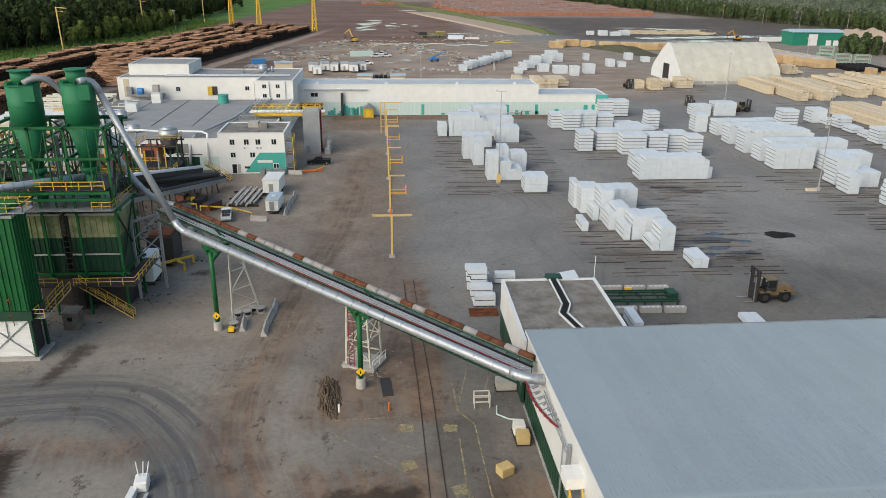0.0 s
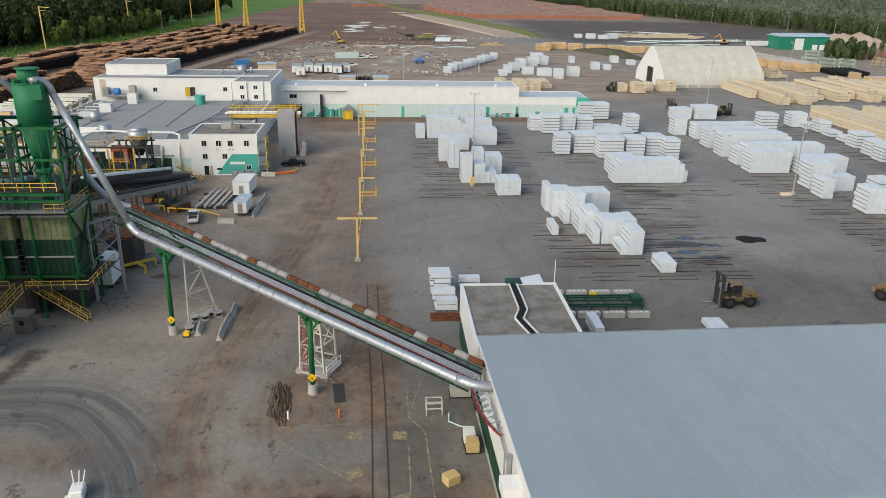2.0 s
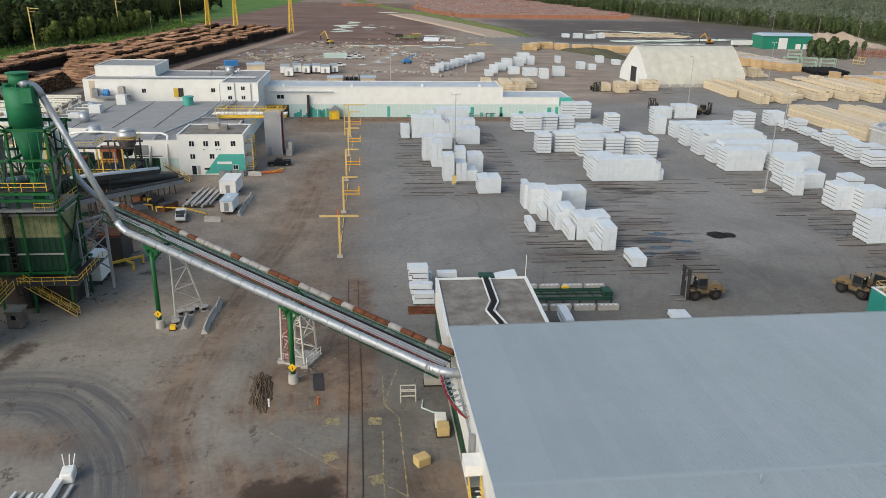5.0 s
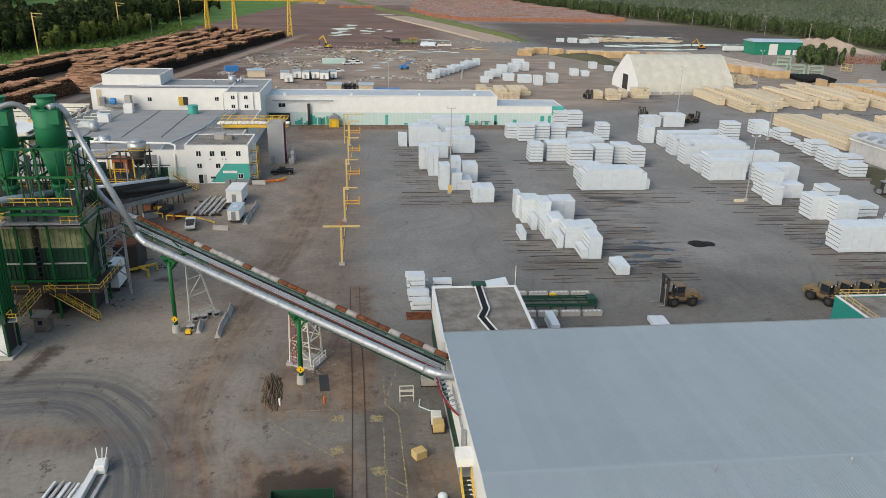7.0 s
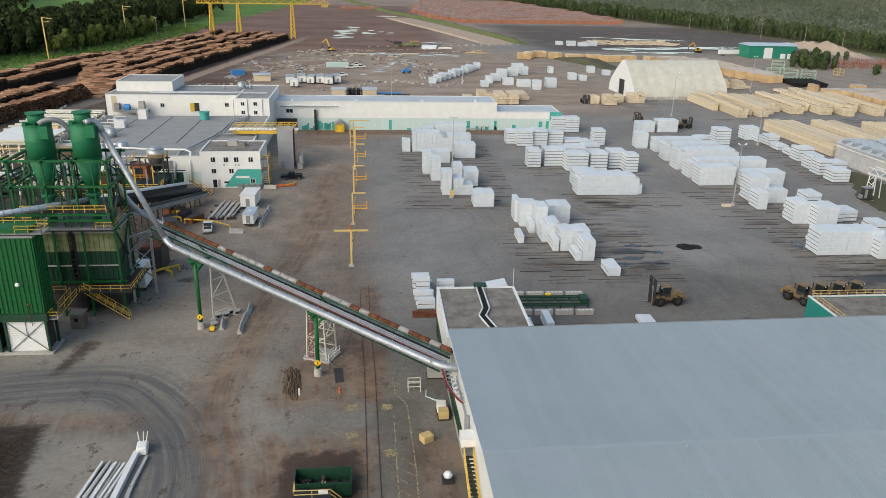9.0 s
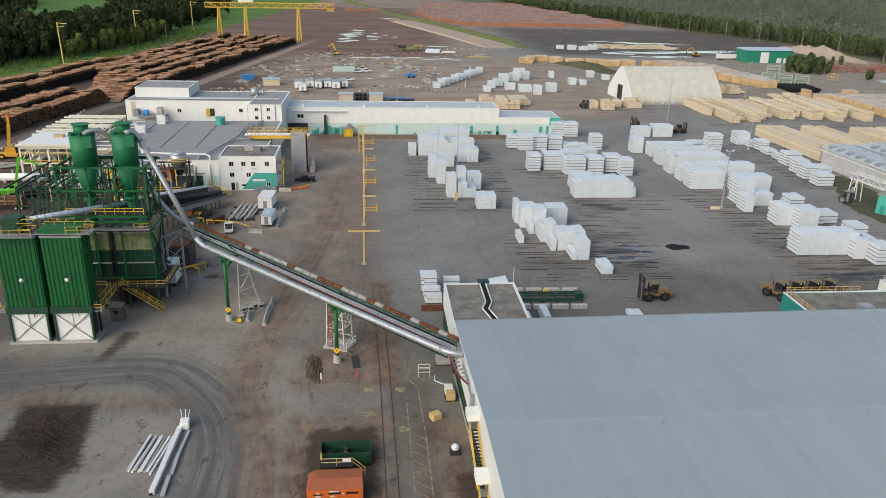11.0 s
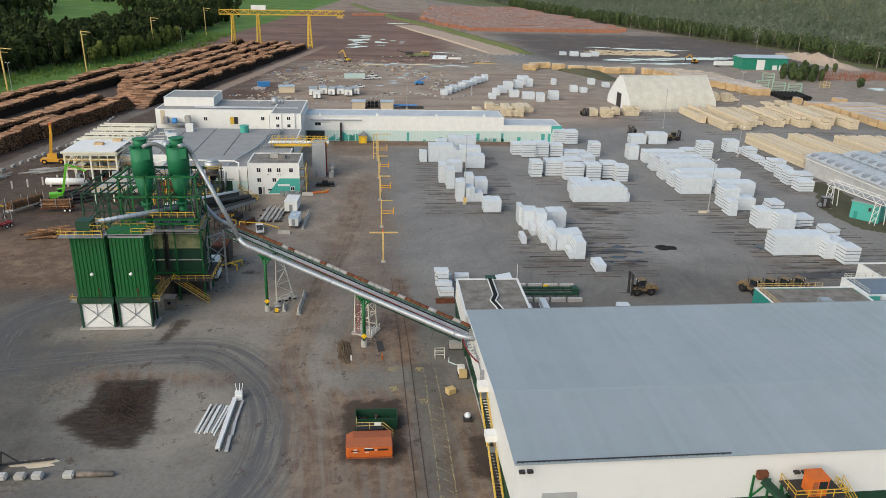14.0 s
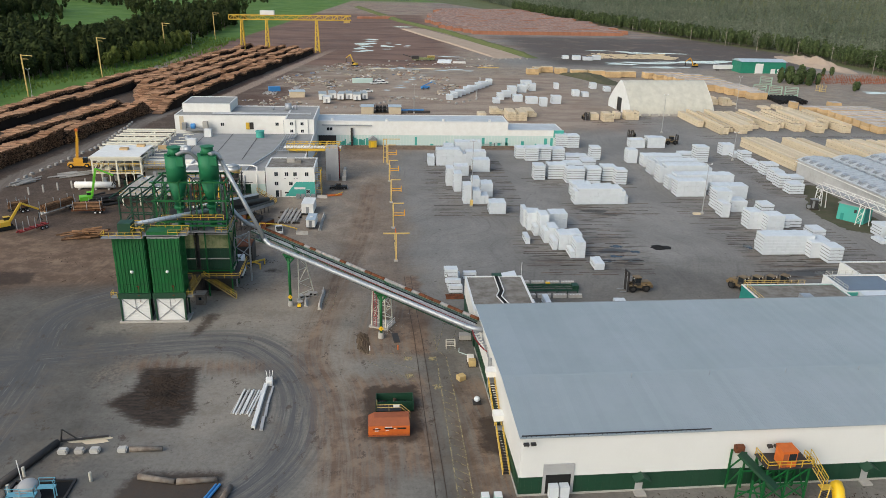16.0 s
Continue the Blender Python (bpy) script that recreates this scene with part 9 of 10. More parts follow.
for i, (x, m) in enumerate(((-48.0, "pale_block"), (-45.6, "concrete"), (-43.4, "pale_block"), (-39.4, "pale_block"))):
    s = thing("barrier_block", "rounded pale concrete barrier block", "block", "barrier blocks")
    bm = B()
    box(bm, x - 0.72, x + 0.72, 54.8, 55.9, 0, 0.85)
    bmesh.ops.bevel(bm, geom=list(bm.edges), offset=0.18, segments=2, affect="EDGES")
    part("block", bm, m, s)
for p, q, r in (((-38.4, 55.4, 0.4), (-33.6, 55.3, 0.4), 0.4), ((-35.2, 48.8, 0.4), (-29.8, 47.4, 0.4), 0.45), ((-29.6, 47.4, 0.4), (-24.0, 47.6, 0.45), 0.45), ((-53.8, 47.5, 0.5), (-49.6, 57.6, 0.5), 0.6), ((-22.6, 43.0, 0.4), (-21.9, 46.0, 0.4), 0.45)):
    s = thing("kerb_log", "weathered grey log used as a kerb", "log", "kerb logs")
    bm = B()
    tube(bm, p, q, r, r * 0.85, n=12)
    part("log", bm, "bark" if r < 0.6 else "dark_steel", s, smooth=True)
for x, y in ((-51.4, 50.2), (-41.7, 48.6), (-51.8, 46.4)):
    s = thing("bollard", "cream painted steel bollard", "bollard", "cream bollards")
    bm = B()
    tube(bm, (x, y, 0), (x, y, 1.5), 0.22, n=12)
    part("post", bm, "tent", s)
s = thing("rail_jack", "rusty black steel frame lying on sawdust", "frame")
bm = B()
bar(bm, (-49.3, 58.0, 0.4), (-42.6, 59.0, 0.4), 0.25)
bar(bm, (-49.3, 58.0, 0.2), (-49.1, 58.4, 2.2), 0.18)
bar(bm, (-49.1, 58.4, 2.2), (-47.0, 58.4, 0.4), 0.15)
part("frame", bm, "dark_steel", s)
s = thing("wash_pit", "dark concrete wash pit with an edge frame", "pit")
bm = B()
for a in ((-51.8, -44.0, 48.6, 48.9), (-51.8, -44.0, 40.0, 40.3), (-52.1, -51.8, 40.0, 48.9), (-44.0, -43.7, 40.0, 48.9)):
    box(bm, *a, 0, 0.35)
part("edge", bm, "dark_steel", s)
block(s, "floor", -51.79, -44.01, 40.31, 48.59, 0.01, 0.03, "rubber")
s = thing("blue_washer", "grey dome-topped washing machine with blue platform rails", "machine")
bm = B()
tube(bm, (-48.9, 45.2, 0), (-48.9, 45.2, 1.9), 1.7, 1.45, n=20)
part("tank", bm, "grey_pipe", s)
bm = B()
bmesh.ops.create_uvsphere(bm, u_segments=20, v_segments=10, radius=1.3, matrix=pose(-48.7, 45.6, 1.9) @ Matrix.Diagonal((1, 1, 0.62, 1)))
part("dome", bm, "grey_clad", s, smooth=True)
for a in ((-50.7, -46.9, 43.4, 44.3), (-47.3, -45.0, 44.9, 45.8)):
    block(s, "platform", a[0], a[1], a[2], a[3], 1.75, 1.87, "washer_blue")
bm = B()
rails(bm, [(-50.6, 44.2, 1.87), (-50.6, 43.45, 1.87), (-47.0, 43.45, 1.87), (-47.0, 44.2, 1.87)])
part("railing", bm, "washer_blue", s)
bm = B()
rails(bm, [(-47.2, 45.75, 1.87), (-45.05, 45.75, 1.87), (-45.05, 44.95, 1.87)])
part("railing", bm, "washer_blue", s)
for x, y in ((-45.2, 45.1), (-45.2, 45.7), (-50.5, 43.5), (-47.1, 43.5)):
    block(s, "leg", x - 0.06, x + 0.06, y - 0.06, y + 0.06, 0.03, 1.75, "washer_blue")
bm = B()
tube(bm, (-49.6, 46.0, 2.3), (-50.2, 46.8, 5.2), 0.06)
part("whip_pole", bm, "white_paint", s)
s = thing("blue_pipe_pair", "two blue plastic pipes by the kerb logs", "pipes")
for dx in (0, 0.5):
    bm = B()
    tube(bm, (-25.4 + dx, 42.5, 0.3), (-24.0 + dx, 46.6, 0.3), 0.2, n=10)
    part("pipe", bm, "blue", s)


# ---- skips ----
def skip(x0, x1, y0, y1, h, paint, label, roofed):
    s = thing("roll_off_skip", label, "skip", "roll-off skips")
    t = 0.12
    block(s, "floor", x0, x1, y0, y1, 0.15, 0.3, "dark_steel")
    for a in ((x0, x1, y0, y0 + t), (x0, x1, y1 - t, y1), (x0, x0 + t, y0 + t, y1 - t), (x1 - t, x1, y0 + t, y1 - t)):
        bm = B()
        box(bm, *a, 0.1, h)
        part("side", bm, paint, s)
        n = 8
        for i in range(n):
            if a[1] - a[0] > 2:
                xx = x0 + (i + 0.5) * (x1 - x0) / n
                yy = y0 - 0.1 if a[2] == y0 else y1
                block(s, "side_rib", xx - 0.07, xx + 0.07, yy, yy + 0.1, 0.2, h - 0.1, paint)
    if roofed:
        bm = B()
        lo = [(x0 - 0.05, y0 - 0.05), (x1 + 0.05, y0 - 0.05), (x1 + 0.05, y1 + 0.05), (x0 - 0.05, y1 + 0.05)]
        hi = [(x0 + 0.9, y0 + 1.2), (x1 - 0.1, y0 + 1.2), (x1 - 0.1, y1 - 0.3), (x0 + 0.9, y1 - 0.3)]
        vs = [bm.verts.new((*p, h)) for p in lo] + [bm.verts.new((*p, h + 0.75)) for p in hi]
        for q in ((3, 2, 1, 0), (4, 5, 6, 7), (0, 1, 5, 4), (1, 2, 6, 5), (2, 3, 7, 6), (3, 0, 4, 7)):
            bm.faces.new([vs[i] for i in q])
        part("lid", bm, "orange_rust", s, "rust-stained orange lid")
        for a, b, z in ((0.7, 1.9, h - 0.62), (2.5, 3.9, h - 0.55), (4.5, 5.9, h - 0.55)):
            block(s, "vent_slot", x0 + a, x0 + b, y0 - 0.14, y0 - 0.101, z, z + (0.12 if a < 1 else 0.26), "rubber")
        for a, b, z in ((1.1, 1.5, h - 0.42), (1.0, 1.6, h - 0.86), (2.6, 3.7, h - 0.22), (2.7, 3.2, h - 0.84), (4.0, 4.3, h - 0.5)):
            block(s, "label_plate", x0 + a, x0 + b, y0 - 0.16, y0 - 0.141, z, z + 0.14, "white_steel")
        block(s, "waist_rail", x0 - 0.04, x1 + 0.04, y0 - 0.2, y0 - 0.1, h - 1.05, h - 0.93, paint)
        block(s, "bottom_rail", x0 - 0.04, x1 + 0.04, y0 - 0.2, y0 - 0.1, 0.1, 0.28, "orange_rust")
    else:
        rnd = random.Random(8)
        for i in range(26):
            xx, yy = rnd.uniform(x0 + 0.5, x1 - 0.5), rnd.uniform(y0 + 0.4, y1 - 0.4)
            r = rnd.uniform(0.25, 0.5)
            bm = B()
            bmesh.ops.create_cube(bm, size=r * 1.4, matrix=pose(xx, yy, 0.5 + rnd.random() * 0.4, rnd.uniform(0, 90), rnd.uniform(0, 90), rnd.uniform(0, 90)) @ Matrix.Diagonal((1.6, 0.7, 0.35, 1)))
            part("waste", bm, rnd.choice(["dark_steel", "rubber", "bark_dark", "lumber", "dark_steel", "bark"]), s)
    return s


skip(-1.75, 4.5, 64.2, 67.0, 2.0, "dark_green", "open dark green roll-off skip with mixed waste", False)
skip(-2.85, 3.6, 57.5, 60.6, 1.9, "orange", "closed orange roll-off skip with slots", True)
s = thing("skip_platform", "cream railed steel loading platform at the skip", "platform")
block(s, "deck", -1.6, 2.4, 62.2, 63.9, 1.5, 1.62, "dark_steel")
for x in (-1.5, 2.3):
    for y in (62.3, 63.8):
        block(s, "leg", x - 0.07, x + 0.07, y - 0.07, y + 0.07, 0, 1.5, "dark_green")
bm = B()
rails(bm, [(-1.55, 63.8, 1.62), (-1.55, 62.25, 1.62), (2.35, 62.25, 1.62)], h=1.1)
part("railing", bm, "yellow_pale", s)
bm = B()
rails(bm, [(2.35, 62.25, 1.62), (3.8, 62.25, 0.2)], h=1.1)
part("stair_rail", bm, "yellow_pale", s)
block(s, "sign_plate", 1.1, 2.1, 62.14, 62.18, 2.25, 2.75, "white_steel")

# ---- shed surroundings ----
st = build_stair((16.5, 47.2, 0.0), (16.5, 54.0, 3.0), 1.0, "wall_stair", "yellow steel stair against the shed wall")
st = build_stair((16.5, 55.2, 3.0), (16.5, 62.5, 6.2), 1.0, "wall_stair", "yellow steel upper stair against the shed wall")
s = thing("stair_landing", "steel landings with yellow rails on the shed wall", "landing")
for y0, y1, z in ((54.0, 55.2, 3.0), (62.5, 64.2, 6.2)):
    block(s, "deck", 16.0, 17.2, y0, y1, z - 0.12, z, "grey_steel")
    bm = B()
    rails(bm, [(16.05, y0, z), (16.05, y1, z)] + ([(17.1, y1, z)] if z > 5 else []))
    part("railing", bm, "yellow", s)
for y, z in ((63.4, 8.2), (55.4, 5.2)):
    s = thing("door_hood", "white steel weather hood over a wall door", "hood", "door hoods")
    block(s, "hood", 15.7, 17.2, y - 0.9, y + 0.9, z - 1.0, z, "white_paint")
    block(s, "door", 17.15, 17.22, y - 0.5, y + 0.5, z - 3.0, z - 1.05, "grey_steel")
s = thing("wall_cable_tray", "curved galvanised cable tray with a red pipe on the shed wall", "cable tray")
path = arc((15.4, 76.5, 8.6), (15.2, 73.0, 8.2), (16.9, 70.2, 7.8), 8)
for k, m, nm in ((0, "galvanised", "tray_rail"), (0.9, "galvanised", "tray_rail"), (-0.25, "red", "sprinkler_pipe")):
    bm = B()
    for a, b in zip(path, path[1:]):
        bar(bm, a + Vector((k, 0.3 * k, 0.1 if m == "red" else 0)), b + Vector((k * 0.3, 0.9 * k, 0.1 if m == "red" else 0)), 0.14)
    part(nm, bm, m, s)
for a in path:
    bm = B()
    bar(bm, a, a + Vector((0.8, 0.4, 0)), 0.07)
    part("tray_rung", bm, "galvanised", s)
bm = B()
for z in (7.4, 7.9):
    tube(bm, (16.9, 76, z), (17.0, 66.5, z - 0.4), 0.07)
tube(bm, (16.95, 68.5, 1), (16.95, 68.5, 7.4), 0.08)
tube(bm, (16.95, 66.6, 6), (16.95, 66.6, 8.4), 0.22)
part("wall_conduit", bm, "galvanised", s)
for x0, x1, y0, y1, z1, m, lab in ((14.6, 16.9, 88.8, 90.4, 1.2, "concrete", "stack of pale concrete blocks by the annex"), (15.2, 16.4, 80.0, 81.3, 1.3, "white_wood", "white-topped crate on a pallet"), (15.3, 16.6, 78.4, 79.7, 1.25, "crate_wood", "pale wooden crate on a pallet")):
    s = thing("crate", lab, "crate")
    bm = B()
    box(bm, x0, x1, y0, y1, 0.16, z1)
    bmesh.ops.bevel(bm, geom=list(bm.edges), offset=0.05, segments=1, affect="EDGES")
    part("body", bm, m, s)
    for i in range(3):
        block(s, "pallet_board", x0 - 0.1, x1 + 0.1, y0 + i * (y1 - y0) / 2.4, y0 + i * (y1 - y0) / 2.4 + 0.3, 0, 0.16, "bearer")
s = thing("crate", "tilted pale wooden crate on the asphalt", "crate")
bm = B()
box(bm, 12.7, 14.1, 73.6, 74.8, 0, 0.95, rot=28)
bmesh.ops.bevel(bm, geom=list(bm.edges), offset=0.05, segments=1, affect="EDGES")
part("body", bm, "crate_wood", s)
s = thing("yellow_rack", "cream steel tube rack standing on asphalt", "rack")
bm = B()
for x in (11.7, 13.4):
    for y in (85.6, 86.6):
        bar(bm, (x, y, 0), (x, y, 1.6), 0.1)
for z in (0.8, 1.6):
    for y in (85.6, 86.6):
        bar(bm, (11.7, y, z), (13.4, y, z), 0.1)
    for x in (11.7, 13.4):
        bar(bm, (x, 85.6, z), (x, 86.6, z), 0.1)
part("frame", bm, "tent", s)
s = thing("hose", "green hose lying by the wall", "hose")
bm = B()
ringed(bm, [(14.2, 85.8, 0.1), (14.0, 84.2, 0.1), (15.2, 83.2, 0.1), (16.6, 83.0, 0.1)], 0.08, n=6)
part("hose", bm, "pale_teal", s)
bm = B()
bmesh.ops.create_icosphere(bm, subdivisions=2, radius=0.55, matrix=pose(15.3, 66.4, 0.8) @ Matrix.Diagonal((1, 1, 0.85, 1)))
s = thing("wrapped_bale", "grey-white wrapped round bale on a dark pallet", "bale")
part("bale", bm, "wrap", s)
block(s, "pallet", 14.6, 16.0, 65.7, 67.1, 0, 0.3, "dark_steel")
for i in range(3):
    for j in range(2):
        s = thing("chemical_tote", "pale mint plastic tote with a white cap", "tote", "plastic totes", at=(13.4 + j * 1.8, 41.4 - i * 1.6, 0))
        block(s, "body", -0.55, 0.55, -0.6, 0.6, 0.1, 1.2, "pale_teal")
        block(s, "cap", -0.5, 0.5, -0.55, 0.55, 1.2, 1.28, "white_steel")
# roof vents
for x in (37.0, 49.5, 62.0, 74.2, 86.5, 99):
    s = thing("roof_vent", "small galvanised pipe vent on the metal roof", "vent", "roof vents")
    bm = B()
    tube(bm, (x, 55.6, 10.4), (x, 55.6, 11.2), 0.07, n=8)
    part("pipe", bm, "galvanised", s)
    bm = B()
    tube(bm, (x, 55.6, 11.15), (x, 55.6, 11.35), 0.13, 0.05, n=8)
    part("cap", bm, "galvanised", s)
s = thing("snow_guard", "dark steel snow guard rail along the eave", "rail")
bm = B()
bar(bm, (SX0, SY0 - 0.1, ZS + 0.25), (44.0, SY0 - 0.1, ZS + 0.25), 0.12)
for i in range(40):
    bar(bm, (SX0 + i * 0.66, SY0 - 0.1, ZS), (SX0 + i * 0.66, SY0 - 0.1, ZS + 0.3), 0.06)
part("rail", bm, "dark_steel", s)
# south face openings
s = thing("roller_door", "open loading door with stacked packs inside", "door")
for a in ((20.6, 21.0, 0.2, 5.2), (24.6, 25.0, 0.2, 5.2), (21.0, 24.6, 3.5, 5.2)):
    bm = B()
    box(bm, a[0], a[1], SY0 - 0.22, SY0 - 0.06, a[2], a[3])
    part("frame", bm, "grey_clad", s)
block(s, "opening", 21.0, 24.6, SY0 - 0.1, SY0 - 0.07, 0.2, 3.5, "rubber", "dark opening")
for i in range(2):
    block(s, "pack", 21.4 + i * 1.5, 22.7 + i * 1.5, SY0 - 1.4, SY0 - 0.3, 0.2, 2.2, "wrap", "white wrapped pack")
for x in (34.6, 68.6, 92):
    s = thing("wall_door", "grey steel door under a green canopy", "door", "canopied doors")
    block(s, "leaf", x - 0.55, x + 0.55, SY0 - 0.12, SY0 - 0.06, 0.25, 2.4, "grey_clad")
    bm = B()
    prism(bm, [(x - 1.2, 2.6), (x + 1.2, 2.6), (x, 3.3)], "y", SY0 - 1.6, SY0 - 0.06)
    part("canopy", bm, "dark_green", s)
    block(s, "step", x - 0.8, x + 0.8, SY0 - 1.4, SY0 - 0.2, 0, 0.2, "concrete")
for x, z in ((18.2, 9.1), (71.0, 9.3), (53.0, 7.2)):
    s = thing("wall_floodlight", "twin floodlight on a wall bracket", "floodlight", "wall floodlights")
    bm = B()
    bar(bm, (x, SY0 - 0.06, z - 1.0), (x, SY0 - 0.9, z), 0.1)
    part("bracket", bm, "grey_steel", s)
    for k in (-0.5, 0.5):
        block(s, "lamp", x + k - 0.35, x + k + 0.35, SY0 - 1.3, SY0 - 0.8, z, z + 0.3, "white_steel" if x > 60 else "dark_steel")


def build_control():
    s = thing("control_stand", "green steel stand with an orange control cab and yellow rails", "control stand")
    X, Y, Z = (51.2, 54.2, 57.3), (38.8, 41.8), 5.5
    for x in X:
        for y in Y:
            bm = B()
            bar(bm, (x, y, 0), (x, y, Z), 0.24)
            part("column", bm, "green_steel", s)
    for a, b in zip(X, X[1:]):
        for y in Y:
            for p, q in (((a, y, 0.4), (b, y, 2.8)), ((a, y, 2.9), (b, y, 5.3)), ((a, y, 2.85), (b, y, 2.85)), ((b, y, 0.4), (a, y, 2.8))):
                bm = B()
                bar(bm, p, q, 0.16)
                part("brace", bm, "green_steel", s)
    for x in X:
        bm = B()
        bar(bm, (x, Y[0], 0.5), (x, Y[1], 5.2), 0.16)
        part("brace", bm, "green_steel", s)
    block(s, "deck", 50.9, 57.7, 38.5, 42.1, Z, Z + 0.15, "dark_steel")
    bm = B()
    rails(bm, [(51.0, 42.0, Z + 0.15), (51.0, 38.6, Z + 0.15), (57.6, 38.6, Z + 0.15), (57.6, 41.0, Z + 0.15)], r=0.05)
    part("railing", bm, "yellow", s)
    c = block(s, "cab", 53.0, 55.1, 38.75, 40.7, Z + 0.16, Z + 2.6, "orange", "orange control cab")
    block(c, "cab_roof", 52.9, 55.2, 38.65, 40.8, Z + 2.6, Z + 2.72, "orange")
    block(c, "cab_window", 53.9, 54.95, 38.71, 38.745, Z + 1.1, Z + 2.3, "glass_dark")
    block(c, "cab_window", 55.105, 55.14, 39.0, 40.4, Z + 1.1, Z + 2.3, "glass_dark")
    block(c, "cab_door", 53.1, 53.75, 38.71, 38.745, Z + 0.25, Z + 2.3, "orange_rust")
    bm = B()
    bar(bm, (48.3, 41.4, 6.4), (51.9, 37.2, 3.4), 1.3, 0.45)
    part("chute", bm, "dark_green", s)
    for x, y, z in ((47.4, 42.0, 6.6), (49.6, 42.0, 6.0), (47.6, 39.4, 5.4), (50.2, 37.6, 4.4), (48.6, 37.6, 4.6)):
        bm = B()
        bar(bm, (x, y, 0), (x, y, z), 0.22)
        part("chute_leg", bm, "green_steel", s)
    for p, q in (((47.4, 42, 0.5), (47.6, 39.4, 5.0)), ((47.6, 39.4, 0.5), (50.2, 37.6, 4.0)), ((46.9, 38.4, 2.4), (50.6, 37.4, 2.4)), ((50.2, 37.6, 0.6), (48.6, 37.6, 4.0)), ((47.4, 42, 3.4), (49.6, 42, 5.6)), ((47.6, 39.4, 4.8), (50.4, 39.4, 4.8))):
        bm = B()
        bar(bm, p, q, 0.17)
        part("chute_brace", bm, "green_steel", s)
    block(s, "rusty_hopper", 47.7, 49.0, 41.5, 42.2, 6.3, 7.3, "rust")
    block(s, "landing", 58.6, 60.2, 37.0, 38.2, 2.9, 3.0, "yellow")


build_control()
build_stair((56.8, 34.6, 0.2), (59.2, 37.2, 3.0), 0.9, "control_stair", "yellow steel stair at the control stand")
build_stair((59.6, 38.1, 3.0), (58.3, 41.0, 5.6), 0.9, "control_stair", "yellow upper stair flight at the control stand")
s = thing("yellow_guard", "large rounded yellow machine guard", "guard")
bm = B()
ringed(bm, [(61.6, 38.6, 2.6), (61.4, 37.6, 2.3), (61.2, 36.8, 1.4), (61.1, 36.4, 0.0)], 0.85, n=18)
part("guard", bm, "sign_yellow", s, smooth=True)
stack(76.5, 36.5, 3, 2, seed=77)

for ob in list(bpy.data.objects):
    if ob.parent is None and ob.name.split(".")[0] in ("planer_building", "wall_stair", "stair_landing", "door_hood", "wall_cable_tray", "roof_vent", "snow_guard", "roller_door", "wall_door", "wall_floodlight", "control_stand", "control_stair", "yellow_guard"):
        ob.matrix_basis = SHED_TURN @ ob.matrix_basis

# green infeed rack north of the annex
s = thing("infeed_rack", "green steel lumber infeed rack between concrete blocks", "rack")
for y, z in ((114.8, 0.8), (113.9, 0.9), (113.0, 0.8), (111.8, 0.7), (111.2, 0.7)):
    bm = B()
    bar(bm, (31.2, y, z), (44.0, y - 0.3, z), 0.16, 0.22)
    part("rail", bm, "dark_green", s)
for x in (31.6, 34.0, 36.5, 39.0, 41.5, 43.8):
    bm = B()
    bar(bm, (x, 110.9, 0.5), (x, 115.1, 0.5), 0.16)
    part("cross_beam", bm, "dark_green", s)
    for y in (111.0, 115.0):
        bm = B()
        bar(bm, (x, y, 0), (x, y, 0.6), 0.16)
        part("leg", bm, "dark_green", s)
block(s, "drive_box", 43.0, 44.4, 112.4, 114.4, 0.3, 1.2, "dark_green")
block(s, "motor", 37.2, 38.2, 114.6, 115.1, 0.8, 1.2, "sign_yellow")
for i in range(4):
    for y in (116.6, 109.2):
        s = thing("concrete_block", "grey concrete block with white caps", "block", "infeed blocks", at=(32.2 + i * 3.5, y - i * 0.12, 0))
        block(s, "block", -1.5, 1.5, -0.4, 0.4, 0, 0.8, "concrete")
        for k in range(4):
            block(s, "cap_mark", -1.2 + k * 0.7, -0.95 + k * 0.7, -0.2, 0.05, 0.8, 0.83, "white_steel")
for x, y, c, l in ((34.6, 102.0, 1, 2), (50.6, 101.4, 2, 1), (31.5, 101.5, 1, 1)):
    stack(x, y, c, l, seed=int(x))
SHORT = [pack_mesh("pack", PW, 2.9 + d, PH - 0.004, "wrap") for d in (0.0, -0.5, 0.2)]
for i, (x, y, c, l) in enumerate(((17.5, 111.6, 1, 2), (17.2, 113.1, 1, 3), (17.6, 115.0, 1, 2), (17.0, 117.2, 2, 4), (17.6, 119.4, 1, 2), (21.6, 119.6, 1, 2))):
    stack(x, y, c, l, L=2.9, meshes=SHORT, seed=200 + i, rot=90.0)
s = thing("white_tarp_load", "white tarpaulin load behind the annex", "load")
bm = B()
prism(bm, [(25.6, 0.2), (31.6, 0.2), (30.6, 2.3), (26.4, 1.5)], "y", 116.5, 119.5)
part("tarp", bm, "wrap", s)
s = thing("timber_skids", "rusty brown timber skids beside the annex", "timber")
for i in range(3):
    block(s, "skid", 13.6, 17.6, 108.6 + i * 0.9, 109.0 + i * 0.9, 0, 0.3, "rust")


# ---- railway ----
def build_rails():
    pts = [(6.9, 10), (6.7, 45), (6.35, 59), (6.1, 72), (5.95, 80), (5.75, 90), (5.2, 104), (4.7, 122)]
    tr = tagged(new("railway_track"), "old steel rail track set into asphalt", "railway", kind="structure")
    for o in (0.0, 1.5):
        bm = B()
        for (xa, ya), (xb, yb) in zip(pts, pts[1:]):
            bar(bm, (xa + o, ya, 0.0), (xb + o, yb, 0.0), 0.1, 0.1)
        part("rail", bm, "old_rail", tr)


build_rails()


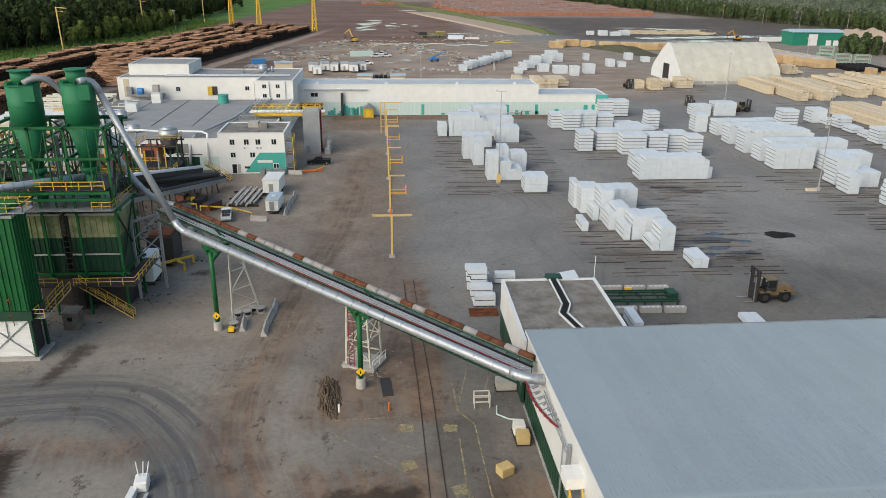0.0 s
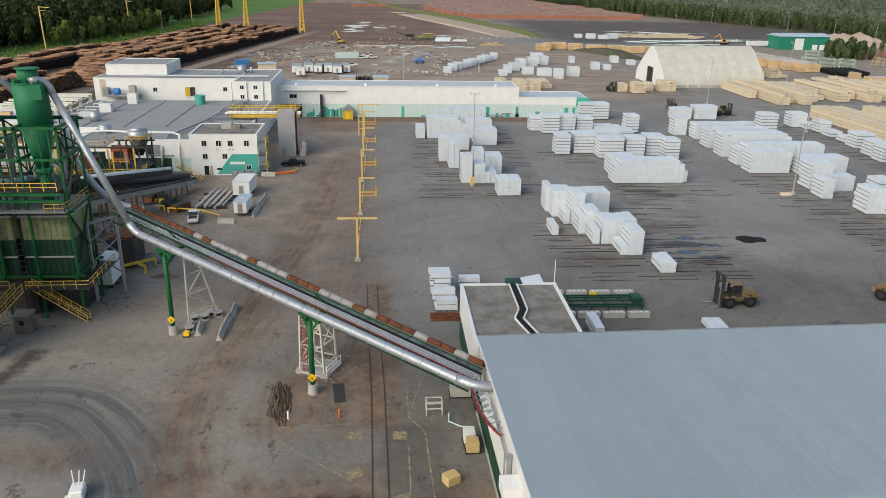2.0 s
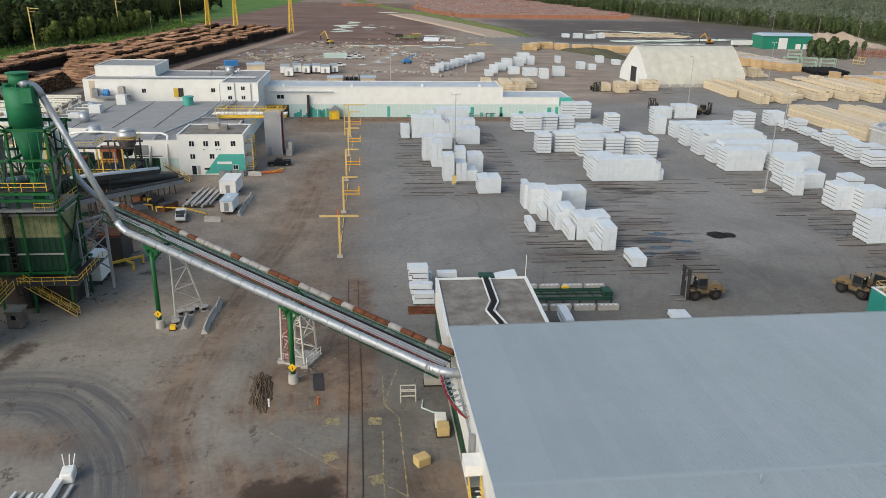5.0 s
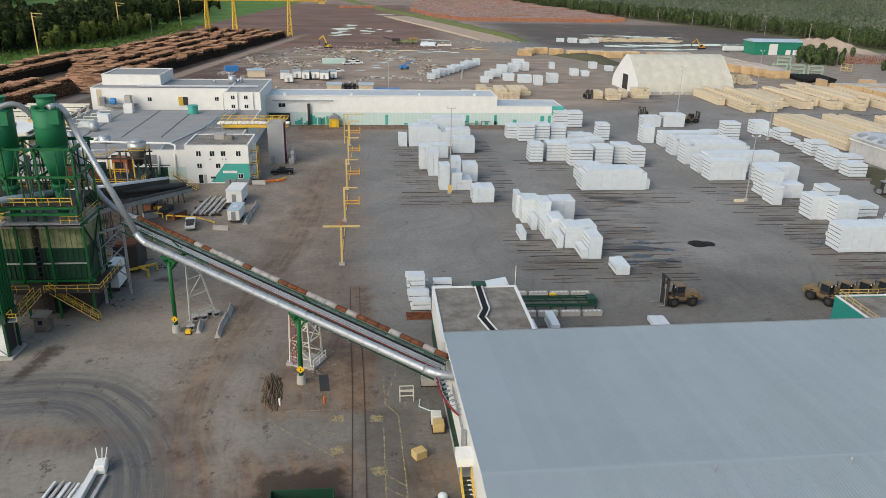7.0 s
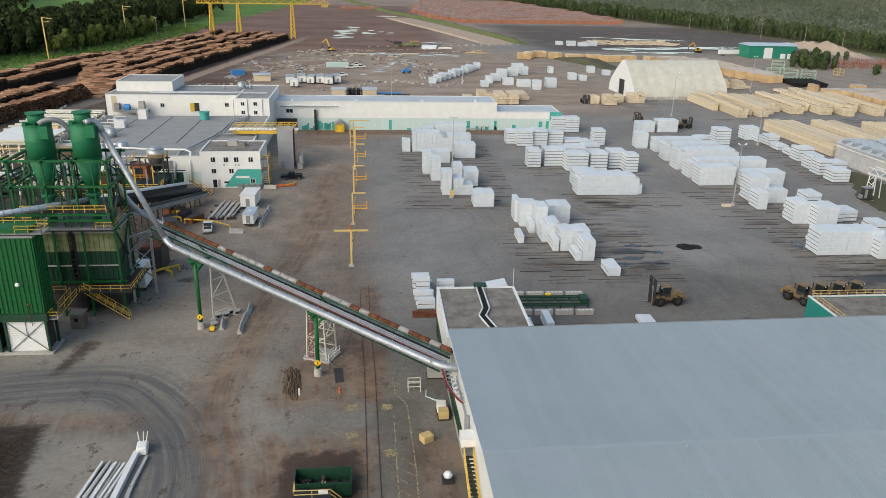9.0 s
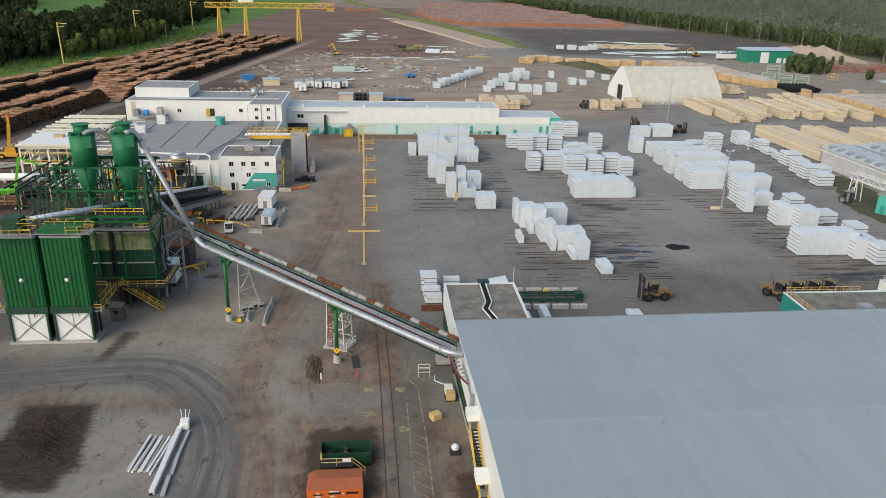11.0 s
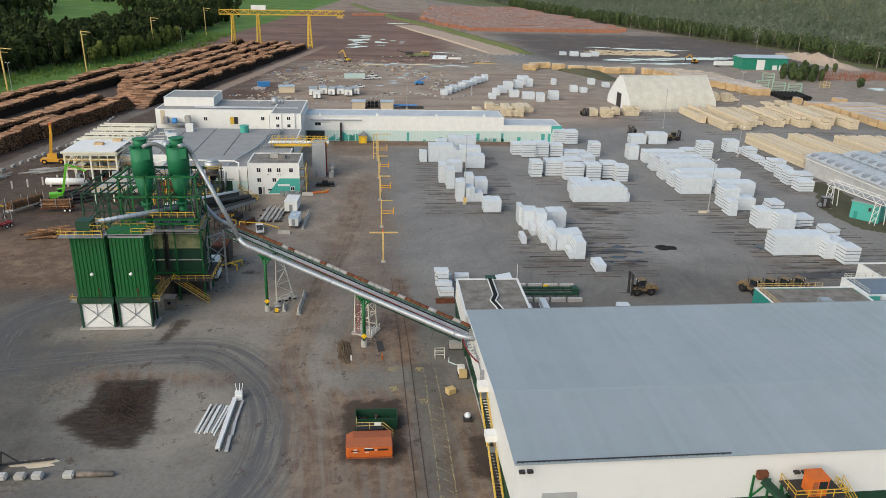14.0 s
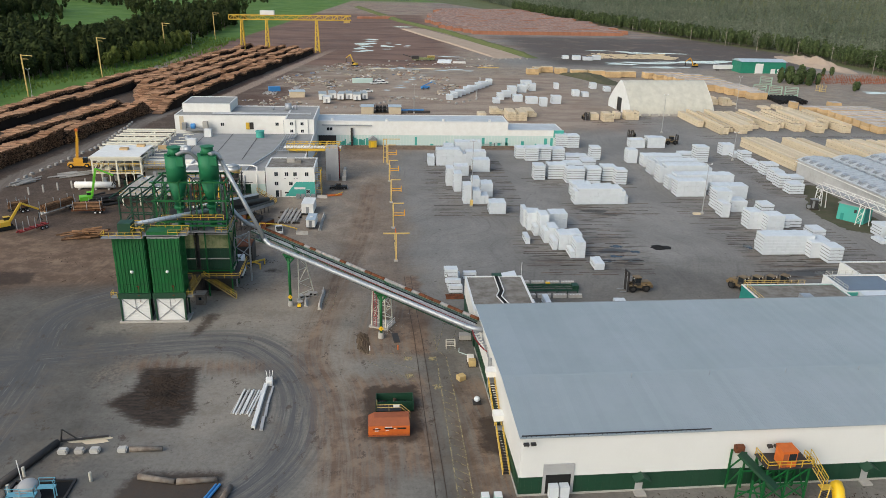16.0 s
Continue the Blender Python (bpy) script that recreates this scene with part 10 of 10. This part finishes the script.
# ---- painted marks ----
def marking(name, pts, width):
    bm = B()
    for (xa, ya), (xb, yb) in zip(pts, pts[1:]):
        d = Vector((xb - xa, yb - ya)).normalized() * (width / 2)
        sheet(bm, [(xa + d.y, ya - d.x, 0.012), (xb + d.y, yb - d.x, 0.012), (xb - d.y, yb + d.x, 0.012), (xa - d.y, ya + d.x, 0.012)])
    tagged(part(name, bm, "road_paint"), "worn yellow road paint", "marking", kind="structure")


n = Net("road_paint")
fade = n.ramp(n.noise(1.1, 6, 0.75), 0.36, 0.6)
n.put(n.b.inputs["Alpha"], n.math("MULTIPLY_ADD", fade, 0.35, 0.25))
M["road_paint"] = n.done((0.42, 0.345, 0.18), 0.85)
for x, y, r in ((4.2, 82.2, 0), (8.8, 82.0, 0), (4.3, 76.0, 20), (9.0, 72.0, 20)):
    a = radians(r)
    marking("marking", [(x - 0.75 * math.cos(a), y - 0.75 * math.sin(a)), (x + 0.75 * math.cos(a), y + 0.75 * math.sin(a))], 1.5)
for pts in ([(-3.6, 81.7), (5.4, 73.6)], [(-4, 84.0), (5.0, 84.4)], [(9.7, 92), (9.8, 85.3), (11.4, 82.6), (11.8, 70), (12.0, 30)], [(1.5, 80.6), (5.4, 78.3)], [(9.6, 80), (9.6, 74), (9.9, 30)], [(9.8, 85.3), (13.0, 100)], [(12.2, 84.6), (15.4, 98)]):
    marking("marking", pts, 0.14)
for i in range(18):
    marking("marking", [(9.9, 71 - i * 2), (11.7, 69.4 - i * 2)], 0.14)
for pts in ([(-13.0, 103), (-12.2, 116)], [(-11.2, 103), (-10.6, 116)]):
    marking("marking", pts, 0.12)


# ---- yard bearers and puddles ----
def bearers(x0, x1, y0, y1, seed):
    rnd = random.Random(seed)
    s = thing("ground_bearers", "long dark timber bearers lying on the asphalt", "bearers", "yard bearers", kind="stuff")
    bm = B()
    y = y0
    while y < y1:
        xa = x0 + rnd.uniform(-2, 5)
        while xa < x1:
            L = rnd.uniform(4, 10)
            w = rnd.uniform(0.05, 0.12)
            vs = box(bm, xa, min(xa + L, x1 + 2), y - w, y + w, 0.0, 0.05)
            sk = rnd.uniform(-0.25, 0.25)
            for v in vs:
                v.co.y += sk * (v.co.x - xa) / L
            xa += L + rnd.uniform(-0.5, 5)
        y += rnd.choice((1.3, 1.8, 2.8, 3.6))
    o = part("bearers", bm, "bearer_old", s)
    o["kind"] = "stuff"


for n_, a in enumerate(((35.5, 64, 122, 160), (16, 42, 168, 234), (56, 82, 168, 180), (92, 128, 118, 158), (90, 118, 160, 186), (50, 84, 198, 212), (132, 150, 186, 246), (102, 132, 306, 330), (142, 224, 276, 284), (32, 40, 102, 106))):
    bearers(*a, n_)


def patch(name, x, y, rx, ry, material, label, category, seed, z=0.012, kind="structure"):
    bm = B()
    n = 40
    vs = []
    for i in range(n):
        a = i * 2 * math.pi / n
        k = 0.75 + 0.45 * noise.noise((1.3 * math.cos(a) + seed * 7.1, 1.3 * math.sin(a), seed)) + 0.2 * noise.noise((4 * math.cos(a), 4 * math.sin(a) + seed, 0))
        vs.append(bm.verts.new((x + rx * k * math.cos(a), y + ry * k * math.sin(a), z)))
    bm.faces.new(vs)
    tagged(part(name, bm, material), label, category, kind=kind)


for i, (x, y, rx, ry) in enumerate(((112, 121, 7, 3), (117.5, 119.5, 4, 2), (98, 140.5, 1.6, 2.2), (60, 134, 2.6, 1.2), (62, 141, 2.4, 1.2), (57, 131, 2.0, 0.9), (66, 137, 1.6, 1.0))):
    patch("puddle", x, y, rx, ry, "puddle", "shallow rain puddle on asphalt", "puddle", i)
for i, (x, y, rx, ry) in enumerate(((64, 172, 6, 2.2), (68, 168.5, 4, 1.5), (108, 122, 12, 3), (70, 105.5, 1.6, 1), (60, 138, 5, 2.2), (63, 131, 4, 1.6))):
    patch("wet_patch", x, y, rx, ry, "wet", "dark damp stain on the asphalt", "stain", 20 + i, 0.008)
patch("sawdust", -45.0, 58.6, 4.2, 1.3, "lumber", "pale spilled sawdust", "sawdust", 31, 0.014)
s = thing("asphalt_heap", "low dark heap of cold asphalt", "heap", kind="stuff")
bm = B()
bmesh.ops.create_grid(bm, x_segments=24, y_segments=24, size=1)
for v in bm.verts:
    r = math.hypot(v.co.x, v.co.y) / (0.8 + 0.3 * noise.noise((v.co.x * 2, v.co.y * 2, 9)))
    v.co = (73.6 + 3.3 * v.co.x, 140.0 + 2.5 * v.co.y, max(-0.05, (1 - r) * 0.5 * (1 + 0.6 * noise.noise((v.co.x * 8, v.co.y * 8, 3)))))
part("heap", bm, "rubber", s)
rp = random.Random(77)
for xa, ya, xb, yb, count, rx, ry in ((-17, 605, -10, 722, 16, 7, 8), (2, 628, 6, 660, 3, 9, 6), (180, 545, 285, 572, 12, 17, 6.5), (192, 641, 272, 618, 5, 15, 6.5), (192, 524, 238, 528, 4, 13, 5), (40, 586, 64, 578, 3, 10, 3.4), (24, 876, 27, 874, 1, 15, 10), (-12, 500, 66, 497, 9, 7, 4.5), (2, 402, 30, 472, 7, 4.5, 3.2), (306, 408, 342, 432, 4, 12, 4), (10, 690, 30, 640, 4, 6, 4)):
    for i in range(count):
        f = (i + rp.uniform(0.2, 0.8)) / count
        patch("puddle", xa + (xb - xa) * f + rp.uniform(-4, 4), ya + (yb - ya) * f + rp.uniform(-5, 5), rx * rp.uniform(0.5, 1.2), ry * rp.uniform(0.5, 1.2), "sky_tinted_water", "far yard puddle coloured pale for the sky's reflection", "puddle", rp.randint(60, 400), 0.016 + 0.0004 * i)


# ---- far yard ----
def ridge_of(name, label, category, pts, half, h, material, seed, top=0.5):
    """A long bank with a flat top along a line of points."""
    bm = B()
    rows = []
    seq = []
    for (xa, ya), (xb, yb) in zip(pts, pts[1:]):
        n = max(2, int(math.hypot(xb - xa, yb - ya) / 6))
        seq += [(xa + (xb - xa) * i / n, ya + (yb - ya) * i / n, xb - xa, yb - ya) for i in range(n)]
    seq.append((pts[-1][0], pts[-1][1], pts[-1][0] - pts[-2][0], pts[-1][1] - pts[-2][1]))
    for i, (x, y, dx, dy) in enumerate(seq):
        d = math.hypot(dx, dy)
        nx, ny = -dy / d, dx / d
        e = min(1.0, i / 4, (len(seq) - 1 - i) / 4)
        rows.append([bm.verts.new((x + nx * half * u, y + ny * half * u, (h * e if abs(u) <= top + 0.01 else -0.1) * (1 + 0.2 * noise.noise((x * 0.1, y * 0.1, seed + u))))) for u in (-1, -top, 0, top, 1)])
    for a, b in zip(rows, rows[1:]):
        for k in range(4):
            bm.faces.new((a[k], b[k], b[k + 1], a[k + 1]))
    s = thing(name, label, category, kind="stuff")
    part("bank", bm, material, s)


ridge_of("gravel_ramp", "tan gravel haul ramp leading to the far log yard", "ramp", [(34, 855), (52, 780), (76, 690), (104, 572)], 13, 1.1, "tan_bank", 1, 0.88)
ridge_of("grass_bank", "grassy bank along the haul ramp", "bank", [(-40, 1290), (28, 955), (74, 800), (98, 690), (124, 574)], 5.5, 2.6, "grass_bank", 2, 0.3)
ridge_of("rubble_bank", "grassy rubble bank behind the fabric hall", "bank", [(126, 492), (140, 462), (150, 432)], 8, 3.0, "verge_turf", 3)


def far_deck(x0, y0, x1, y1, w, h, n, seed):
    """A distant deck: one row of logs seen end on, as large clumps."""
    rnd = random.Random(seed)
    s = thing("far_log_deck", "distant deck of reddish brown cut logs", "logs", "far log decks")
    vs, fs = [], []
    for i in range(n):
        t = (i + rnd.random()) / n
        x, y = x0 + (x1 - x0) * t, y0 + (y1 - y0) * t
        hh = h * rnd.uniform(0.97, 1.03) + 0.7 * noise.noise((x * 0.05, y * 0.05, seed))
        L = (x1 - x0) / n * rnd.uniform(1.6, 2.6)
        W = w * rnd.uniform(0.95, 1.02)
        k = len(vs)
        for z, sx, sy in ((-0.2, 1, 1), (hh, 0.95, 0.93)):
            vs += [(x - L / 2 * sx, y - W / 2 * sy, z + rnd.uniform(-0.1, 0.1)), (x + L / 2 * sx, y - W / 2 * sy, z + rnd.uniform(-0.1, 0.1)), (x + L / 2 * sx, y + W / 2 * sy, z), (x - L / 2 * sx, y + W / 2 * sy, z)]
        fs += [(k, k + 1, k + 5, k + 4), (k + 1, k + 2, k + 6, k + 5), (k + 2, k + 3, k + 7, k + 6), (k + 3, k, k + 4, k + 7), (k + 4, k + 5, k + 6, k + 7)]
    me = raw("logs", vs, fs, "far_log")
    me.materials.append(M["far_cut"])
    for f in me.polygons:
        f.material_index = 1 if f.index % 5 != 4 else 0
    o = part("logs", me, None, s)
    o["kind"] = "stuff"


for i in range(22):
    y = 800 + i * 20
    far_deck(max(58, 94 - i * 5) + max(0, i - 9) * 3 + rl.uniform(-6, 6), y, min(285, 268 + i * 2, 1800 - 0) - max(0, (y - 860) * 0.16) + rl.uniform(-10, 10), y + 10, 20, 3.6, 200, i)
far_deck(-30, 1010, 20, 1020, 14, 3.0, 60, 50)
# scattered boards, sheets and scrap
n = Net("scrap")
r1 = n.geo.outputs["Random Per Island"]
c = n.mix(n.ramp(r1, 0.26, 0.28), (0.34, 0.3, 0.24), (0.1, 0.08, 0.065))
for a, col in ((0.42, (0.5, 0.42, 0.31)), (0.6, (0.56, 0.56, 0.55)), (0.74, (0.27, 0.27, 0.27)), (0.85, (0.24, 0.1, 0.05)), (0.93, (0.12, 0.2, 0.34)), (0.96, (0.72, 0.72, 0.7))):
    c = n.mix(n.ramp(r1, a, a + 0.01), c, col)
M["scrap"] = n.done(n.mix(n.math("MULTIPLY", n.noise(1.2, 5, 0.7), 0.5), c, (0.2, 0.16, 0.13)), 0.85)


def scrap_field(x, y, w, d, count, seed, long=1.7, wide=0.45, high=0.55, material="scrap", label="scattered boards, sheets and scrap on bare dirt", turn=(0, 180)):
    """Loose pieces that nobody could count, thickest in a few clusters."""
    rs = random.Random(seed)
    knots = [(x + rs.uniform(-w, w) / 2, y + rs.uniform(-d, d) / 2) for _ in range(max(3, count // 14))]
    s = thing("scrap_field", label, "scrap", "scrap fields", kind="stuff")
    bm = B()
    for i in range(count):
        kx, ky = rs.choice(knots)
        px, py = kx + rs.gauss(0, w * 0.07), ky + rs.gauss(0, d * 0.07)
        l, b = rs.uniform(0.25, 1.0) ** 1.4 * long, rs.uniform(0.3, 1.0) * wide
        z = rs.random() ** 2 * high
        box(bm, px - l, px + l, py - b, py + b, 0, 0.12 + z, rot=rs.uniform(*turn))
    part("scrap", bm, material, s)["kind"] = "stuff"


for n_, (x, y, w, d, k) in enumerate(((5, 470, 40, 40, 150), (-20, 470, 40, 60, 170), (30, 440, 40, 60, 130), (-42, 400, 30, 80, 150), (0, 520, 70, 30, 160), (-54, 352, 34, 24, 90), (40, 420, 20, 60, 70), (-50, 445, 24, 60, 150), (-30, 500, 22, 40, 120), (60, 518, 40, 24, 80), (8, 385, 60, 30, 60))):
    scrap_field(x, y, w, d, k, 400 + n_)
scrap_field(214, 596, 64, 34, 420, 430, 3.2, 0.35, 1.0, "lumber", "wide field of loose tan boards on black ground", (-12, 12))
scrap_field(18, 498, 34, 8, 40, 431, 5.0, 0.35, 0.4, "lumber", "loose long pale timbers on the dirt", (-14, 14))
scrap_field(80, 509, 15, 5, 44, 432, 4.0, 0.4, 0.5, "yellow_pale", "low pile of faded yellow planks", (5, 25))
scrap_field(-56, 385, 16, 46, 50, 433, 4.2, 0.3, 0.4, "grey_top", "weathered timbers along the haul road", (60, 95))

s = thing("boom_lift", "blue boom lift parked in the storage yard", "lift", at=(26, 408, 0), rot=20)
block(s, "base", -2.4, 2.4, -1.2, 1.2, 0.6, 1.8, "blue")
for wx in (-1.6, 1.6):
    for wy in (-1.1, 1.1):
        wheel(s, wx, wy, 0.6, 0.6, 0.4)
bm = B()
bar(bm, (-1.5, 0, 1.9), (5, 0.4, 4.2), 0.5)
part("boom", bm, "blue", s)
block(s, "basket", 4.6, 6.2, -0.6, 1.2, 3.6, 4.8, "galvanised")
s = thing("screening_plant", "long dark green and yellow screening machine", "machine", at=(33, 548, 0), rot=3)
block(s, "body", -9, 8, -1.4, 1.4, 0.9, 2.6, "faded")
block(s, "engine_box", -9.5, -4, -1.7, 1.7, 1.6, 3.6, "dark_steel")
bm = B()
prism(bm, [(-2.2, 3.8), (2.2, 3.8), (1.1, 2.6), (-1.1, 2.6)], "x", 2.5, 8.5)
part("hopper", bm, "yellow_pale", s)
for wx in (-6, -4.6, 5):
    for wy in (-1.5, 1.5):
        wheel(s, wx, wy, 0.55, 0.55, 0.4)
bm = B()
bar(bm, (-8, 0, 2.4), (-16, 0, 4.6), 1.1, 0.5)
part("discharge_belt", bm, "dark_steel", s)
s = thing("crushed_white_heap", "pale heap of plastic wrap and boards", "heap", at=(52, 537, 0))
bm = B()
prism(bm, [(-3.2, 0), (3.2, 0), (2.4, 1.5), (0.8, 2.5), (-1.9, 1.8)], "x", -9, 1)
bmesh.ops.subdivide_edges(bm, edges=list(bm.edges), cuts=4, use_grid_fill=True)
for v in bm.verts:
    v.co.z *= 1 + 0.35 * noise.noise((v.co.x * 0.4, v.co.y * 0.5, 2))
    v.co.x += 1.5 * noise.noise((v.co.y * 0.6, v.co.z * 0.6, 5))
part("sheeting", bm, "wrap", s, "crumpled white plastic sheeting")
for i in range(9):
    block(s, "board", 2.2 + 0.3 * (i % 3), 12 - 0.4 * (i % 4), -2.6 + 0.55 * i, -2.2 + 0.55 * i, 0, 0.5 + 0.25 * (i % 3), "white_wood")
s = thing("workshop", "green metal workshop with a pale roof and white doors", "building")
block(s, "wall", 262.5, 296, 499, 515, 0, 8.2, "green_shop")
bm = B()
prism(bm, [(498.4, 8.2), (515.6, 8.2), (507, 9.8)], "x", 261.8, 296.8)
part("roof", bm, "sky_roof", s)
for x, w, h in ((273, 6, 7), (285, 3.5, 3.2), (290, 3.5, 3.2)):
    block(s, "door", x, x + w, 498.9, 498.99, 0, h, "white_steel")
s = thing("black_pipe_stack", "stack of black plastic pipes near the lumber", "pipes")
for i in range(16):
    bm = B()
    tube(bm, (224 + (i % 8) * 2.2, 366 + (i % 3), 0.6 + (i // 8) * 1.1), (226 + (i % 8) * 2.2, 386, 0.6 + (i // 8) * 1.1), 0.6, n=9)
    part("pipe", bm, "rubber", s)
for j, (x, y) in enumerate(((230, 404), (238, 400), (246, 396), (252, 440))):
    s = thing("steel_bunk", "pale green open steel storage bunk", "bunk", "steel bunks", at=(x, y, 0), rot=-25)
    bm = B()
    for a in (-3.5, 3.5):
        for b in (-3, 3):
            bar(bm, (a, b, 0), (a, b, 5), 0.3)
    for z in (1, 3, 5):
        for b in (-3, 3):
            bar(bm, (-3.5, b, z), (3.5, b, z), 0.25)
        for a in (-3.5, 3.5):
            bar(bm, (a, -3, z), (a, 3, z), 0.25)
    part("frame", bm, "pale_mint", s)
for j in range(30):
    s = thing("truss_bunk", "rusty red steel stake bunk", "bunk", "rusty bunks", at=(288 + (j % 15) * 5.0, 452 + (j // 15) * 16 + rl.uniform(-3, 3), 0), rot=rl.uniform(-10, 10))
    for b in (-3, 3):
        bm = B()
        bar(bm, (0, b, 0.6), (3.6, b, 0.6), 0.25)
        part("rail", bm, "orange_rust", s)
        for a in range(4):
            bm = B()
            bar(bm, (a * 1.2, b, 0), (a * 1.2, b, 3.6), 0.14)
            part("stake", bm, "orange_rust", s)
s = thing("yellow_cage", "small yellow steel cage", "cage", at=(275, 414, 0))
bm = B()
for a in (-2, 2):
    for b in (-2, 2):
        bar(bm, (a, b, 0), (a, b, 4), 0.2)
for z in (0.5, 2, 4):
    for b in (-2, 2):
        bar(bm, (-2, b, z), (2, b, z), 0.2)
part("frame", bm, "yellow_pale", s)


def utility_pole(x, y):
    s = thing("utility_pole", "grey wooden utility pole with cross arm", "pole", "utility poles", at=(x, y, hill(x, y)))
    bm = B()
    tube(bm, (0, 0, 0), (0, 0, 14), 0.26, 0.16, n=8)
    part("pole", bm, "pole_wood", s)
    bm = B()
    bar(bm, (-1.3, 0.5, 12.8), (1.3, -0.5, 12.8), 0.16)
    part("cross_arm", bm, "pole_wood", s)


for x, y in ((301, 965), (307, 878), (322, 827), (333, 762), (346, 705), (354, 655), (369, 610), (371, 560), (372, 505)):
    utility_pole(x - 4, y)
s = thing("spoil_bank", "bare tan earth bank below the forest", "bank", kind="stuff")
bm = B()
bmesh.ops.create_grid(bm, x_segments=30, y_segments=50, size=1)
for v in bm.verts:
    r = math.hypot(v.co.x, v.co.y)
    z = max(0, 1 - r) * (6 + 5 * noise.noise((v.co.x * 3, v.co.y * 5, 6)))
    v.co = (352 + 14 * v.co.x, 560 + 60 * v.co.y, z - 0.1)
part("bank", bm, "tan_bank", s)
